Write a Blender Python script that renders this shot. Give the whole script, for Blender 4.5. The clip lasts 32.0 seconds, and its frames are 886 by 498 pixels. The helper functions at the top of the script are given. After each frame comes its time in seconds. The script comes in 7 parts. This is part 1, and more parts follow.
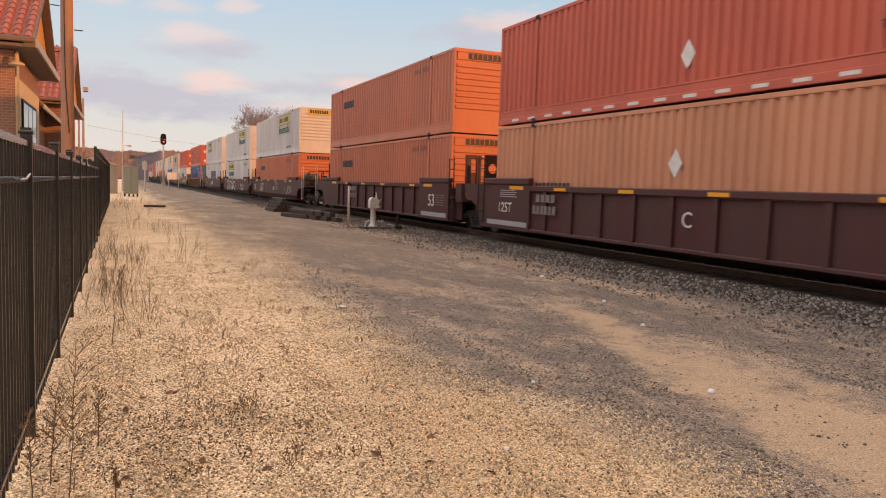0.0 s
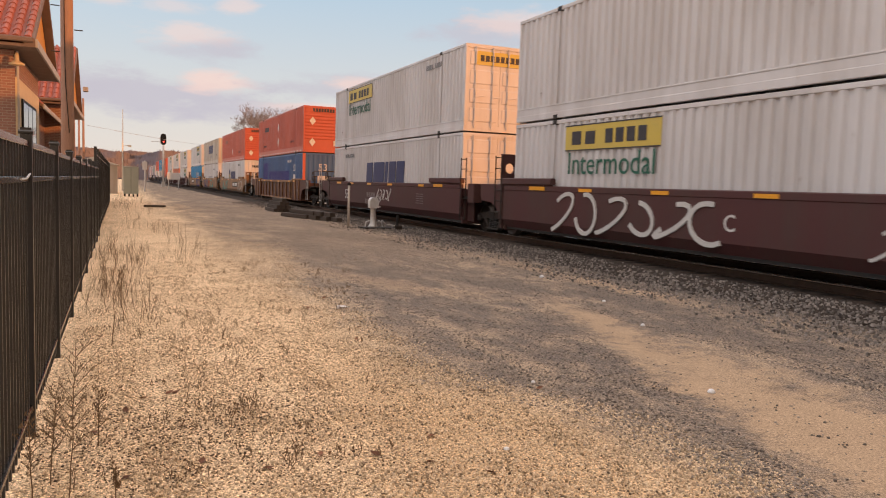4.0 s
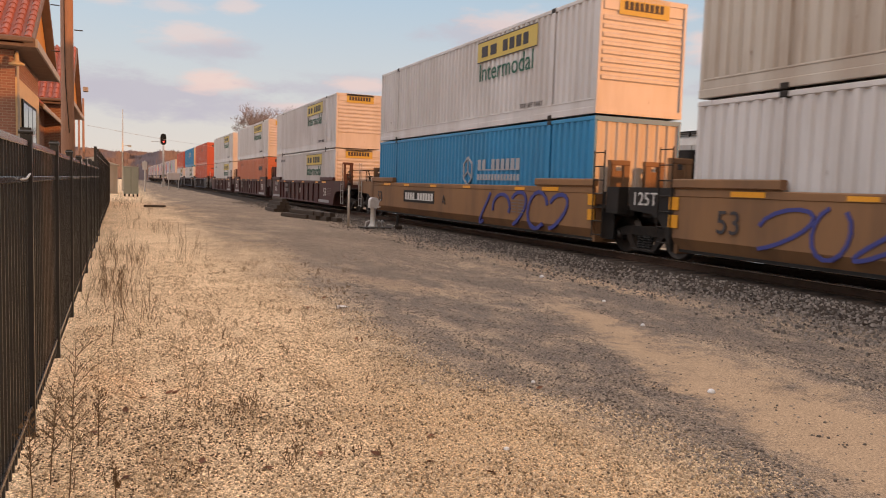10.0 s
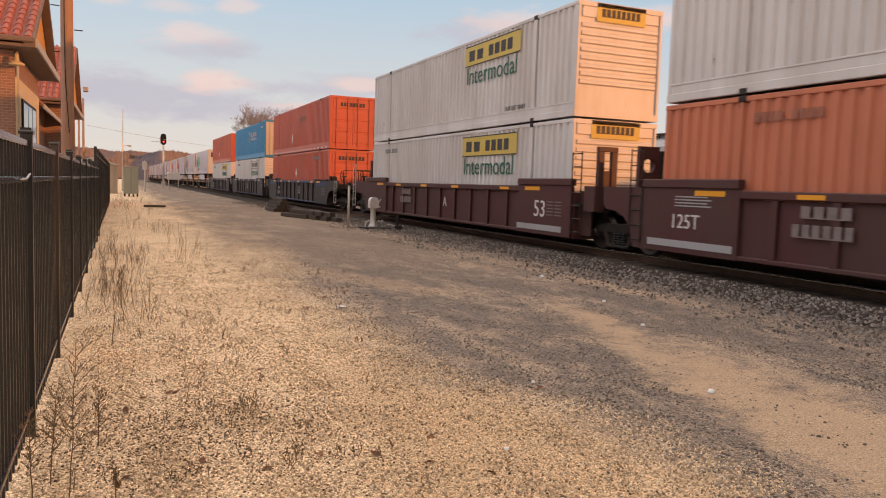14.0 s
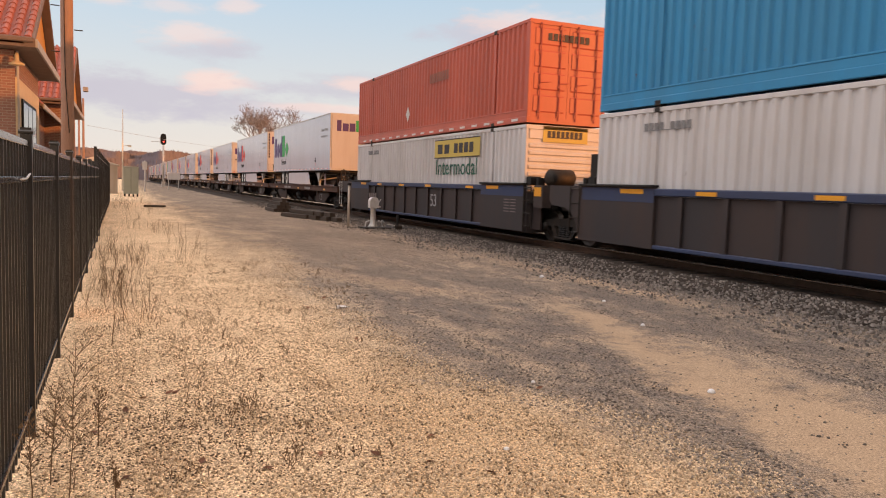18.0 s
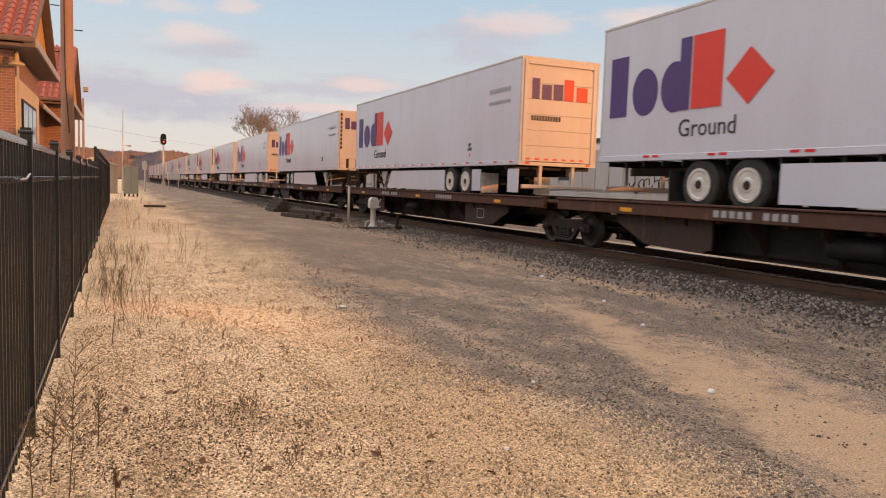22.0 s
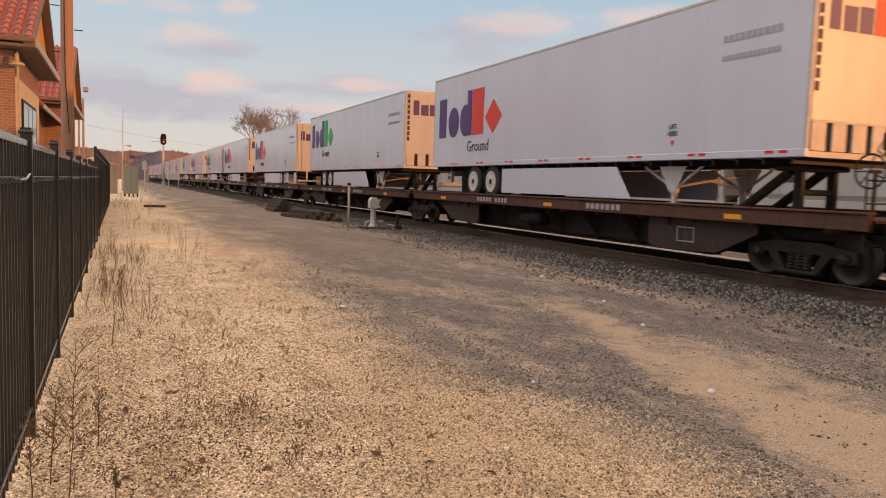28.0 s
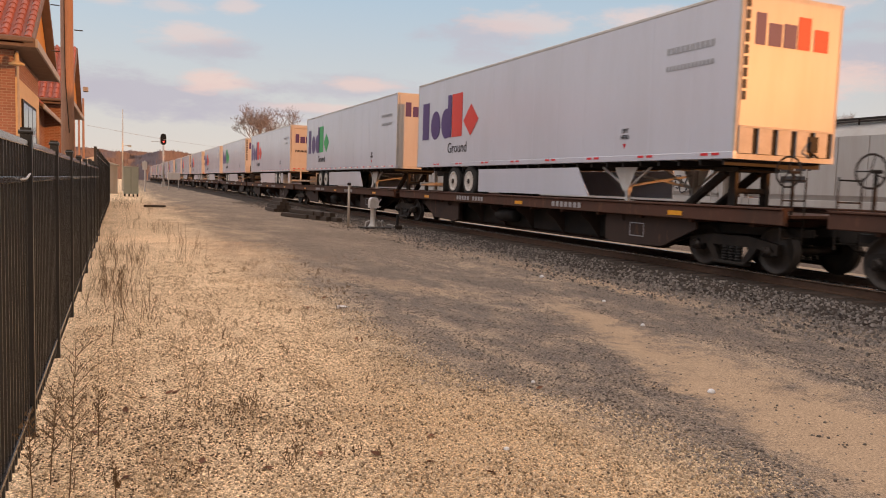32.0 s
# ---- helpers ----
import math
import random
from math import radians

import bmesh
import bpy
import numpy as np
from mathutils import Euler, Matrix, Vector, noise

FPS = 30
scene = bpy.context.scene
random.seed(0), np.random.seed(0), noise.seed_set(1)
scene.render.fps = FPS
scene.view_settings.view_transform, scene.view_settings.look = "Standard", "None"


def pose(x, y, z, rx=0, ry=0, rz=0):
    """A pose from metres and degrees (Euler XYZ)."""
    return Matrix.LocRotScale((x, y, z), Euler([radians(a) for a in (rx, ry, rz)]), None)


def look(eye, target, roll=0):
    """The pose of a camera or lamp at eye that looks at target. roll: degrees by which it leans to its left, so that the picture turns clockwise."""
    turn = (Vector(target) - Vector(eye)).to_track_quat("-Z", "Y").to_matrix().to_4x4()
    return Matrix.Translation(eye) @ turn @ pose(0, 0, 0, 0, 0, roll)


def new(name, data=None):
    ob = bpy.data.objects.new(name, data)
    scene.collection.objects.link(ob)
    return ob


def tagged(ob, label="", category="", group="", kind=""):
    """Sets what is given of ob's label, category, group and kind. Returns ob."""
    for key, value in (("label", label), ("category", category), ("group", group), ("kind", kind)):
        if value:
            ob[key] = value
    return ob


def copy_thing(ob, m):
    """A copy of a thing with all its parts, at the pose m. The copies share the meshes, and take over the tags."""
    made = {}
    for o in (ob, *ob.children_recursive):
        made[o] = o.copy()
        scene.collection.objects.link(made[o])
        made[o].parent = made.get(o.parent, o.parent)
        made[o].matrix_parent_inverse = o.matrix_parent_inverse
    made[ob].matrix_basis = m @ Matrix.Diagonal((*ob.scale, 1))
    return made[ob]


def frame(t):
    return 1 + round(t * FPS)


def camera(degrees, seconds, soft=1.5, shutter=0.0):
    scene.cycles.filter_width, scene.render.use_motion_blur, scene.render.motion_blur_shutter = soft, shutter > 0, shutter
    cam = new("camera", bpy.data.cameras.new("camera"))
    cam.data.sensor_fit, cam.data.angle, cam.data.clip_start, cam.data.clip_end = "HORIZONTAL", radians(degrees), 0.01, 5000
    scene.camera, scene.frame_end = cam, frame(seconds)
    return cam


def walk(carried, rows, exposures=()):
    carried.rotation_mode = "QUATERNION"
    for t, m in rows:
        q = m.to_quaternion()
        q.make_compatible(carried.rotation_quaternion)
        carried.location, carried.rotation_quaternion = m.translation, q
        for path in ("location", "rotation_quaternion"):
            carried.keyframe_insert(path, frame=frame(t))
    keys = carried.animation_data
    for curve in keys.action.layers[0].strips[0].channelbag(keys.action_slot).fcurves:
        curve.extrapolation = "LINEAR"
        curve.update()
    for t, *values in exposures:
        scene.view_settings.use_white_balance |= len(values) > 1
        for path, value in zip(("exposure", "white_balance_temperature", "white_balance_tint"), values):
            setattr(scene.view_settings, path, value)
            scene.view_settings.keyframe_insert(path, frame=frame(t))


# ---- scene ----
# The eye stands 1.62 m over level ground; +y runs along the main track away from it, +x towards the train.
RZ = 0.22          # top of rail
TX = 11.735        # centre of the main track
cam = camera(61.0, 32.0, soft=1.0, shutter=0.14)
_yaw, _tilt = radians(23.357), radians(4.746)
_eye = (0.0, 0.0, 1.62)
_aim = (math.sin(_yaw) * math.cos(_tilt), math.cos(_yaw) * math.cos(_tilt), 1.62 - math.sin(_tilt))
_view = look(_eye, _aim, 1.865)
walk(cam, [(0.0, _view), (32.0, _view)], exposures=[(0.0, 0.26), (1.0, 0.24), (2.0, 0.18), (3.0, 0.26), (6.0, 0.18), (7.0, 0.32), (8.0, 0.20), (10.0, 0.16), (11.0, 0.28), (12.0, 0.18), (13.0, 0.14), (14.0, 0.20), (17.0, 0.28), (18.0, 0.34), (19.0, 0.30), (20.0, 0.18), (23.0, 0.24), (24.0, 0.16), (28.0, 0.10), (30.0, 0.22), (32.0, 0.12)])

# ---- sky and sun ----
SUN_AZ, SUN_EL = radians(44.0), radians(7.9)   # azimuth off the track, from behind on the far side of the train
sun_dir = Vector((math.sin(SUN_AZ) * math.cos(SUN_EL), -math.cos(SUN_AZ) * math.cos(SUN_EL), math.sin(SUN_EL)))
sun = new("sun", bpy.data.lights.new("sun", "SUN"))
sun.data.energy, sun.data.angle, sun.data.color = 3.2, radians(0.8), (1.0, 0.37, 0.10)
sun.matrix_world = look((0, 0, 40), Vector((0, 0, 40)) - sun_dir)

world = bpy.data.worlds.new("evening_sky")
world.use_nodes = True
scene.world = world


def build_sky(tree):
    n, l = tree.nodes, tree.links
    n.clear()
    out = n.new("ShaderNodeOutputWorld")
    bg = n.new("ShaderNodeBackground")
    bg.inputs["Strength"].default_value = 0.11
    sky = n.new("ShaderNodeTexSky")
    sky.sky_type, sky.sun_disc = "NISHITA", False
    sky.sun_elevation = SUN_EL
    sky.sun_rotation = math.atan2(sun_dir.x, sun_dir.y)
    sky.dust_density, sky.air_density, sky.ozone_density = 1.6, 1.0, 1.6
    co = n.new("ShaderNodeTexCoord")
    sep = n.new("ShaderNodeSeparateXYZ")
    l.new(co.outputs["Generated"], sep.inputs[0])

    def mix(a, b, fac, limit=1.0):
        m = n.new("ShaderNodeMix")
        m.data_type = "RGBA"
        k = n.new("ShaderNodeMath")
        k.operation, k.inputs[1].default_value = "MULTIPLY", limit
        l.new(fac, k.inputs[0])
        l.new(k.outputs[0], m.inputs["Factor"])
        if isinstance(a, tuple):
            m.inputs["A"].default_value = a
        else:
            l.new(a, m.inputs["A"])
        m.inputs["B"].default_value = b
        return m.outputs["Result"]

    # a warm veil low over the horizon, grey-violet banks, and pink tops
    veil = n.new("ShaderNodeMapRange")
    veil.inputs["From Min"].default_value, veil.inputs["From Max"].default_value = 0.26, -0.02
    l.new(sep.outputs["Z"], veil.inputs["Value"])
    # how far a direction lies towards the sunset
    west = n.new("ShaderNodeVectorMath")
    west.operation = "DOT_PRODUCT"
    west.inputs[1].default_value = Vector((sun_dir.x, sun_dir.y, 0.25)).normalized()
    l.new(co.outputs["Generated"], west.inputs[0])
    dusk = n.new("ShaderNodeMapRange")
    dusk.interpolation_type = "SMOOTHSTEP"
    dusk.inputs["From Min"].default_value, dusk.inputs["From Max"].default_value = 0.06, 0.50
    l.new(west.outputs["Value"], dusk.inputs["Value"])
    whole = n.new("ShaderNodeValue")
    whole.outputs[0].default_value = 1.0
    c = mix(sky.outputs[0], SKY_HIGH, whole.outputs[0], 0.75)
    c = mix(c, SKY_LOW, veil.outputs[0], 0.9)
    # thin bright cloud overhead, out of sight above
    over = n.new("ShaderNodeMapRange")
    over.interpolation_type = "SMOOTHSTEP"
    over.inputs["From Min"].default_value, over.inputs["From Max"].default_value = 0.30, 0.75
    l.new(sep.outputs["Z"], over.inputs["Value"])
    c = mix(c, SKY_OVER, over.outputs[0], 1.0)
    c = mix(c, SKY_WEST, dusk.outputs[0], 1.0)
    # broken evening cloud: grey-violet banks and pink-lit tops, by bearing and height
    az = n.new("ShaderNodeMath")
    az.operation = "ARCTAN2"
    l.new(sep.outputs["X"], az.inputs[0])
    l.new(sep.outputs["Y"], az.inputs[1])
    fray = n.new("ShaderNodeTexNoise")
    fray.inputs["Scale"].default_value, fray.inputs["Detail"].default_value, fray.inputs["Roughness"].default_value = 14.0, 6.0, 0.62
    mp = n.new("ShaderNodeMapping")
    mp.inputs["Scale"].default_value = (1.0, 1.0, 3.2)
    l.new(co.outputs["Generated"], mp.inputs[0])
    l.new(mp.outputs[0], fray.inputs["Vector"])

    def patch(bearing, height, wide, tall):
        def step(op, a, b):
            q = n.new("ShaderNodeMath")
            q.operation = op
            for i, v in enumerate((a, b)):
                if isinstance(v, float):
                    q.inputs[i].default_value = v
                else:
                    l.new(v, q.inputs[i])
            return q.outputs[0]
        u = step("DIVIDE", step("SUBTRACT", az.outputs[0], radians(bearing)), radians(wide))
        v = step("DIVIDE", step("SUBTRACT", sep.outputs["Z"], math.sin(radians(height))), radians(tall))
        r = step("SQRT", step("ADD", step("MULTIPLY", u, u), step("MULTIPLY", v, v)), 0.0)
        r = step("ADD", r, step("MULTIPLY", step("SUBTRACT", fray.outputs["Fac"], 0.5), 3.4))
        m = n.new("ShaderNodeMapRange")
        m.interpolation_type = "SMOOTHSTEP"
        m.inputs["From Min"].default_value, m.inputs["From Max"].default_value = 1.75, 0.45
        l.new(r, m.inputs["Value"])
        return m.outputs[0]
    for tone, bearing, height, wide, tall, amount in CLOUDS:
        c = mix(c, SKY_GREY if tone == "grey" else SKY_PINK, patch(bearing, height, wide, tall), amount)
    l.new(c, bg.inputs["Color"])
    l.new(bg.outputs[0], out.inputs[0])


SKY_HIGH = (4.3, 5.65, 6.9, 1)
SKY_LOW = (7.0, 5.85, 4.9, 1)
SKY_OVER = (16.8, 14.9, 14.1, 1)
SKY_WEST = (5.8, 4.0, 2.75, 1)
SKY_GREY = (4.5, 4.25, 4.75, 1)
SKY_PINK = (7.6, 5.5, 4.8, 1)
CLOUDS = (("grey", 2.2, 5.7, 6.5, 1.2, 0.9), ("grey", 9.4, 5.2, 4.6, 0.7, 0.65), ("grey", 5.9, 9.0, 2.6, 0.7, 0.6), ("grey", -2.4, 6.1, 2.1, 0.9, 0.7), ("pink", 6.2, 6.9, 2.2, 0.6, 0.7), ("pink", 4.4, 10.0, 2.2, 0.6, 0.5), ("grey", 6.6, 9.2, 1.8, 0.5, 0.4), ("pink", 3.3, 11.9, 1.6, 0.4, 0.35),
          ("pink", -0.9, 11.9, 1.5, 0.4, 0.45), ("pink", 7.8, 12.2, 1.1, 0.4, 0.5), ("grey", 15.6, 7.0, 5.0, 0.8, 0.7), ("pink", 16.9, 7.3, 2.5, 0.4, 0.6), ("grey", 26.0, 11.2, 2.9, 0.9, 0.7),
          ("pink", 28.7, 12.1, 2.9, 0.7, 0.5), ("grey", 26.1, 9.7, 2.5, 0.5, 0.5), ("pink", 36.9, 12.3, 2.7, 0.6, 0.6), ("pink", 48.9, 12.8, 2.3, 0.6, 0.6), ("grey", 48.5, 9.1, 5.0, 1.5, 0.8),
          ("pink", 49.9, 7.8, 2.6, 0.8, 0.7), ("pink", 43.4, 10.4, 2.2, 0.8, 0.6), ("grey", 45.4, 7.7, 3.2, 0.7, 0.6), ("pink", 13.6, 5.5, 3.8, 0.3, 0.5), ("grey", 7.9, 4.6, 4.8, 0.5, 0.5),
          ("grey", 70.0, 14.0, 9.0, 2.5, 0.7), ("pink", 85.0, 22.0, 8.0, 3.0, 0.6), ("grey", -25.0, 12.0, 9.0, 2.0, 0.7), ("pink", -50.0, 18.0, 9.0, 3.0, 0.6), ("grey", 20.0, 30.0, 12.0, 4.0, 0.6))
build_sky(world.node_tree)


# ---- materials ----
def material(name, base, rough=0.7, metal=0.0, second=None, fac=0.5, scale=3.0, grain=40.0, grain_amt=0.12,
             bump=0.1, bump_scale=60.0, stretch=(1, 1, 1), spots=None, spot_scale=6.0, spot_lo=0.62, per_object=0.0, spec=0.4):
    """Base colour with large stains towards `second`, fine grain, spots of another colour, and relief."""
    m = bpy.data.materials.new(name)
    m.use_nodes = True
    n, l = m.node_tree.nodes, m.node_tree.links
    p = n["Principled BSDF"]
    p.inputs["Roughness"].default_value, p.inputs["Metallic"].default_value = rough, metal
    p.inputs["Specular IOR Level"].default_value = spec
    co = n.new("ShaderNodeTexCoord")
    mp = n.new("ShaderNodeMapping")
    mp.inputs["Scale"].default_value = stretch
    l.new(co.outputs["Object"], mp.inputs[0])

    def noise_of(s, detail=5.0, rough_=0.6):
        z = n.new("ShaderNodeTexNoise")
        z.inputs["Scale"].default_value, z.inputs["Detail"].default_value, z.inputs["Roughness"].default_value = s, detail, rough_
        l.new(mp.outputs[0], z.inputs["Vector"])
        return z.outputs["Fac"]

    def ramp(v, lo, hi):
        r = n.new("ShaderNodeMapRange")
        r.interpolation_type = "SMOOTHSTEP"
        r.inputs["From Min"].default_value, r.inputs["From Max"].default_value = lo, hi
        l.new(v, r.inputs["Value"])
        return r.outputs[0]

    def mix(a, b, f, amount=1.0):
        x = n.new("ShaderNodeMix")
        x.data_type = "RGBA"
        if amount < 1.0:
            k = n.new("ShaderNodeMath")
            k.operation, k.inputs[1].default_value = "MULTIPLY", amount
            l.new(f, k.inputs[0])
            f = k.outputs[0]
        l.new(f, x.inputs["Factor"])
        for s, v in (("A", a), ("B", b)):
            if isinstance(v, tuple):
                x.inputs[s].default_value = (*v[:3], 1)
            else:
                l.new(v, x.inputs[s])
        return x.outputs["Result"]

    col = base
    if second:
        col = mix(col, second, ramp(noise_of(scale), 0.35, 0.7), fac)
    dark = tuple(c * (1 - 2.2 * grain_amt) for c in base)
    col = mix(col, dark, ramp(noise_of(grain, 3.0), 0.4, 0.7), min(1.0, grain_amt * 4))
    if spots:
        col = mix(col, spots, ramp(noise_of(spot_scale, 6.0, 0.7), spot_lo, spot_lo + 0.08), 0.8)
    if per_object:
        oi = n.new("ShaderNodeObjectInfo")
        hs = n.new("ShaderNodeHueSaturation")
        mr = n.new("ShaderNodeMapRange")
        mr.inputs["To Min"].default_value, mr.inputs["To Max"].default_value = 1 - per_object, 1 + per_object
        l.new(oi.outputs["Random"], mr.inputs["Value"])
        l.new(mr.outputs[0], hs.inputs["Value"])
        l.new(col, hs.inputs["Color"]) if not isinstance(col, tuple) else None
        col = hs.outputs[0]
    l.new(col, p.inputs["Base Color"])
    if bump:
        b = n.new("ShaderNodeBump")
        b.inputs["Strength"].default_value, b.inputs["Distance"].default_value = bump, 0.02
        l.new(noise_of(bump_scale, 4.0), b.inputs["Height"])
        l.new(b.outputs[0], p.inputs["Normal"])
    return m


def paint(name, base, dirt=(0.16, 0.12, 0.09), amount=0.35, rough=0.44, rust=0.66):
    """Vehicle paint: streaky dirt that runs down, and rust specks."""
    return material(name, base, rough, 0.0, dirt, amount, 0.8, 30.0, 0.05, 0.06, 9.0, (1.2, 1.2, 0.25), (0.13, 0.06, 0.035), 5.0, rust, spec=0.35)


def glow(name, color, strength):
    m = bpy.data.materials.new(name)
    m.use_nodes = True
    p = m.node_tree.nodes["Principled BSDF"]
    p.inputs["Base Color"].default_value = (*color, 1)
    p.inputs["Emission Color"].default_value = (*color, 1)
    p.inputs["Emission Strength"].default_value = strength
    return m


M = {
    "white": paint("white_paint", (0.60, 0.58, 0.585), (0.27, 0.22, 0.18), 0.34),
    "cream": paint("cream_paint", (0.50, 0.455, 0.405), (0.25, 0.165, 0.105), 0.5),
    "orange": paint("orange_paint", (0.51, 0.170, 0.095), (0.30, 0.12, 0.075), 0.4),
    "red": paint("red_orange_paint", (0.50, 0.115, 0.072), (0.27, 0.07, 0.05), 0.4),
    "peach": paint("faded_orange_paint", (0.55, 0.255, 0.15), (0.33, 0.15, 0.09), 0.4),
    "indigo": paint("indigo_paint", (0.035, 0.040, 0.20), (0.05, 0.05, 0.10), 0.3),
    "worn_tan": paint("worn_tan_paint", (0.27, 0.14, 0.065), (0.12, 0.06, 0.035), 0.5, 0.6),
    "blue": paint("blue_paint", (0.06, 0.125, 0.27), (0.05, 0.06, 0.10), 0.4),
    "teal": paint("teal_paint", (0.035, 0.235, 0.46), (0.05, 0.14, 0.22), 0.3),
    "trailer": paint("trailer_skin", (0.53, 0.55, 0.635), (0.39, 0.395, 0.42), 0.25, 0.2, 0.74),
    "trailer_end": paint("trailer_end_skin", (0.52, 0.50, 0.49), (0.36, 0.31, 0.27), 0.45, 0.36, 0.70),
    "maroon": paint("maroon_paint", (0.072, 0.024, 0.024), (0.062, 0.040, 0.033), 0.6, 0.6),
    "brown": paint("rust_brown_paint", (0.10, 0.040, 0.026), (0.055, 0.03, 0.02), 0.5, 0.65),
    "tan": paint("mineral_yellow_paint", (0.25, 0.130, 0.060), (0.10, 0.06, 0.04), 0.6, 0.6),
    "greyblue": paint("dark_grey_paint", (0.040, 0.034, 0.036), (0.07, 0.04, 0.03), 0.5, 0.65),
    "navy": paint("navy_paint", (0.035, 0.05, 0.11), (0.05, 0.045, 0.05), 0.4, 0.6),
    "deck": paint("rusty_deck", (0.085, 0.036, 0.023), (0.05, 0.03, 0.022), 0.6, 0.75, 0.55),
    # the deck's rusty steel, darkened to paint in the shade below the deck
    "deck_shaded": paint("shaded_rusty_steel", (0.045, 0.026, 0.020), (0.025, 0.018, 0.016), 0.6, 0.75, 0.58),
    "black": material("black_steel", (0.011, 0.010, 0.010), 0.65, 0.1, (0.030, 0.021, 0.016), 0.6, 2.0),
    "grime": material("greasy_steel", (0.022, 0.018, 0.016), 0.65, 0.3, (0.06, 0.042, 0.03), 0.6, 3.0),
    "rubber": material("tyre_rubber", (0.022, 0.022, 0.023), 0.85, 0.0, (0.06, 0.055, 0.05), 0.5, 4.0),
    "rim": material("white_rim", (0.62, 0.60, 0.57), 0.45, 0.2, (0.25, 0.2, 0.16), 0.5, 5.0),
    "galv": material("galvanised_steel", (0.60, 0.60, 0.60), 0.35, 0.75, (0.42, 0.42, 0.42), 0.5, 8.0),
    "letter_white": material("white_stencil", (0.66, 0.64, 0.62), 0.6, second=(0.4, 0.36, 0.33), fac=0.4, scale=6.0),
    "letter_black": material("black_stencil", (0.035, 0.033, 0.04), 0.6, second=(0.09, 0.08, 0.08), fac=0.4, scale=6.0),
    "letter_faint": material("faint_grey_lettering", (0.33, 0.34, 0.37), 0.5),
    "letter_mid": material("rubbed_black_stencil", (0.17, 0.165, 0.17), 0.65, second=(0.30, 0.29, 0.29), fac=0.5, scale=6.0),
    "letter_dim": material("dim_stencil", (0.20, 0.165, 0.16), 0.65, second=(0.12, 0.09, 0.085), fac=0.6, scale=5.0),
    "letter_rust": material("rubbed_lettering", (0.26, 0.10, 0.07), 0.65, second=(0.34, 0.14, 0.09), fac=0.5, scale=4.0),
    "letter_grey": material("faded_stencil", (0.34, 0.33, 0.34), 0.6),
    "green": material("green_lettering", (0.015, 0.10, 0.065), 0.55, second=(0.05, 0.17, 0.12), fac=0.4, scale=5.0),
    "yellow": material("yellow_panel", (0.58, 0.43, 0.085), 0.5, second=(0.44, 0.35, 0.13), fac=0.4, scale=2.0),
    "amber": material("amber_reflector", (0.75, 0.33, 0.03), 0.35),
    "purple": material("purple_lettering", (0.075, 0.04, 0.16), 0.5),
    "logo_red": material("red_lettering", (0.62, 0.05, 0.035), 0.5),
    "logo_green": material("bright_green_lettering", (0.03, 0.36, 0.10), 0.5),
    "navy_letter": material("navy_lettering", (0.025, 0.033, 0.105), 0.5),
    "reflect_red": material("red_reflector", (0.60, 0.03, 0.04), 0.3),
    "graffiti_pale": material("pale_spray_paint", (0.52, 0.50, 0.48), 0.7),
    "graffiti_blue": material("blue_spray_paint", (0.05, 0.055, 0.22), 0.7),
    "graffiti_teal": material("teal_spray_paint", (0.10, 0.33, 0.32), 0.7),
    "graffiti_red": material("red_spray_paint", (0.34, 0.05, 0.04), 0.7),
}


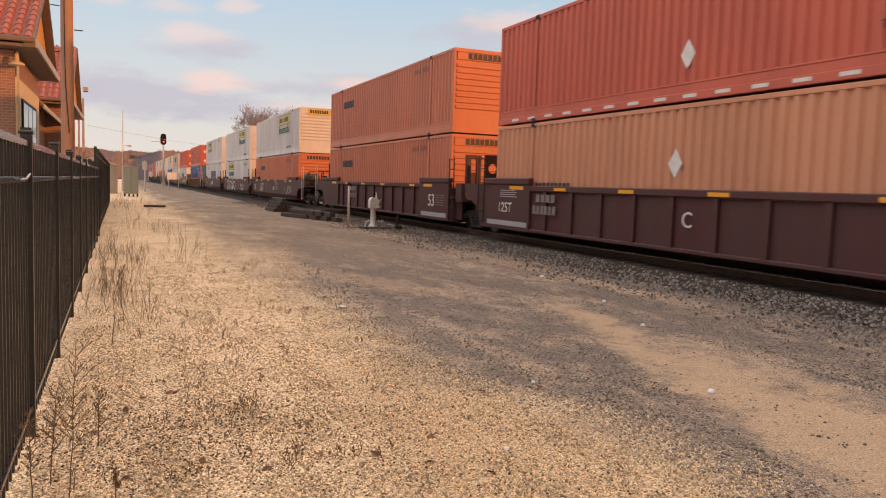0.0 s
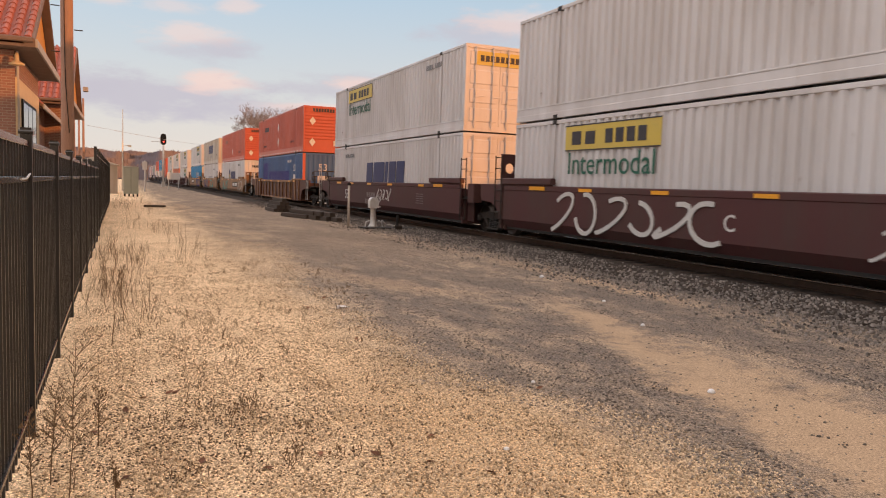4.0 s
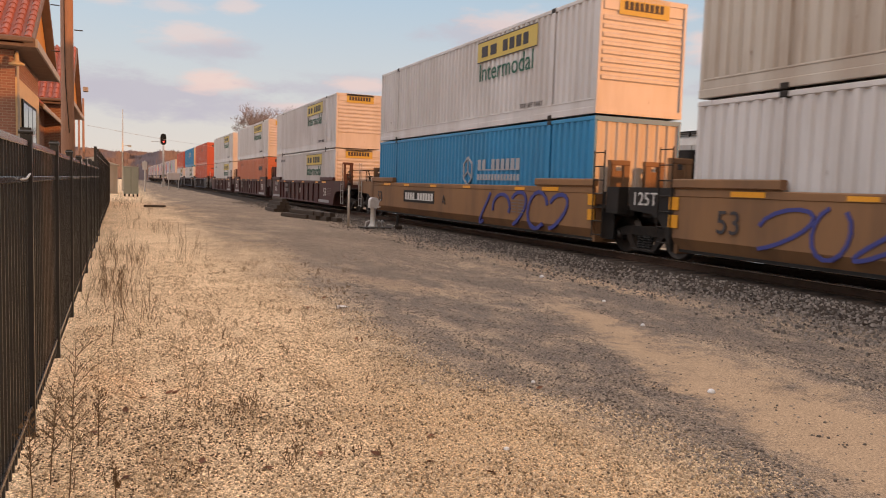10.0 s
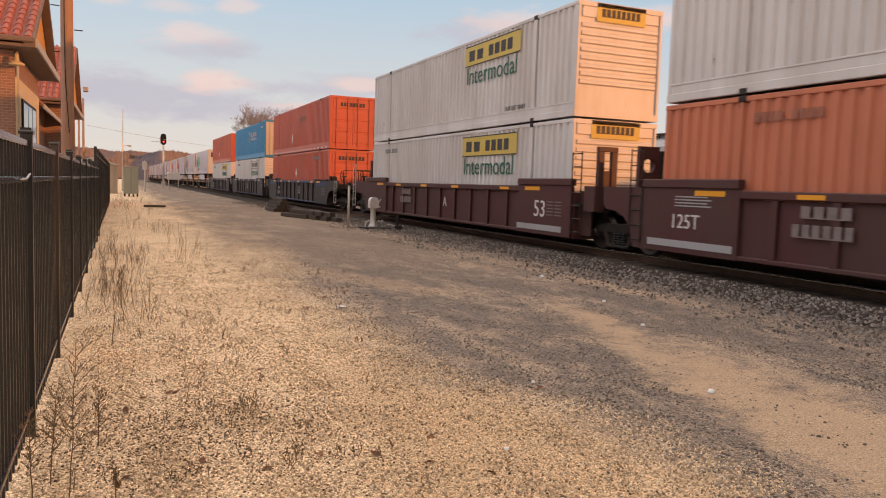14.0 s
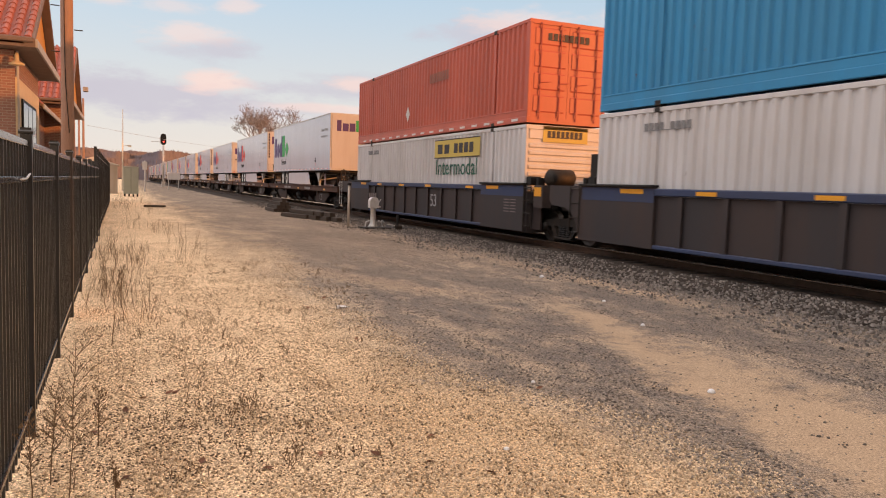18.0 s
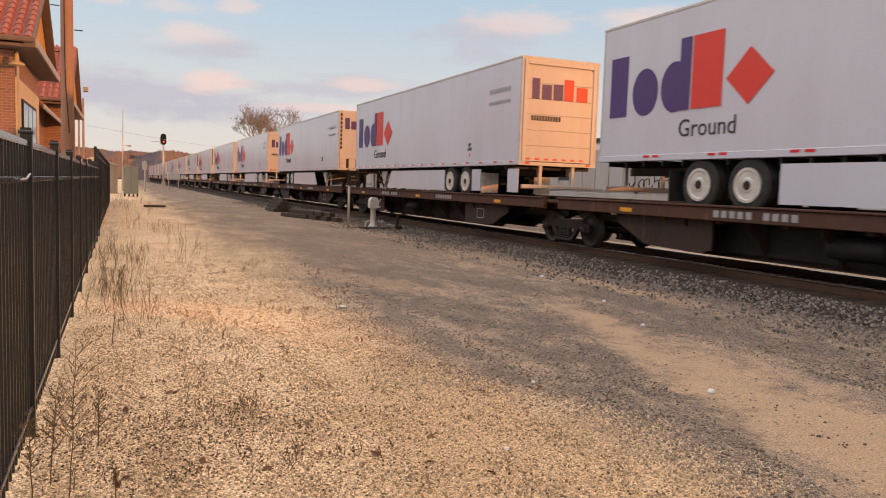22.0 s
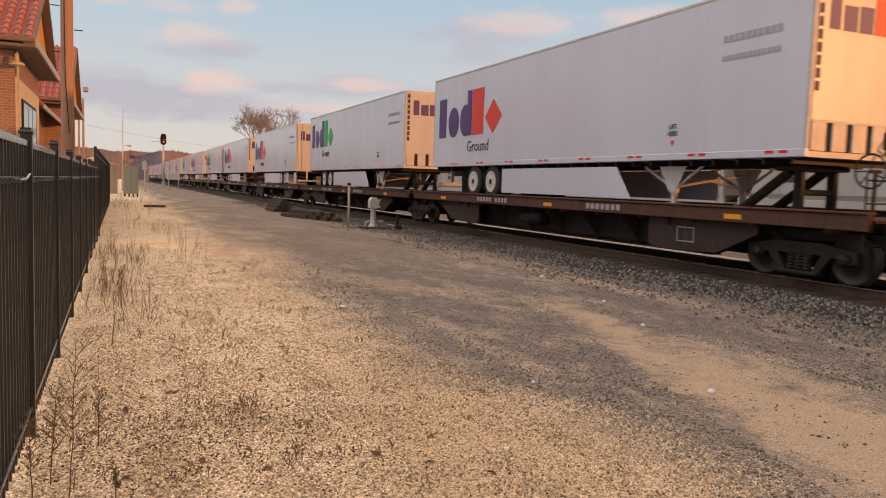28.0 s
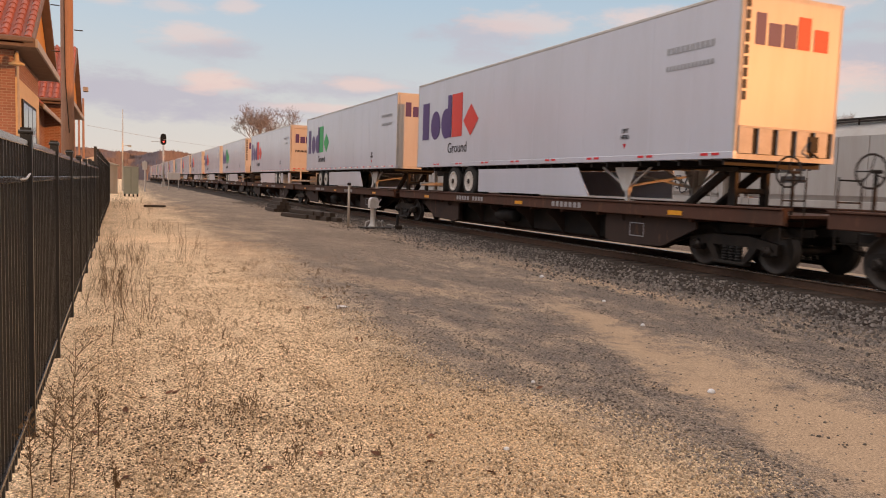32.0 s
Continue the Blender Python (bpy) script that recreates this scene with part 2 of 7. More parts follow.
# ---- building blocks ----
class Shape:
    """Vertices and faces of one mesh, gathered piece by piece."""

    def __init__(self):
        self.v, self.f = [], []

    def box(self, x0, x1, y0, y1, z0, z1):
        b = len(self.v)
        self.v += [(x, y, z) for z in (z0, z1) for y in (y0, y1) for x in (x0, x1)]
        self.f += [tuple(b + i for i in q) for q in ((0, 2, 3, 1), (4, 5, 7, 6), (0, 1, 5, 4), (2, 6, 7, 3), (0, 4, 6, 2), (1, 3, 7, 5))]
        return self

    def slab(self, x0, x1, y0, y1, z0, z1, c=0.01):
        """A box whose edges along its longest side are chamfered."""
        d = (x1 - x0, y1 - y0, z1 - z0)
        k = d.index(max(d))
        lo, hi = (x0, y0, z0), (x1, y1, z1)
        a, b = [i for i in range(3) if i != k]
        c = min(c, d[a] * 0.4, d[b] * 0.4)
        pts = [(lo[a] + c, lo[b]), (hi[a] - c, lo[b]), (hi[a], lo[b] + c), (hi[a], hi[b] - c), (hi[a] - c, hi[b]), (lo[a] + c, hi[b]), (lo[a], hi[b] - c), (lo[a], lo[b] + c)]
        return self.prism(pts, k, lo[k], hi[k])

    def prism(self, pts, axis, a0, a1):
        """A polygon in the two other axes, in their order, drawn out along an axis."""
        base, n = len(self.v), len(pts)
        for a in (a0, a1):
            for p in pts:
                q = list(p)
                q.insert(axis, a)
                self.v.append(tuple(q))
        self.f += [tuple(range(base, base + n)), tuple(range(base + 2 * n - 1, base + n - 1, -1))]
        self.f += [(base + i, base + (i + 1) % n, base + n + (i + 1) % n, base + n + i) for i in range(n)]
        return self

    def rod(self, p, q, r, n=8, r2=None):
        p, q = Vector(p), Vector(q)
        d = (q - p).normalized()
        s = d.orthogonal().normalized()
        t = d.cross(s)
        base = len(self.v)
        for o, rad in ((p, r), (q, r if r2 is None else r2)):
            for i in range(n):
                a = 2 * math.pi * i / n
                self.v.append(tuple(o + s * math.cos(a) * rad + t * math.sin(a) * rad))
        self.f += [tuple(range(base + n - 1, base - 1, -1)), tuple(range(base + n, base + 2 * n))]
        self.f += [(base + i, base + (i + 1) % n, base + n + (i + 1) % n, base + n + i) for i in range(n)]
        return self

    def path(self, pts, r, n=6):
        for a, b in zip(pts, pts[1:]):
            self.rod(a, b, r, n)
        return self

    def stroke(self, pts, r):
        """One joined line of square section along points of equal x."""
        base, k = len(self.v), len(pts)
        for i, p in enumerate(pts):
            a, b = pts[max(0, i - 1)], pts[min(k - 1, i + 1)]
            d = Vector((0, b[1] - a[1], b[2] - a[2])).normalized()
            s = Vector((0, -d.z, d.y)) * r
            t = Vector((r * 0.5, 0, 0))
            self.v += [tuple(Vector(p) + q) for q in (s - t, s + t, -s + t, -s - t)]
        self.f += [tuple(range(base, base + 4)), tuple(range(base + 4 * k - 1, base + 4 * k - 5, -1))]
        for i in range(k - 1):
            o = base + 4 * i
            self.f += [(o + j, o + (j + 1) % 4, o + 4 + (j + 1) % 4, o + 4 + j) for j in range(4)]
        return self

    def lathe(self, rings, axis=0, n=20, at=(0, 0, 0)):
        """Rings of (position along the axis, radius), closed at both ends."""
        base = len(self.v)
        for a, r in rings:
            for i in range(n):
                w = 2 * math.pi * i / n
                q = [math.cos(w) * r, math.sin(w) * r]
                q.insert(axis, a)
                self.v.append(tuple(q[k] + at[k] for k in range(3)))
        for j in range(len(rings) - 1):
            self.f += [(base + j * n + i, base + j * n + (i + 1) % n, base + (j + 1) * n + (i + 1) % n, base + (j + 1) * n + i) for i in range(n)]
        self.f += [tuple(range(base + n - 1, base - 1, -1)), tuple(range(base + (len(rings) - 1) * n, base + len(rings) * n))]
        return self

    def strip(self, a, b):
        """Quads between two rows of points."""
        base, n = len(self.v), len(a)
        self.v += list(a) + list(b)
        self.f += [(base + i, base + i + 1, base + n + i + 1, base + n + i) for i in range(n - 1)]
        return self

    def mesh(self, name, mat, smooth=False):
        me = bpy.data.meshes.new(name)
        me.from_pydata(self.v, [], self.f)
        me.update()
        bm = bmesh.new()
        bm.from_mesh(me)
        bmesh.ops.recalc_face_normals(bm, faces=bm.faces)
        bm.to_mesh(me)
        bm.free()
        if mat:
            me.materials.append(mat)
        if smooth:
            me.shade_smooth()
        return me


def part(name, shape, mat, parent, label="", at=None, smooth=False):
    """Links a shape, or a mesh that is shared, as one mesh object under a thing or a part."""
    me = shape.mesh(name, mat, smooth) if isinstance(shape, Shape) else shape
    ob = new(name, me)
    ob.parent = parent
    if at is not None:
        ob.matrix_basis = at
    if label:
        ob["label"] = label
    return ob


def thing(name, label, category, group="", kind="", at=None):
    ob = new(name)
    ob.empty_display_size = 0.2
    if at is not None:
        ob.matrix_basis = at
    return tagged(ob, label, category, group, kind)


def single(name, shape, mat, label, category, group="", kind="", at=None, smooth=False):
    ob = new(name, shape.mesh(name, mat, smooth) if isinstance(shape, Shape) else shape)
    if at is not None:
        ob.matrix_basis = at
    return tagged(ob, label, category, group, kind)


_words = {}


def word(text, mat_key, size, depth=0.004):
    """A shared mesh of lettering that reads along +x in the x-z plane and faces -y; centred."""
    key = (text, mat_key, size)
    if key not in _words:
        cu = bpy.data.curves.new("lettering", "FONT")
        cu.body, cu.size, cu.align_x, cu.align_y, cu.extrude = text, size, "CENTER", "CENTER", depth
        cu.resolution_u = 3
        tmp = new("lettering", cu)
        dg = bpy.context.evaluated_depsgraph_get()
        me = bpy.data.meshes.new_from_object(tmp.evaluated_get(dg))
        bpy.data.objects.remove(tmp)
        me.transform(pose(0, 0, 0, 90))
        me.materials.clear()
        me.materials.append(M[mat_key])
        _words[key] = me
    return _words[key]


# On the near side of a rail vehicle (its -x side) lettering reads from the far end to the near end.
def on_side(x, y, z):
    return pose(x, y, z, 0, 0, -90)


# On an end that faces -y it reads along +x.
def on_end(x, y, z):
    return pose(x, y, z)


for _t, _m, _s in (("Intermodal", "green", 0.78), ("TOP LIFT ONLY", "letter_black", 0.18), ("Ground", "letter_black", 0.50), ("LIFT", "letter_black", 0.14), ("HERE", "letter_black", 0.14),
                   ("53", "letter_white", 0.62), ("125T", "letter_white", 0.40), ("INTERMODAL", "letter_grey", 0.42), ("A", "letter_white", 0.45), ("B", "letter_white", 0.45), ("C", "letter_white", 0.45),
                   ("53", "letter_black", 0.62), ("Ground", "letter_grey", 0.22)):
    word(_t, _m, _s)


def blocks_side(rects, x, t=0.006):
    """Flat painted shapes on a vehicle's near side: rects of (y0, y1, z0, z1)."""
    s = Shape()
    for y0, y1, z0, z1 in rects:
        s.box(x - t, x, y0, y1, z0, z1)
    return s


def comb(a, w, z, h, n, skip=()):
    """Outline of a row of bars that stand on one thin line."""
    pts = [(a, z), (a + w, z)]
    for i in reversed(range(n)):
        if i in skip:
            continue
        b0, b1 = a + w * i / n, a + w * (i + 0.72) / n
        pts += [(b1, z + 0.10 * h), (b1, z + h), (b0, z + h), (b0, z + 0.10 * h)]
    pts[1] = (pts[2][0], z)
    return pts


def comb_side(a, w, z, h, n, x, skip=(), t=0.006):
    return Shape().prism(comb(a, w, z, h, n, skip), 0, x - t, x)


def comb_end(a, w, z, h, n, y, skip=(), t=0.006):
    return Shape().prism(comb(a, w, z, h, n, skip), 1, y - t, y)


def blocks_end(rects, y, t=0.006):
    s = Shape()
    for x0, x1, z0, z1 in rects:
        s.box(x0, x1, y - t, y, z0, z1)
    return s


# ---- the train: how it runs ----
def run(t):
    """Metres that the train has gone by t; it slows from 16.2 to 14.2 m/s."""
    gone = 0.0
    for i, (a, b) in enumerate(zip(SPEEDS, SPEEDS[1:])):
        d = min(max(t - 4.0 * i, 0.0), 4.0)
        gone += a * d + (b - a) * d * d / 8.0
    return gone


SPEEDS = (16.162, 15.863, 15.66, 15.49, 15.233, 14.955, 14.787, 14.503, 14.24)     # every four seconds


BEND_AT, BEND_R = 300.0, 450.0


def on_track(y, z, lateral=0.0):
    """A pose on the main track, which bends to the right far off."""
    if y <= BEND_AT:
        return pose(TX + lateral, y, z)
    a = (y - BEND_AT) / BEND_R
    return pose(TX + BEND_R * (1 - math.cos(a)), BEND_AT + BEND_R * math.sin(a), z, 0, 0, -math.degrees(a))


RUNNING = []       # (thing, place along the train, height)
ROLLING = []       # (wheelset, place along the train, wheel radius, its pose on the car)


def couple_up(ob, s, z):
    ob.matrix_basis = on_track(s, z)
    RUNNING.append((ob, s, z))
    return ob


# ---- containers ----
CL, CW, CH = 16.15, 2.59, 2.845
HW = CW / 2
_shared = {}


def shared(key, make, mat):
    """One mesh for all alike parts."""
    k = (key, mat.name)
    if k not in _shared:
        _shared[k] = make().mesh(key, mat)
    return _shared[k]


def corrugation(x_out, x_in, y0, y1, z0, z1, pitch):
    s = Shape()
    n = max(1, round((y1 - y0) / pitch))
    p = (y1 - y0) / n
    row = []
    for i in range(n):
        y = y0 + i * p
        row += [(x_out, y), (x_out, y + 0.34 * p), (x_in, y + 0.5 * p), (x_in, y + 0.84 * p)]
    row.append((x_out, y1))
    return s.strip([(x, y, z0) for x, y in row], [(x, y, z1) for x, y in row])


def end_corrugation(y_out, y_in, x0, x1, z0, z1, pitch):
    s = Shape()
    n = max(1, round((x1 - x0) / pitch))
    p = (x1 - x0) / n
    row = []
    for i in range(n):
        x = x0 + i * p
        row += [(x, y_out), (x + 0.34 * p, y_out), (x + 0.5 * p, y_in), (x + 0.84 * p, y_in)]
    row.append((x1, y_out))
    return s.strip([(x, y, z0) for x, y in row], [(x, y, z1) for x, y in row])


def container_side(sign):
    # recessed corrugated sheet between the rails, with the two lifting frames set into it
    s = corrugation(sign * (HW - 0.004), sign * (HW - 0.062), 0.10, CL - 0.10, 0.36, CH - 0.10, 0.285)
    for y in (2.02, CL - 2.12):
        s.box(min(sign * HW, sign * (HW - 0.05)), max(sign * HW, sign * (HW - 0.05)), y, y + 0.10, 0.36, CH - 0.10)
    return s


def container_frame():
    s = Shape()
    for sx in (-1, 1):
        x0, x1 = sorted((sx * HW, sx * (HW - 0.09)))
        s.slab(x0, x1, 0.0, CL, 0.0, 0.17, 0.012)
        b0, b1 = sorted((sx * (HW - 0.012), sx * (HW - 0.09)))
        s.box(b0, b1, 0.11, CL - 0.11, 0.171, 0.33)
        s.slab(x0, x1, 0.11, CL - 0.11, 0.331, 0.37, 0.008)
        s.slab(x0, x1, 0.0, CL, CH - 0.10, CH, 0.012)
        for y in (0.0, CL - 0.11):
            s.slab(x0, x1, y, y + 0.11, 0.172, CH - 0.102, 0.015)
    for y in (0.0, CL - 0.09):
        s.box(-HW + 0.092, HW - 0.092, y, y + 0.09, 0.0, 0.17)
        s.box(-HW + 0.092, HW - 0.092, y, y + 0.09, CH - 0.12, CH)
    s.box(-HW + 0.092, HW - 0.092, 0.09, CL - 0.09, 0.10, 0.15)
    return s


def container_roof():
    s = Shape()
    n = 56
    p = (CL - 0.2) / n
    row = []
    for i in range(n):
        y = 0.1 + i * p
        row += [(y, CH - 0.02), (y + 0.4 * p, CH - 0.02), (y + 0.5 * p, CH - 0.045), (y + 0.9 * p, CH - 0.045)]
    row.append((CL - 0.1, CH - 0.02))
    return s.strip([(-HW + 0.09, y, z) for y, z in row], [(HW - 0.09, y, z) for y, z in row])


def castings():
    s = Shape()
    for y in (2.0, CL - 2.18):
        for sx in (-1, 1):
            x0, x1 = sorted((sx * (HW + 0.012), sx * (HW - 0.16)))
            s.slab(x0, x1, y, y + 0.18, -0.03, 0.10, 0.02)
            s.slab(x0, x1, y, y + 0.18, CH - 0.115, CH + 0.012, 0.02)
    return s


def nose_ribbed(y0):
    s = Shape()
    s.box(-HW + 0.09, HW - 0.09, y0 + 0.045, y0 + 0.06, 0.17, CH - 0.12)
    return s


def nose_rib():
    return Shape().prism([(0.0449, 0.0), (0.008, 0.03), (0.008, 0.10), (0.0449, 0.13)], 0, -HW + 0.13, HW - 0.13)


def door_leaf(x0, x1):
    s = Shape()
    s.box(x0, x1, 0.028, 0.07, 0.14, CH - 0.12)
    for i in range(4):
        z = 0.3 + i * 0.62
        s.prism([(0.0285, z), (0.010, z + 0.04), (0.010, z + 0.44), (0.0285, z + 0.48)], 0, x0 + 0.10, x1 - 0.10)
    return s


def lock_rods(x0, x1):
    s = Shape()
    for x in (x0 + 0.28, x1 - 0.28):
        s.rod((x, -0.02, 0.10), (x, -0.02, CH - 0.08), 0.019)
        for z in (0.3, 1.0, 1.9, 2.6):
            s.box(x - 0.05, x + 0.05, -0.022, 0.0095, z, z + 0.06)
        s.rod((x, -0.045, 1.12), (x + 0.32, -0.045, 1.16), 0.014)
    return s


def diamonds(y, zs, mat, parent, x=-HW):
    for z in zs:
        part("placard", Shape().prism([(y - 0.21, z), (y, z - 0.30), (y + 0.21, z), (y, z + 0.30)], 0, x - 0.008, x - 0.001), mat, parent, "white diamond placard")


def container(label, colour, end, group, deco):
    """A 16 m box; its origin is under the middle of the end that leads."""
    m = M[colour]
    end, _, end_colour = end.partition(":")
    c = thing("container", label, "shipping container", group)
    part("frame", shared("container_frame", container_frame, m), m, c)
    for sign in (-1, 1):
        part("side_panel", shared("side_panel_%s" % ("near" if sign < 0 else "far"), lambda: container_side(sign), m), m, c)
    part("roof", shared("roof", container_roof, m), m, c)
    part("corner_casting", shared("corner_casting", castings, M["grime"]), M["grime"], c, "dark steel lifting castings")
    if end == "rib":
        part("end_wall", shared("ribbed_end", lambda: nose_ribbed(0.0), m), m, c)
        for i in range(8):
            part("rib", shared("end_rib", nose_rib, m), m, c, "", pose(0, 0, 0.80 + i * 0.20))
        part("name_plate", shared("end_plate", lambda: Shape().slab(-HW + 0.13, HW - 0.13, 0.010, 0.0449, 2.46, 2.72, 0.01), m), m, c)
    elif end == "corr":
        me = M[end_colour] if end_colour else m
        part("end_wall", shared("corrugated_end", lambda: end_corrugation(0.012, 0.045, -HW + 0.09, HW - 0.09, 0.17, CH - 0.12, 0.29), me), me, c, "pale corrugated end wall" if end_colour else "")
    else:
        for x0, x1 in ((-HW + 0.095, -0.006), (0.006, HW - 0.095)):
            d = part("door", shared("door_%d" % (x0 > -1), lambda: door_leaf(x0, x1), m), m, c)
            part("lock_rod", shared("rods_%d" % (x0 > -1), lambda: lock_rods(x0, x1), m), None, d, "painted locking rods")
    part("far_end_wall", shared("far_end", lambda: end_corrugation(CL - 0.012, CL - 0.045, -HW + 0.09, HW - 0.09, 0.17, CH - 0.12, 0.29), m), m, c)
    for d in deco:
        d(c)
    return c


def hunt(y=2.9, faded=False, upper=True):
    """A yellow panel of dark bars with green lettering under it; y: from the leading end."""
    def add(c):
        w = 3.7
        p = part("sign_panel", blocks_side([(y, y + w, 2.02, 2.66)], -HW - 0.002), M["cream" if faded else "yellow"], c, "faded panel" if faded else "yellow sign panel")
        s = []
        for i, (a, b) in enumerate(((0.08, 0.19), (0.24, 0.35), (0.46, 0.54), (0.57, 0.65), (0.68, 0.76), (0.79, 0.87))):
            s.append((y + w * (1 - b), y + w * (1 - a), 2.17, 2.50 if i != 1 else 2.48))
        for b in s:
            part("bar", blocks_side([b], -HW - 0.0085), M["letter_black"], p)
        for z in (2.02, 2.63):
            part("edge_line", blocks_side([(y, y + w, z, z + 0.03)], -HW - 0.0085), M["letter_black"], p)
        part("lettering", word("Intermodal", "green", 0.78), None, c, "green lettering", on_side(-HW - 0.008, y + w / 2, 1.68))
    return add


def top_lift(y=2.3, z=0.45):
    def add(c):
        part("lettering", word("TOP LIFT ONLY", "letter_black", 0.18), None, c, "small black lettering", on_side(-HW - 0.006, y + 0.8, z))
    return add


def codes(y, z=2.35, colour="letter_mid", w=1.5):
    def add(c):
        part("marking", comb_side(y, w, z, 0.17, 9, -HW - 0.003, (4,)), M[colour], c, "small code bars")
    return add


def bar_mark(y, z=0.95, colour="letter_black", w=1.75):
    """A row of dark bars over a stripe."""
    def add(c):
        part("marking", comb_side(y, w, z - 0.05, 0.32, 9, -HW - 0.003), M[colour], c, "dark bars over a stripe")
    return add


def dashes(c):
    for i in range(17):
        part("reflector", shared("reflector_dash", lambda: blocks_side([(0.0, 0.38, 0.06, 0.13)], -HW - 0.002), M["letter_white"]), None, c, "", pose(0, 0.5 + i * 0.9, 0))


def placards(y, zs=(0.75, 1.75)):
    def add(c):
        diamonds(y, zs, M["letter_white"], c, -HW + 0.001)
    return add


def end_placards(c):
    for z in (0.62, 1.92):
        x = -0.72
        part("placard", Shape().prism([(x - 0.2, z), (x, z - 0.27), (x + 0.2, z), (x, z + 0.27)], 1, -0.004, 0.009), M["letter_white"], c, "white diamond placard")
    part("notice", blocks_end([(0.62, 0.92, 0.42, 0.75)], 0.008), M["letter_white"], c, "white notice plate")


def end_mark(colour="letter_black", z=2.5, w=1.5, plate=None):
    def add(c):
        if plate:
            part("sign_panel", blocks_end([(-w * 0.62, w * 0.62, z - 0.12, z + 0.33)], 0.006), M[plate], c, "yellow sign panel")
        part("marking", comb_end(-w / 2, w, z, 0.20, 8, -0.001), M[colour], c, "row of bars")
    return add


def big_bars(y, w, z, h, colour, slant=0.12, under=None):
    """Five slanting bars, the size of a painted name."""
    def add(c):
        s = Shape()
        widths = (0.18, 0.30, 0.08, 0.17, 0.19)
        pos = 0.0
        for k in widths:
            a, b = y + w * (1 - pos - k), y + w * (1 - pos) - 0.04
            s.prism([(a, z), (b, z), (b - slant, z + h), (a - slant, z + h)], 0, -HW - 0.009, -HW - 0.002)
            pos += k + 0.02
        part("marking", s, M[colour], c, "large slanting painted bars")
        if under:
            part("lettering", word(under, "letter_grey", 0.42), None, c, "grey lettering", on_side(-HW - 0.008, y + w / 2 - 0.3, z - 0.42))
    return add


def shield(y, z, k=1.0):
    def add(c):
        o = [(y - 0.55 * k, z + 0.55 * k), (y, z + 0.75 * k), (y + 0.55 * k, z + 0.55 * k), (y + 0.5 * k, z - 0.2 * k), (y, z - 0.75 * k), (y - 0.5 * k, z - 0.2 * k)]
        part("emblem", Shape().prism(o, 0, -HW - 0.006, -HW - 0.002), M["letter_grey"], c, "shield emblem")
        i = [(y + (a - y) * 0.84, z + (b - z) * 0.84) for a, b in o]
        part("emblem_field", Shape().prism(i, 0, -HW - 0.010, -HW - 0.0065), M["navy_letter"], c, "navy field")
        part("emblem_band", Shape().prism([(y - 0.46 * k, z + 0.42 * k), (y - 0.46 * k, z - 0.1 * k), (y - 0.05 * k, z - 0.58 * k), (y - 0.05 * k, z + 0.15 * k)], 0, -HW - 0.014, -HW - 0.0105), M["yellow"], c, "yellow band")
    return add


def hexagon_mark(y, w, z, colour="letter_white"):
    """A hexagon of bars beside a row of bars."""
    def add(c):
        s = Shape()
        yc = y + w - 0.35
        ring = [(yc + 0.36 * math.sin(i * math.pi / 3), z + 0.46 * math.cos(i * math.pi / 3)) for i in range(7)]
        for a, b in zip(ring, ring[1:]):
            s.rod((-HW - 0.004, *a), (-HW - 0.004, *b), 0.035, 4)
        for a in ring[:6:2]:
            s.rod((-HW - 0.004, *a), (-HW - 0.004, yc, z), 0.03, 4)
        part("emblem", s, M[colour], c, "white hexagon emblem")
        n = 9
        wy = w - 1.0
        part("marking", comb_side(y, wy, z + 0.02, 0.34, n, -HW - 0.003, (6,)), M[colour], c, "row of white bars")
        part("marking", comb_side(y, wy, z - 0.28, 0.18, 14, -HW - 0.003), M[colour], c, "row of small white bars")
    return add


def side_number(y, z, colour="letter_white", size=0.62):
    def add(c):
        part("lettering", word("53", colour, 0.62), None, c, "number 53", on_side(-HW - 0.006, y, z))
    return add


def white_box(y, z, w=0.6, h=0.5):
    def add(c):
        part("notice", blocks_side([(y, y + w, z, z + h)], -HW - 0.003), M["letter_white"], c, "white notice square")
    return add


def over_painted(c):
    # old lettering painted out in darker blue, following the corrugated sheet
    p = (CL - 0.20) / round((CL - 0.20) / 0.285)
    for i, n, z0, z1 in ((41, 8, 0.62, 2.4), (14, 26, 0.40, 1.75)):
        y0 = 0.10 + i * p
        part("painted_patch", corrugation(-HW + 0.001, -HW + 0.057, y0, y0 + n * p, z0, z1, p), M["indigo"], c, "indigo patch of over-painted lettering")


def blue_ends(c):
    # red corner posts, a number and a notice on the blue end
    for x in (-HW - 0.003, HW - 0.093):
        part("post_cover", Shape().slab(x, x + 0.17 if x < 0 else x + 0.096, -0.006, 0.09, 0.02, CH - 0.02, 0.01), M["red"], c, "red corner post")
    part("lettering", word("53", "letter_white", 0.62), None, c, "number 53", on_end(-0.02, 0.004, 1.95))
    part("notice", blocks_end([(-0.35, 0.32, 0.95, 1.45)], 0.008), M["letter_white"], c, "white notice square")


# ---- trucks and wheels ----
def wheel_disc():
    s = Shape()
    s.lathe([(-0.10, 0.10), (-0.10, 0.17), (-0.055, 0.22), (-0.045, 0.36), (-0.075, 0.39), (-0.075, 0.43), (0.035, 0.425), (0.04, 0.455), (0.065, 0.455), (0.065, 0.30), (0.05, 0.12)], 0, 24)
    return s


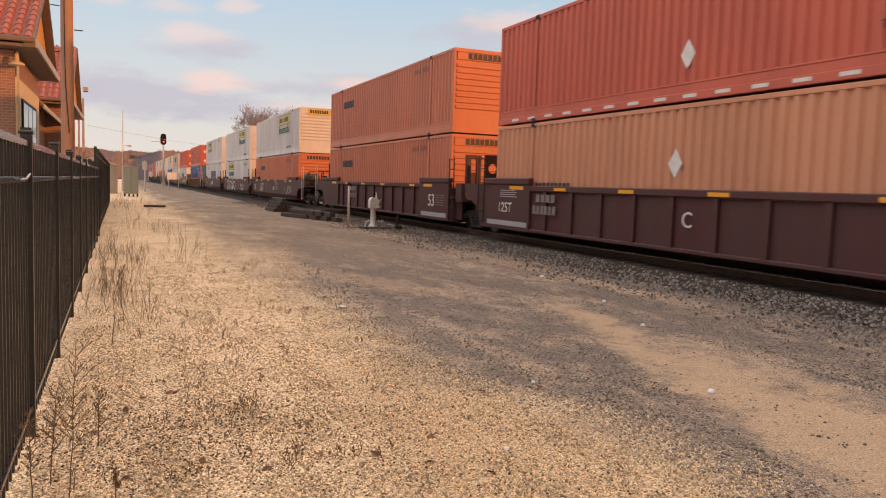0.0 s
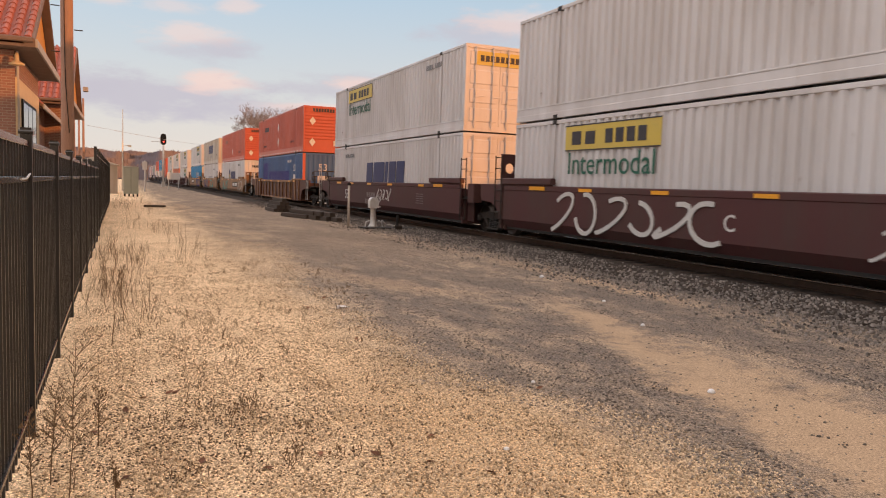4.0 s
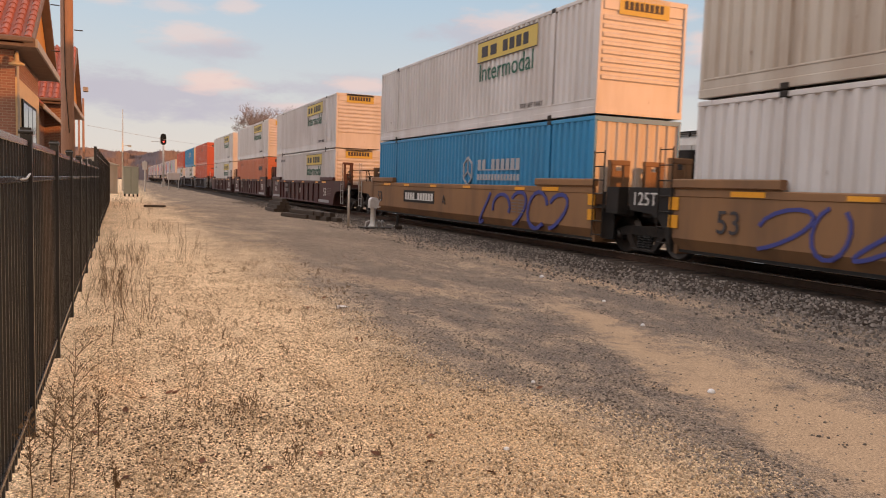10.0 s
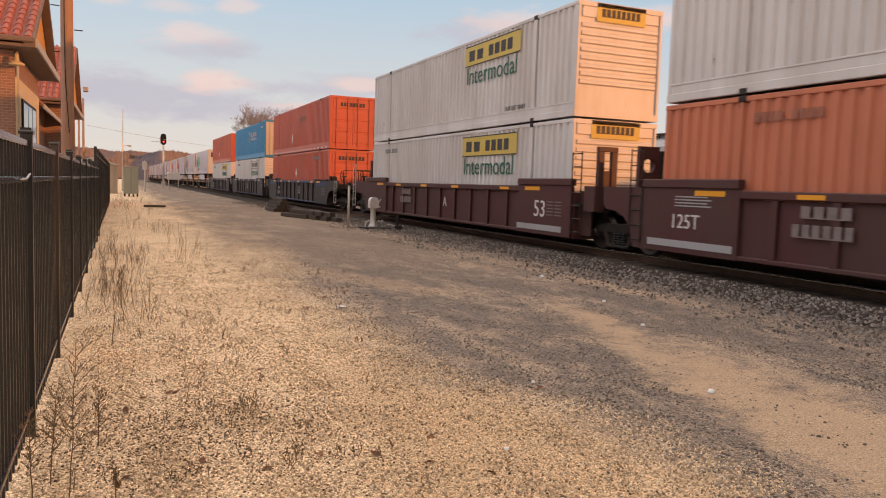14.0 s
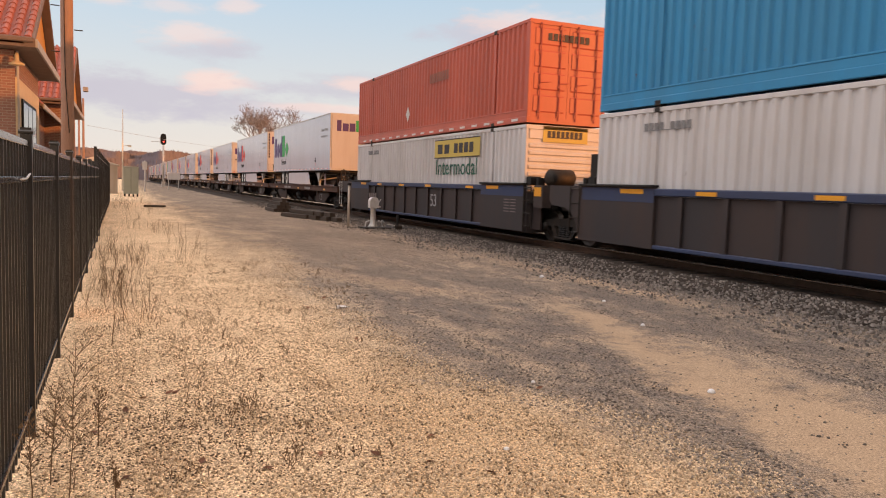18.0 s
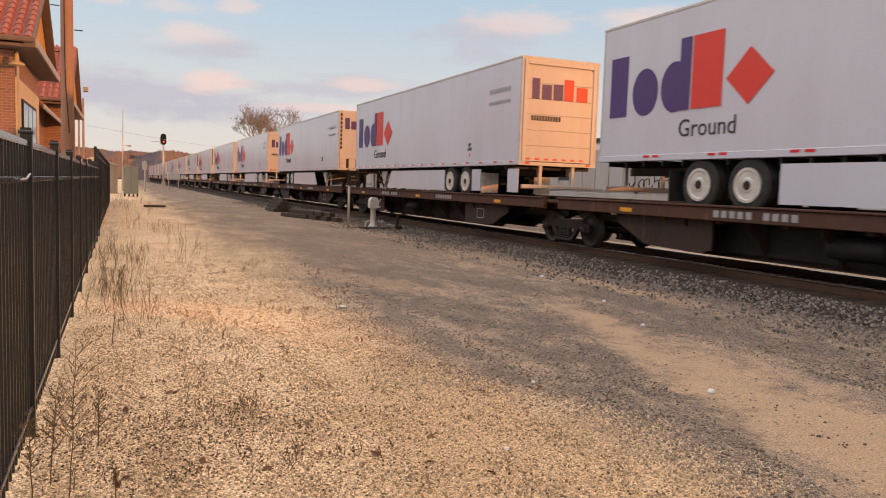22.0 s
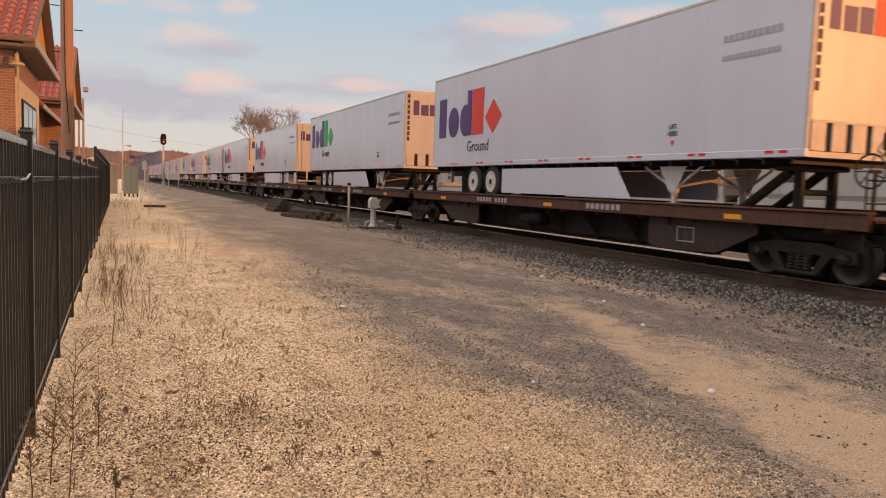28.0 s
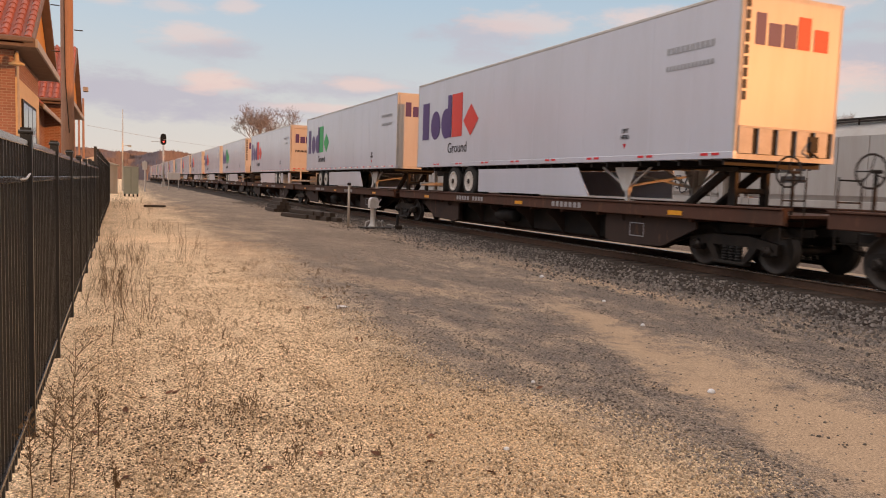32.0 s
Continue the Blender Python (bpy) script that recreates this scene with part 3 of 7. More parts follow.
def axle_bar():
    s = Shape().rod((-0.72, 0, 0), (0.72, 0, 0), 0.085, 10)
    for sx in (-1, 1):
        s.lathe([(sx * 0.90, 0.06), (sx * 1.06, 0.10), (sx * 1.10, 0.095)] if sx > 0 else [(-1.10, 0.095), (-1.06, 0.10), (-0.90, 0.06)], 0, 10)
        for i in range(3):
            a = i * 2.094
            s.rod((sx * 1.09, math.cos(a) * 0.055, math.sin(a) * 0.055), (sx * 1.125, math.cos(a) * 0.055, math.sin(a) * 0.055), 0.018, 6)
    return s


def side_frame(sx):
    """Cast side frame of a freight truck with its window and spring nest."""
    s = Shape()
    x0, x1 = sorted((sx * 0.94, sx * 1.04))
    top = [(-1.12, 0.36), (-1.12, 0.56), (-0.72, 0.62), (-0.42, 0.66), (0.42, 0.66), (0.72, 0.62), (1.12, 0.56), (1.12, 0.36), (0.92, 0.36), (0.66, 0.46), (-0.66, 0.46), (-0.92, 0.36)]
    s.prism(top, 0, x0, x1)
    s.prism([(-0.66, 0.459), (-0.46, 0.459), (-0.26, 0.16), (-0.40, 0.16)], 0, x0, x1)
    s.prism([(0.66, 0.459), (0.46, 0.459), (0.26, 0.16), (0.40, 0.16)], 0, x0, x1)
    s.slab(x0 - 0.04, x1 + 0.04, -0.40, 0.40, 0.10, 0.17, 0.02)
    for y in (-0.9, 0.9):
        s.slab(x0 - 0.02, x1 + 0.02, y - 0.13, y + 0.13, 0.32, 0.47, 0.03)
    return s


def springs(sx):
    ring = []
    for k in range(5):
        ring += [(0.175 + k * 0.055, 0.058), (0.20 + k * 0.055, 0.078)]
    return Shape().lathe(ring + [(0.455, 0.058)], 2, 10, (sx * 0.99, 0, 0))


def truck(car, y, s_car, r=0.43):
    t = part("truck", shared("bolster", lambda: Shape().slab(-1.02, 1.02, -0.16, 0.16, 0.46, 0.66, 0.03).slab(-0.3, 0.3, -0.3, 0.3, 0.62, 0.76, 0.05), M["grime"]), None, car, "greasy dark freight truck", pose(0, y, 0))
    for sx in (-1, 1):
        part("side_frame", shared("side_frame_%d" % sx, lambda: side_frame(sx), M["grime"]), None, t)
        for ys in (-0.17, 0.0, 0.17):
            part("spring", shared("spring_%d" % sx, lambda: springs(sx), M["black"]), None, t, "", pose(0, ys, 0))
    for ya in (-0.9, 0.9):
        w = part("wheelset", wheelset_mesh(), None, t, "", pose(0, ya, r))
        ROLLING.append((w, s_car + y + ya, r, pose(0, ya, r)))
    return t


def wheelset_mesh():
    k = ("wheelset", "x")
    if k not in _shared:
        s = axle_bar()
        for sx in (-1, 1):
            d = wheel_disc()
            b = len(s.v)
            s.v += [(sx * (x * -1) + sx * 0.78, y, z) for x, y, z in d.v]
            s.f += [tuple(b + i for i in f) for f in d.f]
        _shared[k] = s.mesh("wheelset", M["wheel_steel"], True)
    return _shared[k]


M["tank_grey"] = material("grey_green_steel", (0.045, 0.05, 0.045), 0.5, 0.1, (0.07, 0.055, 0.045), 0.5, 3.0)
M["wheel_steel"] = material("wheel_steel", (0.05, 0.042, 0.038), 0.5, 0.6, (0.10, 0.07, 0.05), 0.5, 4.0)


# ---- well cars ----
SIDE = 1.455        # half width over the side sills


def well_side(sx, style, half):
    s = Shape()
    x_out, x_in = sx * SIDE, sx * (SIDE - 0.05)
    a, b = sorted((x_out, x_in))
    L = half
    if style == "rib":
        web0, web1 = sorted((sx * (SIDE - 0.10), sx * (SIDE - 0.07)))
        s.box(web0, web1, -L, L, 0.316, 1.34)
    else:
        # smooth plate with its lower edge bent inwards
        pts = [(sx * SIDE, 0.52), (sx * SIDE, 1.42), (sx * (SIDE - 0.03), 1.42), (sx * (SIDE - 0.03), 0.54), (sx * (SIDE - 0.19), 0.25), (sx * (SIDE - 0.17), 0.23)]
        s.prism(pts, 1, -L + 2.6, L - 2.6)
    return s


def well_chord(sx, style, half):
    s = Shape()
    x0, x1 = sorted((sx * (SIDE + 0.015), sx * (SIDE - 0.12)))
    s.slab(x0, x1, -half, half, 1.345, 1.50, 0.02)
    x0, x1 = sorted((sx * (SIDE + 0.005), sx * (SIDE - 0.13)))
    if style == "rib":
        s.slab(x0, x1, -half, half, 0.23, 0.315, 0.015)
    return s


def well_post(sx, z0=0.316, z1=1.342, w=0.07):
    x0, x1 = sorted((sx * SIDE, sx * (SIDE - 0.069)))
    return Shape().prism([(x0, -w), (x0, w), (x1, w * 0.6), (x1, -w * 0.6)] if sx < 0 else [(x0, -w * 0.6), (x0, w * 0.6), (x1, w), (x1, -w)], 2, z0, z1)


def end_cap(sx, y0, arch, y1):
    """Side plate at the end of a well, with the wheel arch cut out from `arch` on."""
    s = Shape()
    x0, x1 = sorted((sx * (SIDE + 0.02), sx * (SIDE - 0.06)))
    d = 1 if y1 > y0 else -1
    o = [(y0, 0.23), (y0, 1.52), (y1, 1.52), (y1, 1.16), (y1 - d * 0.1, 1.02), (arch + d * 0.62, 0.97), (arch + d * 0.32, 0.84), (arch + d * 0.12, 0.60), (arch, 0.23)]
    s.prism(o, 0, x0, x1)
    return s


def flat_cap(sx, y0, y1):
    x0, x1 = sorted((sx * (SIDE + 0.02), sx * (SIDE - 0.06)))
    a, b = sorted((y0, y1))
    return Shape().box(x0, x1, a, b, 0.23, 1.52)


def bent_cap(sx, y0, y1):
    """End of a smooth side, of one sheet with it: the lower edge bends inwards."""
    pts = [(sx * SIDE, 0.52), (sx * SIDE, 1.52), (sx * (SIDE - 0.03), 1.52), (sx * (SIDE - 0.03), 0.54), (sx * (SIDE - 0.19), 0.25), (sx * (SIDE - 0.17), 0.23)]
    return Shape().prism(pts, 1, *sorted((y0, y1)))


def ladder_bay(sx, y0, y1):
    """Plate set back behind the end ladder, with the post that closes it."""
    x0, x1 = sorted((sx * (SIDE - 0.25), sx * (SIDE - 0.30)))
    a, b = sorted((y0, y1))
    d = 1 if y1 > y0 else -1
    s = Shape().box(x0, x1, a, b, 0.30, 1.40)
    p0, p1 = sorted((y1, y1 + d * 0.45))
    x0, x1 = sorted((sx * SIDE, sx * (SIDE - 0.30)))
    return s.slab(x0, x1, p0, p1, 0.92, 1.52, 0.02)


def end_lip(sx, y0, y1):
    x0, x1 = sorted((sx * (SIDE + 0.06), sx * (SIDE - 0.10)))
    a, b = sorted((y0, y1))
    return Shape().slab(x0, x1, a, b, 1.521, 1.70, 0.02)


def platform(y0, y1):
    s = Shape()
    a, b = sorted((y0, y1))
    s.slab(-SIDE + 0.07, SIDE - 0.07, a, b, 1.02, 1.10, 0.01)
    s.slab(-0.35, 0.35, a, b, 0.70, 1.019, 0.03)
    for x in (-1.0, 1.0):
        s.slab(x - 0.07, x + 0.07, a, b, 0.86, 1.019, 0.01)
    return s


def bulkhead(y):
    s = Shape()
    s.slab(-SIDE + 0.07, SIDE - 0.07, y - 0.05, y + 0.05, 0.2, 1.35, 0.02)
    return s


def ladder(sx, y, z0, z1):
    s = Shape()
    x = sx * (SIDE + 0.05)
    for dy in (-0.20, 0.20):
        s.rod((x, y + dy, z0), (x, y + dy, z1), 0.016, 6)
    k = int((z1 - z0) / 0.3)
    for i in range(k + 1):
        z = z0 + 0.05 + i * (z1 - z0 - 0.1) / max(1, k)
        s.rod((x, y - 0.20, z), (x, y + 0.20, z), 0.013, 6)
    return s


def grab_frame(x, y, h):
    """Upright square frame that guides a box into the well."""
    s = Shape()
    for dx in (-0.19, 0.19):
        s.slab(x + dx - 0.085, x + dx + 0.085, y - 0.06, y + 0.06, 1.101, h, 0.012)
    s.slab(x - 0.275, x + 0.275, y - 0.06, y + 0.06, h, h + 0.12, 0.012)
    s.box(x - 0.275, x + 0.275, y - 0.02, y + 0.02, 1.101, 1.9)
    return s


def guide_plate(xc, y):
    """Upright plate with a round hole."""
    w, z0, z1, zc, r, n = 0.265, 1.101, 2.42, 2.0, 0.16, 14
    hole = [(xc + 0.002 + r * math.sin(2 * math.pi * i / n), zc + r * math.cos(2 * math.pi * i / n)) for i in range(n)] + [(xc, zc + r)]
    edge = [(xc, z1), (xc - w, z1), (xc - w, z0), (xc + w, z0), (xc + w, z1), (xc + 0.002, z1)]
    return Shape().prism(edge + hole, 1, y - 0.05, y + 0.05)


def hand_wheel(y, z, x=-1.15):
    s = Shape()
    pts = [(x, y + 0.27 * math.cos(i * math.pi / 7), z + 0.27 * math.sin(i * math.pi / 7)) for i in range(15)]
    s.path(pts, 0.018, 6)
    for i in range(0, 14, 4):
        s.rod((x, y, z), pts[i], 0.012, 5)
    s.rod((x, y, z), (x + 0.25, y, z), 0.03, 6)
    s.rod((x + 0.12, y, 1.1), (x + 0.12, y, z), 0.035, 6)
    return s


def coupler(y0, y1):
    s = Shape()
    s.slab(-0.13, 0.13, min(y0, y1), max(y0, y1), 0.70, 0.92, 0.04)
    e = y1
    d = 1 if y1 > y0 else -1
    s.slab(-0.18, 0.18, min(e, e - d * 0.35), max(e, e - d * 0.35), 0.62, 0.98, 0.06)
    s.path([(0.3, y0, 0.7), (0.36, (y0 + y1) / 2, 0.42), (0.25, y1, 0.5)], 0.03, 6)
    return s


def well_car(label, colour, style, s_mid, front, rear, cap, group, stencils=(), top=None):
    """One unit of a double-stack car, its middle at s_mid along the train. front, rear: 'coupler', 'shared' (it carries the truck it shares) or 'hung' (it rests on its neighbour's)."""
    m = M[colour]
    c = thing("well_car", label, "rail car", group)
    half = CL / 2 + 0.25
    for sx in (-1, 1):
        part("side_plate", shared("side_%s_%d" % (style, sx), lambda: well_side(sx, style, half), m), None, c)
        part("top_chord", shared("chord_%s_%d" % (style, sx), lambda: well_chord(sx, style, half), M[top] if top else m), None, c, "%s top chord" % top.replace("_", " ") if top else "")
        if style == "rib":
            n = 13
            for i in range(n):
                part("side_post", shared("side_post_%d" % sx, lambda: well_post(sx), M["worn_tan"] if colour == "brown" else m), None, c, "", pose(0, -half + 0.9 + i * (2 * half - 1.8) / (n - 1), 0))
    part("well_floor", shared("well_floor", lambda: Shape().box(-SIDE + 0.11, SIDE - 0.11, -half, half, 0.24, 0.30).slab(-0.3, 0.3, -half, half, 0.18, 0.239), M["black"]), None, c)
    for d, how in ((-1, front), (1, rear)):
        y_in = d * (half - 2.6)
        e = d * half
        y_out = e + d * (2.3 if how == "coupler" else (1.55 if d > 0 else 0.95))
        # black on the tan cars, the car's own paint on the others
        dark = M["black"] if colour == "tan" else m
        part("bulkhead", bulkhead(d * (half + 0.06)), m, c)
        part("end_platform", platform(d * (half + 0.12), y_out), M["black"], c)
        for sx in (-1, 1):
            if style == "smooth":
                cp = part("end_plate", bent_cap(sx, y_in, e + d * 0.10), m, c)
                if how == "coupler":
                    part("arch_plate", end_cap(sx, e + d * 0.102, e + d * 0.12, y_out), m, c)
                elif d > 0:
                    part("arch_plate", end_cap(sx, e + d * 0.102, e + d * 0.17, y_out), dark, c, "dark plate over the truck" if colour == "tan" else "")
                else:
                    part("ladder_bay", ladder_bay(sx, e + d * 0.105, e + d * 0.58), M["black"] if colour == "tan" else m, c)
            elif how == "coupler":
                cp = part("end_plate", end_cap(sx, y_in, e + d * 0.1, y_out), m, c)
            elif d > 0:
                cp = part("end_plate", flat_cap(sx, y_in, e + d * 0.15), m, c)
                part("arch_plate", end_cap(sx, e + d * 0.152, e + d * (0.40 if colour == "maroon" else 0.17), y_out), dark, c, "dark plate over the truck" if colour == "tan" else "")
            else:
                cp = part("end_plate", flat_cap(sx, y_in, e + d * 0.05), m, c)
                part("ladder_bay", ladder_bay(sx, e + d * 0.055, e + d * 0.58), m, c)
            if colour == "brown":
                for k in range(3):
                    part("end_post", shared("end_post_%d" % sx, lambda: well_post(sx, 0.25, 1.50), M["worn_tan"]), None, cp, "", pose(sx * 0.075, y_in + d * (0.15 + 1.05 * k), 0))
                part("lip", Shape().slab(*sorted((sx * (SIDE + 0.05), sx * (SIDE - 0.10))), *sorted((y_in, e + d * 0.1)), 1.521, 1.60, 0.015), M["worn_tan"], cp)
            elif colour == "greyblue":
                b0, b1 = sorted((sx * (SIDE + 0.025), sx * (SIDE + 0.021)))
                part("top_band", Shape().box(b0, b1, *sorted((y_in, e + d * 0.05)), 1.20, 1.50), M["navy"], cp, "navy band")
                part("lip", Shape().slab(*sorted((sx * (SIDE + 0.10), sx * (SIDE - 0.10))), *sorted((y_in, e + d * 0.1)), 1.521, 1.575, 0.01), M["black"], cp)
            else:
                part("lip", end_lip(sx, y_in, e + d * 0.1), m, cp)
        part("ladder", ladder(-1, e + d * (0.33 if how != "coupler" else 1.9), 0.35, 1.5 if colour in ("brown", "greyblue") else 2.35), M["galv_dull"] if how == "coupler" else M["grime"], c, "steel ladder")
        if colour == "tan" and how != "coupler":
            for k in range(2):
                part("yellow_square", blocks_side([(e + d * 0.05 - 0.12, e + d * 0.05 + 0.16, 0.72 + 0.36 * k, 0.98 + 0.36 * k)], -SIDE - 0.022), M["amber"], c, "yellow square")
        if how != "coupler" and d > 0 and colour != "greyblue" and not (colour == "maroon" and style == "smooth"):
            part("lettering", word("125T", "letter_white", 0.40), None, c, "axle load 125T", on_side(-SIDE - 0.024, e + 1.0 if colour == "tan" else e - 1.2, 1.26 if colour == "tan" else 0.85))
            if colour == "maroon" and style == "rib":
                part("data_stencil", blocks_side([(e - 1.9 + 0.1 * (i % 2), e - 0.9, 1.16 + 0.06 * i, 1.185 + 0.06 * i) for i in range(4)], -SIDE - 0.024), M["letter_grey"], c, "rows of small stencil bars")
                part("notice_strip", blocks_side([(e - 2.5, e - 0.1, 0.34, 0.48)], -SIDE - 0.024), M["letter_grey"], c, "pale scuffed notice strip")
        if colour == "tan":
            for x in (-1.05, -0.05, 0.95):
                part("guide_frame", grab_frame(x, d * (half + 0.45), 2.02), m, c)
        elif colour == "greyblue":
            for x in (-1.12, 1.12):
                part("end_block", Shape().slab(x - 0.16, x + 0.16, *sorted((d * (half - 0.15), d * (half + 0.12))), 1.521, 1.76, 0.04), M["black"], c)
                part("corner_guide", Shape().slab(x - 0.12, x + 0.12, *sorted((d * (half + 0.30), d * (half + 0.42))), 1.101, 1.72, 0.03), M["black"], c)
            if how == "hung":
                part("brake_drum", Shape().lathe([(-1.1, 0.15), (-1.02, 0.24), (-0.35, 0.24), (-0.27, 0.15)], 0, 16, (0, d * (half + 0.66), 1.72)).slab(-0.95, -0.42, *sorted((d * (half + 0.5), d * (half + 0.8))), 1.101, 1.55, 0.03), M["grime"], c, "dark brake drum on the platform", None, True)
            part("amber_plate", blocks_side([tuple(sorted((e + d * 0.62, e + d * 0.98))) + (1.22, 1.46)], -SIDE - 0.003), M["amber"], c, "amber square")
        elif colour == "maroon" and how == "shared":
            for xc in (-1.0, 0.35):
                part("guide_plate", guide_plate(xc, d * (half + 0.62)), m, c, "maroon upright plate with a round hole")
        elif colour == "maroon" and style == "rib":
            part("guide_column", grab_frame(-0.85, d * (half + 0.62), 2.36), m, c, "maroon guide column")
        elif style == "smooth" and how == "coupler":
            part("air_tank", Shape().lathe([(-1.12, 0.20), (-1.06, 0.27), (-0.22, 0.27), (-0.16, 0.20)], 0, 18, (0, d * (half + 0.62), 1.66)).slab(-1.0, -0.9, *sorted((d * (half + 0.4), d * (half + 0.84))), 1.101, 1.45, 0.02).slab(-0.38, -0.28, *sorted((d * (half + 0.4), d * (half + 0.84))), 1.101, 1.45, 0.02), M["tank_grey"], c, "dark grey-green air tank", None, True)
        part("amber_marker", blocks_side([(y_in + d * 0.75 - 0.4, y_in + d * 0.75 + 0.4, 1.38, 1.48)], -SIDE - 0.022), M["amber"], c, "amber reflector")
        if how == "coupler":
            truck(c, d * (half + 1.75), s_mid)
            part("coupler", coupler(d * (half + 1.6), d * (half + 3.60)), M["grime"], c, "rusty coupler with its air hose")
            part("brake_wheel", hand_wheel(d * (half + 1.9), 1.75), M["grime"], c, "brake hand wheel")
            part("walkway", Shape().slab(-1.3, 1.3, *sorted((d * (half + 1.2), d * (half + 2.75))), 1.111, 1.15, 0.01), M["black"], c)
            rail = Shape()
            for x in (-1.28, -0.5, 0.5, 1.28):
                rail.rod((x, d * (half + 2.7), 1.15), (x, d * (half + 2.7), 2.05), 0.018, 6)
            rail.rod((-1.28, d * (half + 2.7), 2.05), (1.28, d * (half + 2.7), 2.05), 0.018, 6)
            part("handrail", rail, M["grime"], c, "steel end handrail")
        elif how == "shared":
            truck(c, d * (19.65 / 2), s_mid)
            part("brake_gear", Shape().slab(-0.55, 0.05, *sorted((d * (half + 0.75), d * (half + 1.15))), 1.101, 2.35, 0.04).lathe([(-0.5, 0.2), (-0.49, 0.28), (0.0, 0.28), (0.01, 0.2)], 0, 14, (0.6, d * (half + 0.95), 1.42)), M["black"], c, "brake reservoir and valve frame")
    # markings
    for i, y in enumerate((-half + 3.2, -1.6, 1.2, half - 4.4)):
        part("amber_marker", blocks_side([(y, y + 0.55, 1.375, 1.455)], -SIDE - 0.017), M["amber"], c, "amber reflector")
    k = 3.2 if style == "smooth" else 0.35
    for i in range(10):
        part("data_stencil", shared("data_bar", lambda: blocks_side([(0.0, 0.32, 0.0, 0.028)], -SIDE - 0.022), M["letter_dim"]), None, c, "small stencil bar", pose(0, -half + k + (i % 2) * 0.40, 0.74 + 0.085 * (i // 2)))
    if cap and style == "rib" and not top or cap and style == "smooth" and colour == "maroon":
        part("unit_letter", word(cap, "letter_white", 0.45), None, c, "white unit letter", on_side(-SIDE - 0.004, -0.5, 0.88))
    for f in stencils:
        f(c, half)
    return couple_up(c, s_mid, RZ)


def number_53(y, colour="letter_white"):
    def add(c, half):
        part("lettering", word("53", colour, 0.62), None, c, "number 53", on_side(-SIDE - 0.024, y, 0.88))
    return add


def letter_at(y, text, colour="letter_black"):
    def add(c, half):
        part("unit_letter", word(text, colour, 0.45), None, c, "black unit letter", on_side(-SIDE - 0.024, y, 0.92))
    return add


def axle_load(y):
    def add(c, half):
        part("lettering", word("125T", "letter_white", 0.40), None, c, "axle load 125T", on_side(-SIDE - 0.024, y, 0.85))
    return add


def road_mark(y, w=2.4, z=0.95, colour="letter_white", plate=False):
    def add(c, half):
        x = -SIDE - 0.002
        if plate:
            part("number_plate", blocks_side([(y - 0.12, y + w + 0.12, z - 0.09, z + 0.36)], x), M["black"], c, "black plate")
            x -= 0.0065
            part("marking", comb_side(y, w, z, 0.27, 11, x, (6,)), M[colour], c, "row of white bars")
        else:
            part("marking", comb_side(y + 0.05, w * 0.42, z + 0.12, 0.20, 4, x), M["letter_dim"], c, "faded stencil bars")
            part("marking", comb_side(y, w * 0.5, z - 0.20, 0.22, 6, x), M["letter_dim"], c, "faded stencil bars")
    return add


def ring_emblem(y, z=0.88, r=0.33):
    """A worn round emblem painted as a ring."""
    def add(c, half):
        pts = [(-SIDE - 0.003, y + r * math.cos(i * math.pi / 12), z + r * math.sin(i * math.pi / 12)) for i in range(25)]
        part("emblem", Shape().stroke(pts, 0.03), M["worn_tan"], c, "worn round ring emblem")
    return add


def white_strip(y, w=2.3):
    def add(c, half):
        part("notice_strip", blocks_side([(y, y + w, 0.33, 0.48)], -SIDE - 0.024), M["letter_grey"], c, "pale scuffed notice strip")
    return add


def scrawl(y, w, z, h, mat, n=7, seed=1, r=0.03, label="sprayed scribble"):
    """A looping sprayed line on the side of a car."""
    def add(c, half):
        rnd = random.Random(seed)
        for k in range(n):
            s = Shape()
            yc = y + w * (1 - (k + 0.5) / n)
            rw, rh = w / n * rnd.uniform(0.35, 0.6), h * rnd.uniform(0.36, 0.5)
            a0, a1 = rnd.uniform(0, 6.28), rnd.uniform(3.2, 5.6)
            lean = rnd.uniform(-0.3, 0.3)
            pts = []
            for i in range(13):
                a = a0 + a1 * i / 12
                dz = rh * math.sin(a * (1 if k % 2 else 0.8))
                pts.append((-SIDE - 0.001, yc + rw * math.cos(a) + lean * dz, z + dz))
            part("graffiti", s.stroke(pts, r), M[mat], c, label)
    return add


# ---- road trailers and the flat cars that carry them ----
TL, TW = 16.15, 2.59
TB, TT = 2.09, 5.16      # floor and roof over the rail
THW = TW / 2


def trailer_skin():
    s = Shape()
    s.box(-THW, THW, 0.03, TL - 0.03, TB + 0.14, TT - 0.05)
    return s


def trailer_rail(sx, z0, z1):
    x0, x1 = sorted((sx * (THW + 0.012), sx * (THW - 0.08)))
    return Shape().slab(x0, x1, 0.0, TL, z0, z1, 0.012)


def trailer_post(sx, y):
    x0, x1 = sorted((sx * (THW + 0.012), sx * (THW - 0.08)))
    return Shape().slab(x0, x1, y, y + 0.07, TB + 0.14, TT - 0.071, 0.02)


def trailer_roof():
    s = Shape()
    for y in (0.0, TL - 0.06):
        s.box(-THW + 0.08, THW - 0.08, y, y + 0.06, TB, TB + 0.10)
        s.box(-THW + 0.08, THW - 0.08, y, y + 0.06, TT - 0.09, TT)
    s.box(-THW + 0.08, THW - 0.08, 0.06, TL - 0.06, TT - 0.05, TT - 0.02)
    return s


def trailer_seam():
    return Shape().box(-THW - 0.0025, -THW + 0.01, -0.022, 0.022, TB + 0.14, TT - 0.075)


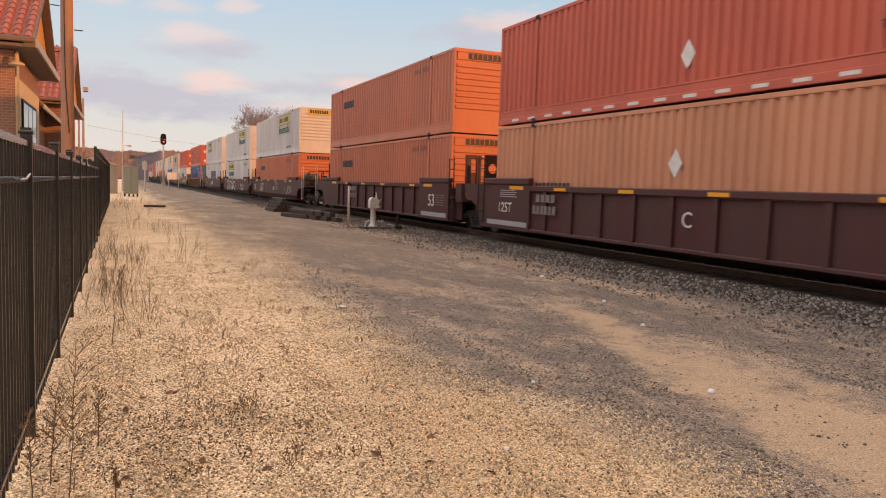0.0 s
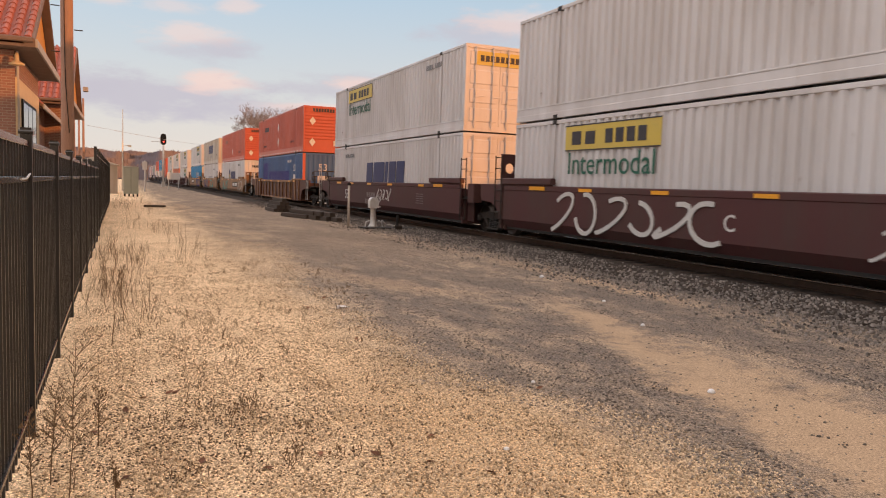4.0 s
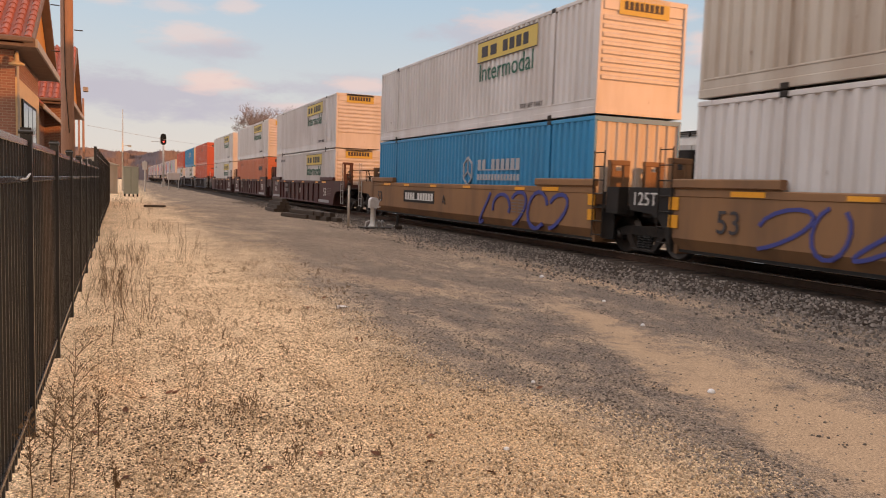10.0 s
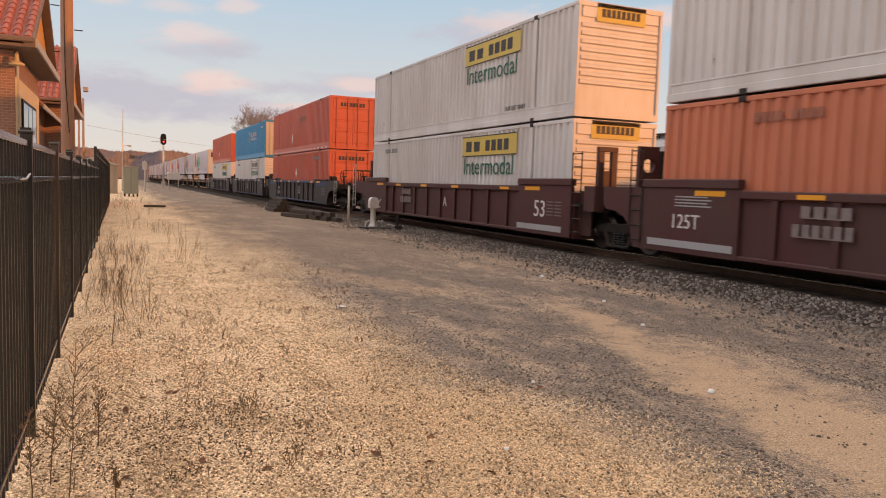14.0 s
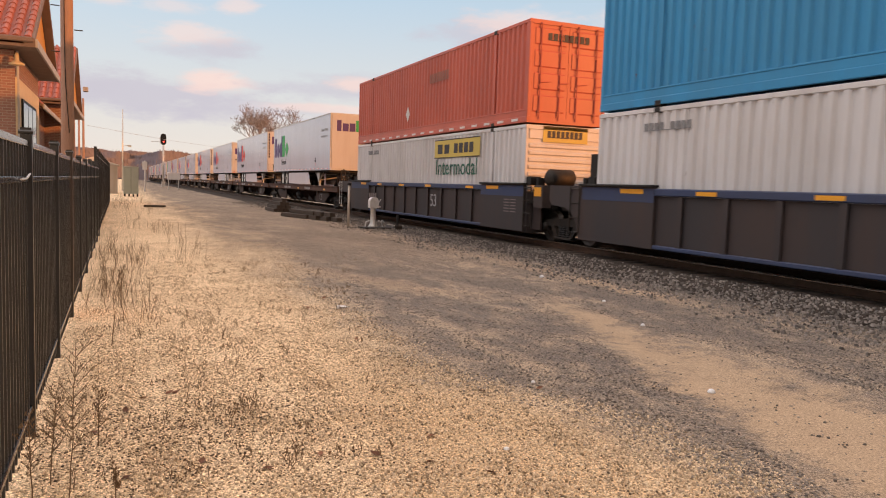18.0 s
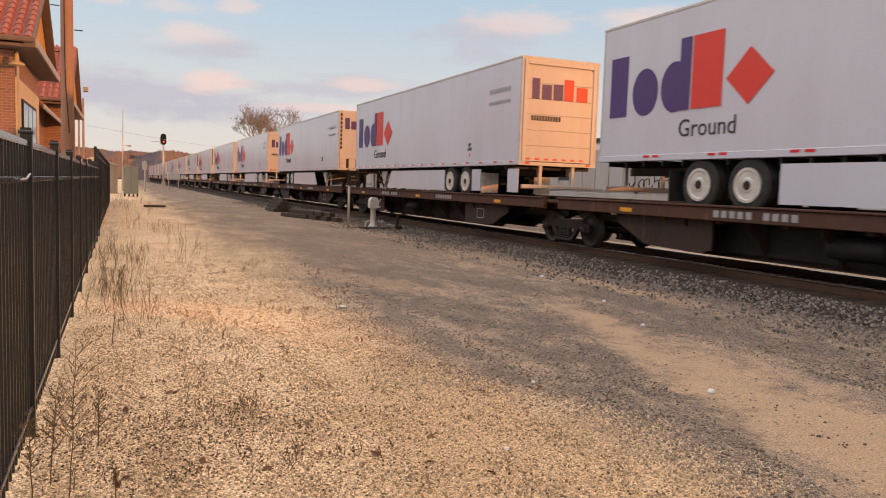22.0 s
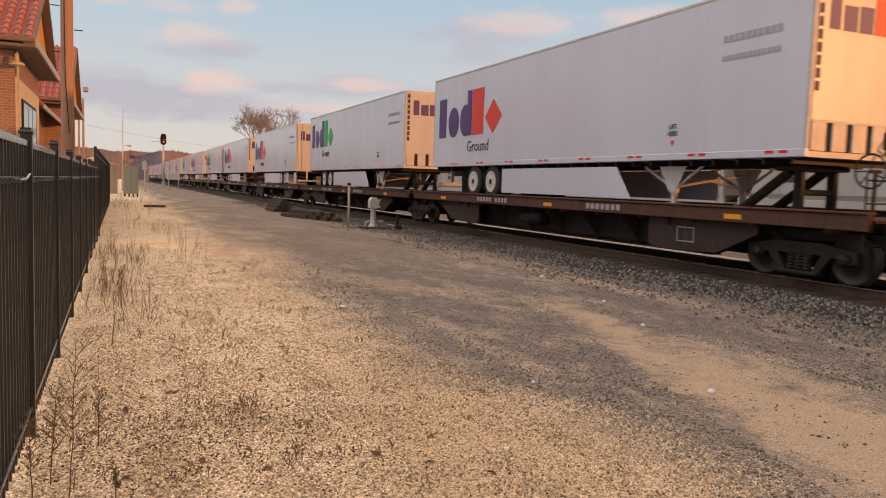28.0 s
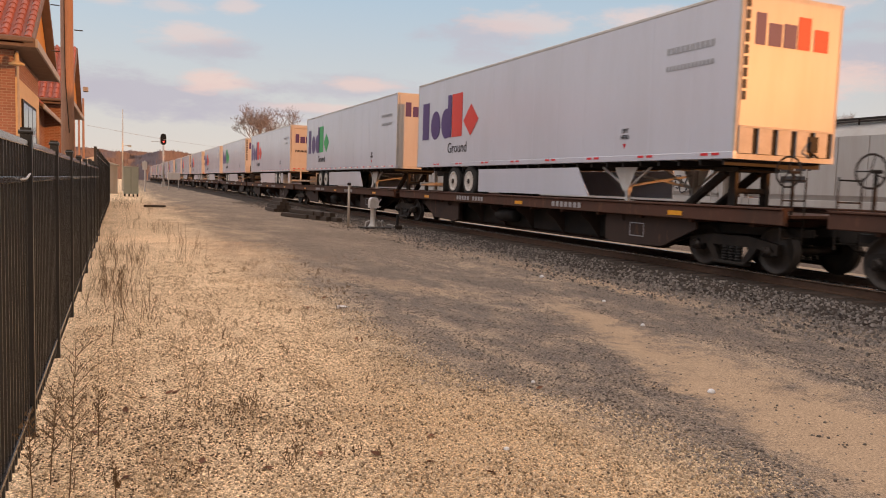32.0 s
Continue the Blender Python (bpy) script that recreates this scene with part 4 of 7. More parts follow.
def tyre_ring(x):
    return Shape().lathe([(x - 0.13, 0.30), (x - 0.13, 0.46), (x - 0.09, 0.505), (x + 0.09, 0.505), (x + 0.13, 0.46), (x + 0.13, 0.30)], 0, 26)


def rim_disc(x):
    return Shape().lathe([(x - 0.150, 0.07), (x - 0.150, 0.12), (x - 0.134, 0.15), (x - 0.133, 0.25), (x - 0.152, 0.275), (x - 0.150, 0.325), (x - 0.06, 0.32), (x + 0.06, 0.32)], 0, 22)


def landing_leg(y, sx):
    s = Shape()
    x = sx * 0.95
    s.slab(x - 0.07, x + 0.07, y - 0.07, y + 0.07, 1.42, TB - 0.11, 0.01)
    s.prism([(y - 0.10, 1.45), (y + 0.10, 1.45), (y + 0.42, TB - 0.112), (y - 0.42, TB - 0.112)], 0, x + sx * 0.071, x + sx * 0.083) if sx > 0 else s.prism([(y - 0.10, 1.45), (y + 0.10, 1.45), (y + 0.42, TB - 0.112), (y - 0.42, TB - 0.112)], 0, x - 0.083, x - 0.071)
    s.slab(x - 0.05, x + 0.05, y - 0.05, y + 0.05, 1.22, 1.42, 0.01)
    s.slab(x - 0.13, x + 0.13, y - 0.13, y + 0.13, 1.18, 1.22, 0.01)
    s.rod((x, y, 1.5), (x, y + 1.0, TB - 0.11), 0.03, 6)
    s.rod((x, y, 1.5), (x, y - 0.8, TB - 0.11), 0.03, 6)
    return s


def name_mark(c, y, w, z, h, second, near=True):
    """Five plain blocks in two colours, the size of the name on the side; y: its end nearest the train's head."""
    x = -THW - 0.0075
    u = w / 100.0
    e = y + w

    def rect(a, b, z0, z1):
        return (e - b * u, e - a * u, z + z0 * h, z + z1 * h)
    def blob(a, b, z0, z1):
        ym, zm = e - (a + b) / 2 * u, z + (z0 + z1) / 2 * h
        ry, rz_ = (b - a) / 2 * u, (z1 - z0) / 2 * h
        return [(ym + ry * math.cos(i * math.pi / 9), zm + rz_ * math.sin(i * math.pi / 9)) for i in range(18)]
    part("name_block", blocks_side([rect(0, 13, 0, 1)], x), M["purple"], c, "dark purple painted block")
    part("name_disc", Shape().prism(blob(17, 35, -0.02, 0.74), 0, x - 0.006, x), M["purple"], c, "dark purple painted oval")
    part("name_disc", Shape().prism(blob(37, 55, -0.02, 0.76), 0, x - 0.006, x), M["purple"], c, "dark purple painted oval")
    part("name_block", blocks_side([rect(49, 55.5, 0.0, 1.08)], x - 0.0065), M["purple"], c, "dark purple painted block")
    part("name_block", blocks_side([rect(56.5, 74, 0, 1.08)], x), M[second], c, "bright painted block")
    part("name_lozenge", Shape().prism([(e - p * u, z + q * h) for p, q in ((76, 0.37), (88, -0.02), (100, 0.37), (88, 0.76))], 0, x - 0.006, x), M[second], c, "bright painted lozenge")


def end_name(c, z, w, second, y=-0.002):
    u = w / 100.0
    x0 = -w / 2

    def rect(a, b, z0, z1):
        return (x0 + a * u, x0 + b * u, z + z0 * 0.58, z + z1 * 0.58)
    for a0, a1, z0, z1 in ((0, 13, 0, 1.0), (17, 34, 0, 0.72), (37, 54, 0, 0.76)):
        part("name_block", blocks_end([rect(a0, a1, z0, z1)], y), M["purple"], c, "dark purple painted block")
    for a0, a1, z0, z1 in ((56, 73, 0, 1.05), (78, 98, 0, 0.72)):
        part("name_block", blocks_end([rect(a0, a1, z0, z1)], y), M[second], c, "bright painted block")


def trailer(label, s_near, nose_near, second="logo_red", logo_y=None, end_style="slots", lift=0.0):
    c = thing("semi_trailer", label, "trailer", "trailers on the flat cars")
    part("skin", shared("trailer_skin", trailer_skin, M["trailer"]), None, c)
    part("roof", shared("trailer_roof", trailer_roof, M["galv_dull"]), None, c)
    for sx in (-1, 1):
        part("bottom_rail", shared("bottom_rail_%d" % sx, lambda: trailer_rail(sx, TB, TB + 0.139), M["trailer"]), None, c)
        part("top_rail", shared("top_rail_%d" % sx, lambda: trailer_rail(sx, TT - 0.07, TT), M["galv_dull"]), None, c, "dull aluminium rail")
        for y in (0.0, TL - 0.07):
            part("corner_post", shared("corner_post_%d_%d" % (sx, y > 1), lambda: trailer_post(sx, y), M["galv_dull"]), None, c)
    for i in range(1, 13):
        part("seam", shared("trailer_seam", trailer_seam, M["trailer"]), None, c, "", pose(0, i * TL / 13, 0))
    for x in (-0.5, 0.5):
        y0, y1 = (9.2, 15.9) if nose_near else (0.25, 7.0)
        part("frame_rail", shared("frame_rail_%d_%d" % (nose_near, x > 0), lambda: Shape().box(x - 0.06, x + 0.06, y0, y1, TB - 0.30, TB - 0.111), M["black"]), None, c)
    for i in range(26):
        part("cross_member", shared("trailer_cross", lambda: Shape().box(-THW + 0.05, THW - 0.05, -0.03, 0.03, TB - 0.11, TB - 0.002), M["black"]), None, c, "", pose(0, 0.3 + i * 0.62, 0))
    # running gear
    d = 1 if nose_near else -1
    tail = TL if nose_near else 0.0
    for ax in ((3.35, 4.6) if nose_near else (3.65, 4.9)):
        ya = tail - d * ax
        part("axle", Shape().rod((-0.7, ya, 1.60), (0.7, ya, 1.60), 0.07, 8), M["black"], c)
        for sx in (-1, 1):
            for x in (1.12, 0.80):
                w = part("wheel", shared("tyre_%0.2f" % (sx * x), lambda: tyre_ring(sx * x), M["rubber"]), None, c, "black tyre on a white rim", pose(0, ya, 1.60))
                if x > 1 and sx < 0:
                    part("rim", shared("rim_l", lambda: rim_disc(sx * x), M["rim"]), None, w, "white rim")
                    part("hub", shared("hub_l", lambda: Shape().lathe([(sx * x - 0.165, 0.05), (sx * x - 0.158, 0.085), (sx * x - 0.149, 0.09)], 0, 14), M["grime"]), None, w, "dark greasy hub")
    part("bogie_frame", Shape().slab(-0.6, -0.42, *sorted((tail - d * 2.4, tail - d * 5.6)), 1.50, 1.72, 0.03).slab(0.42, 0.6, *sorted((tail - d * 2.4, tail - d * 5.6)), 1.50, 1.72, 0.03), M["black"], c)
    yl = (TL - 12.6) if nose_near else 12.6
    for sx in (-1, 1):
        part("landing_leg", landing_leg(yl, sx), M["galv_dull"], c, "grey landing leg with its gusset")
    part("leg_brace", Shape().rod((-0.95, yl, 1.55), (0.95, yl, 1.85), 0.03, 6).rod((-0.95, yl, 1.85), (0.95, yl, 1.55), 0.03, 6), M["galv_dull"], c)
    a, b = sorted((tail - d * 5.35, tail - d * 11.5))
    slant = -0.55 if nose_near else 0.0
    slant2 = 0.0 if nose_near else 0.55
    part("side_skirt", Shape().prism([(a, 1.28), (b, 1.28), (b - slant2, TB - 0.11), (a - slant, TB - 0.11)], 0, -THW + 0.02, -THW + 0.05), M["trailer"], c, "white side skirt")
    part("side_skirt", Shape().box(THW - 0.05, THW - 0.02, a, b, 1.28, TB - 0.11), M["trailer"], c, "white side skirt")
    # mud flaps and bumper at the tail
    for sx in (-0.95, 0.95):
        part("mud_flap", Shape().slab(sx - 0.3, sx + 0.3, *sorted((tail - d * 2.45, tail - d * 2.48)), 1.25, 1.88, 0.01), M["rim"] if not nose_near else M["rubber"], c)
    part("bumper", Shape().slab(-1.15, 1.15, *sorted((tail - d * 0.02, tail - d * 0.12)), 1.42, 1.54, 0.02).slab(-0.6, -0.5, *sorted((tail - d * 0.03, tail - d * 0.11)), 1.54, TB - 0.002).slab(0.5, 0.6, *sorted((tail - d * 0.03, tail - d * 0.11)), 1.54, TB - 0.002), M["galv_dull"], c, "rear bumper with red and white stripes")
    # reflective dashes along the bottom
    for i in range(16):
        y = 0.35 + i * 1.0 if end_style != "slots" else 0.35 + (i // 2) * 1.95 + (i % 2) * 0.30
        part("reflector", shared("trailer_dash", lambda: Shape().box(-THW - 0.018, -THW - 0.012, 0.0, 0.20, TB + 0.07, TB + 0.12), M["reflect_red"]), None, c, "", pose(0, y, 0))
        if end_style != "slots":
            part("white_dash", shared("white_dash", lambda: Shape().box(-THW - 0.018, -THW - 0.012, 0.201, 0.55, TB + 0.07, TB + 0.12), M["letter_white"]), None, c, "", pose(0, y, 0))
    if not nose_near:
        for y0 in (0.06, 2.5):
            part("aft_panel", Shape().box(-THW + 0.02, -THW + 0.05, y0, y0 + 0.62, 1.30, TB - 0.11), M["trailer"], c, "white aft panel")
    # names
    name_mark(c, logo_y, 4.75, TB + 1.0 + lift, 1.33, second)
    part("lettering", word("Ground", "letter_black", 0.50), None, c, "thin black lettering", on_side(-THW - 0.009, logo_y + 1.6, TB + 0.62 + lift))
    for z, h, n in ((TB + 2.16, 0.13, 10), (TB + 1.82, 0.10, 13)):
        part("marking", comb_side(0.65, 1.4, z, h, n, -THW - 0.004), M["letter_faint"], c, "row of faint grey bars")
    for text, z in (("LIFT", 0.68), ("HERE", 0.54)):
        part("notice", word(text, "letter_black", 0.14), None, c, "", on_side(-THW - 0.009, 3.3, TB + z))
    part("arrow", Shape().prism([(3.24, TB + 0.40), (3.36, TB + 0.40), (3.30, TB + 0.28)], 0, -THW - 0.009, -THW - 0.003), M["reflect_red"], c, "small red arrow")
    # the leading end
    if end_style == "slots":
        part("end_wall", Shape().box(-THW + 0.08, THW - 0.08, -0.004, 0.029, TB + 0.62, TT - 0.09), M["trailer_end"], c)
        sl = Shape()
        for i in range(5):
            x = -THW + 0.09 + i * 0.485
            sl.slab(x, x + 0.345, -0.016, 0.028, TB + 0.11, TB + 0.583, 0.01)
        sl.box(-THW + 0.08, THW - 0.08, -0.018, 0.028, TB + 0.585, TB + 0.615)
        part("nose_rib", sl, M["galv_dull"], c, "row of nose ribs")
        part("nose_recess", Shape().box(-THW + 0.08, THW - 0.08, 0.0295, 0.034, TB + 0.1, TB + 0.62), M["black"], c)
        part("connector", Shape().slab(0.55, 0.80, -0.05, 0.028, TB + 0.2, TB + 0.5).path([(0.6, -0.05, TB + 0.4), (0.5, -0.12, TB + 0.2), (0.75, -0.1, TB + 0.1)], 0.02), M["black"], c, "air and light connectors")
        end_name(c, TT - 0.95, 1.9, second, -0.006)
        part("marking", blocks_end([(-THW + 0.10, -THW + 0.20, TT - 0.3 - i * 0.21, TT - 0.14 - i * 0.21) for i in range(9)], -0.006), M["letter_black"], c, "upright row of black bars")
    elif end_style == "plain":
        part("end_wall", Shape().slab(-THW + 0.08, THW - 0.08, -0.012, 0.029, TB + 0.10, TT - 0.09, 0.03), M["trailer_end"], c)
        end_name(c, TT - 0.95, 1.9, second, -0.014)
        part("connector", Shape().slab(0.4, 0.68, -0.05, -0.013, TB + 0.28, TB + 0.55).path([(0.5, -0.05, TB + 0.5), (0.35, -0.12, TB + 0.25), (0.6, -0.1, TB + 0.1)], 0.02), M["black"], c, "air and light connectors")
    elif end_style == "roll":
        part("door_frame", Shape().slab(-THW + 0.08, -THW + 0.20, -0.02, 0.029, TB + 0.1, TT - 0.09).slab(THW - 0.20, THW - 0.08, -0.02, 0.029, TB + 0.1, TT - 0.09).slab(-THW + 0.20, THW - 0.20, -0.02, 0.029, TT - 0.22, TT - 0.09), M["trailer_end"], c)
        dr = part("roll_door", Shape().box(-THW + 0.20, THW - 0.20, 0.0282, 0.05, TB + 0.12, TT - 0.225), M["trailer_end"], c, "white roll-up door")
        for i in range(6):
            part("door_panel", shared("roll_panel", lambda: Shape().slab(-THW + 0.20, THW - 0.20, 0.004, 0.028, 0, 0.4315, 0.003), M["trailer_end"]), None, dr, "", pose(0, 0, TB + 0.12 + i * 0.444))
        end_name(c, TT - 1.18, 1.9, second, 0.003)
        part("marking", comb_end(-0.95, 1.0, TB + 1.28, 0.14, 11, 0.003), M["letter_black"], c, "row of black bars")
        part("reflector", blocks_end([(-THW + 0.22 + i * 0.3, -THW + 0.36 + i * 0.3, TB + 0.16, TB + 0.21) for i in range(7)], 0.003), M["reflect_red"], c, "red reflective dashes")
        part("tail_lamp", blocks_end([(-1.1, -0.95, TB + 0.03, TB + 0.08), (0.95, 1.1, TB + 0.03, TB + 0.08)], -0.001), M["reflect_red"], c, "red tail lamps")
    else:
        for x0, x1 in ((-THW + 0.09, -0.005), (0.005, THW - 0.09)):
            dd = part("door", Shape().slab(x0, x1, -0.015, 0.029, TB + 0.10, TT - 0.09, 0.01), M["trailer_end"], c, "white swing door")
            r = Shape()
            for x in (x0 + 0.3, x1 - 0.25):
                r.rod((x, -0.04, TB + 0.05), (x, -0.04, TT - 0.05), 0.018, 6)
                r.slab(x - 0.05, x + 0.25, -0.06, -0.045, TB + 0.55, TB + 0.60)
            for z in (0.4, 1.1, 1.8, 2.5):
                r.slab(x0 - 0.02 if x0 < -0.5 else x1 - 0.1, x0 + 0.1 if x0 < -0.5 else x1 + 0.02, -0.03, -0.0155, TB + z, TB + z + 0.08)
            part("lock_rod", r, M["galv_dull"], dd, "steel locking rods and hinges")
        end_name(c, TT - 1.1, 2.0, second, -0.017)
        part("marking", comb_end(0.1, 0.95, TB + 0.95, 0.12, 8, -0.017), M["letter_black"], c, "row of black bars")
    return couple_up(c, s_near, RZ)


M["galv_dull"] = material("dull_aluminium", (0.54, 0.53, 0.52), 0.62, 0.25, (0.38, 0.34, 0.31), 0.5, 3.0)


def flat_side(sx, L):
    x0, x1 = sorted((sx * 1.43, sx * 1.33))
    return Shape().slab(x0, x1, -L / 2, L / 2, 0.92, 1.18, 0.015)


def flat_edge(sx, L):
    x0, x1 = sorted((sx * 1.47, sx * 1.25))
    return Shape().slab(x0, x1, -L / 2, L / 2, 1.181, 1.22, 0.008)


def flat_girder(sx, L):
    """Deep centre girder between the trucks, set well back under the deck."""
    x0, x1 = sorted((sx * 0.62, sx * 0.54))
    s = Shape().prism([(-L / 2 + 2.5, 0.70), (-L / 2 + 3.9, 0.23), (L / 2 - 3.9, 0.23), (L / 2 - 2.5, 0.70), (L / 2 - 2.5, 0.855), (-L / 2 + 2.5, 0.855)], 0, x0, x1)
    f0, f1 = sorted((sx * 0.74, sx * 0.46))
    return s.slab(f0, f1, -L / 2 + 3.95, L / 2 - 3.95, 0.20, 0.229, 0.006)


def flat_bolster(sx, L, d):
    """Rusty plate that carries the deck next to a truck."""
    x0, x1 = sorted((sx * 1.24, sx * 1.18))
    e = d * L / 2
    return Shape().prism([(e - d * 2.3, 0.72), (e - d * 3.3, 0.30), (e - d * 5.0, 0.25), (e - d * 5.3, 0.34), (e - d * 5.3, 0.918), (e - d * 2.3, 0.918)], 0, x0, x1)


def flat_gusset(sx):
    return Shape().prism([(sx * 1.32, 0.918), (sx * 0.621, 0.918), (sx * 0.621, 0.24), (sx * 0.74, 0.24), (sx * 1.05, 0.62), (sx * 1.32, 0.80)], 1, -0.012, 0.012)


def flat_deck(L):
    s = Shape()
    s.box(-1.24, 1.24, -L / 2, L / 2, 1.05, 1.10)
    for i in range(12):
        y = -L / 2 + 0.8 + i * (L - 1.6) / 11
        s.box(-1.32, 1.32, y - 0.05, y + 0.05, 0.86, 1.049)
    return s


def flat_spine(L):
    s = Shape()
    pts = [(-L / 2, 0.72), (-L / 2 + 2.6, 0.66), (-L / 2 + 3.9, 0.30), (L / 2 - 3.9, 0.30), (L / 2 - 2.6, 0.66), (L / 2, 0.72), (L / 2, 0.855), (-L / 2, 0.855)]
    for x in (-0.75, 0.65):
        s.prism(pts, 0, x, x + 0.10)
    s.box(-0.65, 0.65, -L / 2 + 4.0, L / 2 - 4.0, 0.31, 0.35)
    return s


def hitch(y, d):
    """The folding stand that takes the trailer's kingpin."""
    out = []
    for x in (-0.42, 0.42):
        out.append(("strut", Shape().rod((x, y + d * 1.25, 1.13), (x, y + d * 0.1, TB - 0.2), 0.10, 8)))
        out.append(("strut", Shape().slab(x - 0.06, x + 0.06, y - d * 0.1 - 0.09, y - d * 0.1 + 0.09, 1.101, TB - 0.2, 0.02)))
    out.append(("crossbar", Shape().slab(-0.5, 0.5, y - d * 0.1 - 0.06, y - d * 0.1 + 0.06, 1.45, 1.56, 0.02)))
    return Shape().slab(-0.55, 0.55, y - 0.35, y + 0.35, TB - 0.20, TB - 0.115, 0.03), out


def flat_car(s0, s1, front, rear, hitch_at, label):
    """One unit of a trailer flat car between s0 and s1 along the train."""
    mid, L = (s0 + s1) / 2, s1 - s0 - (0.5 if front != "coupler" and rear != "coupler" else 0.9)
    c = thing("flat_car", label, "rail car", "trailer flat cars")
    Lq = round(L, 1)
    for sx in (-1, 1):
        part("side_sill", shared("flat_side_%s_%d" % (Lq, sx), lambda: flat_side(sx, Lq), M["deck"]), None, c, "rusty side sill")
        part("deck_edge", shared("flat_edge_%s_%d" % (Lq, sx), lambda: flat_edge(sx, Lq), M["deck"]), None, c)
        # gussets, girders and bolster plates carry the under-deck shade in their colour
        for k in range(7):
            yk = -Lq / 2 + 4.6 + k * (Lq - 9.2) / 6
            part("gusset", shared("flat_gusset_%d" % sx, lambda: flat_gusset(sx), M["deck_shaded"]), None, c, "", pose(0, yk, 0))
        part("girder", shared("flat_girder_%s_%d" % (Lq, sx), lambda: flat_girder(sx, Lq), M["deck_shaded"]), None, c, "rusty centre girder, darkened for the shade under the deck")
        for d in (-1, 1):
            part("bolster_plate", shared("flat_bolster_%s_%d_%d" % (Lq, sx, d), lambda: flat_bolster(sx, Lq, d), M["deck_shaded"]), None, c, "rusty bolster plate, darkened for the shade under the deck")
    part("box_stencil", Shape().box(-1.246, -1.2405, -Lq / 2 + 3.9, -Lq / 2 + 4.4, 0.45, 0.47).box(-1.246, -1.2405, -Lq / 2 + 3.9, -Lq / 2 + 4.4, 0.73, 0.75).box(-1.246, -1.2405, -Lq / 2 + 3.9, -Lq / 2 + 3.92, 0.4705, 0.7295).box(-1.246, -1.2405, -Lq / 2 + 4.38, -Lq / 2 + 4.4, 0.4705, 0.7295), M["letter_grey"], c, "faded stencil frame")
    part("deck", shared("flat_deck_%s" % Lq, lambda: flat_deck(Lq), M["deck"]), None, c)
    part("spine", shared("flat_spine_%s" % Lq, lambda: flat_spine(Lq), M["black"]), None, c, "black centre sill")
    part("reservoir", Shape().lathe([(-0.55, 0.12), (-0.5, 0.2), (0.5, 0.2), (0.55, 0.12)], 1, 14, (-0.95, 1.2, 0.62)), M["black"], c, "brake air reservoir", None, True)
    for d, how in ((-1, front), (1, rear)):
        e = d * Lq / 2
        if how == "coupler":
            truck(c, e - d * 1.55, mid)
            part("coupler", coupler(e - d * 0.4, e + d * 0.78), M["grime"], c, "rusty coupler with its air hose")
            part("brake_wheel", hand_wheel(e - d * 0.35, 1.85, -1.0), M["grime"], c, "brake hand wheel")
            r = Shape()
            for x in (-1.38, -0.85):
                r.rod((x, e - d * 0.1, 0.6), (x, e - d * 0.1, 1.75), 0.016, 6)
            for z in (0.7, 1.0, 1.35, 1.7):
                r.rod((-1.38, e - d * 0.1, z), (-0.85, e - d * 0.1, z), 0.014, 6)
            part("ladder", r, M["grime"], c, "steel end ladder")
        elif how == "shared":
            truck(c, d * (s1 - s0) / 2, mid)
    plate, legs = hitch(hitch_at[0] - mid, hitch_at[1])
    hp = part("hitch", plate, M["grime"], c, "folding trailer hitch")
    for nm, sh in legs:
        part(nm, sh, M["grime"], hp)
    for y in (-7.0, -0.5, 6.4):
        part("amber_marker", blocks_side([(y, y + 0.42, 0.98, 1.07)], -1.432), M["amber"], c, "amber reflector")
    for y in [2.0 + i * 0.2 for i in range(10) if i != 4] + [-3.4 + i * 0.2 for i in range(7)]:
        part("marking", shared("deck_bar", lambda: blocks_side([(0, 0.13, 0.99, 1.12)], -1.432), M["letter_grey"]), None, c, "faded stencil bar", pose(0, y, 0))
    return couple_up(c, mid, RZ)


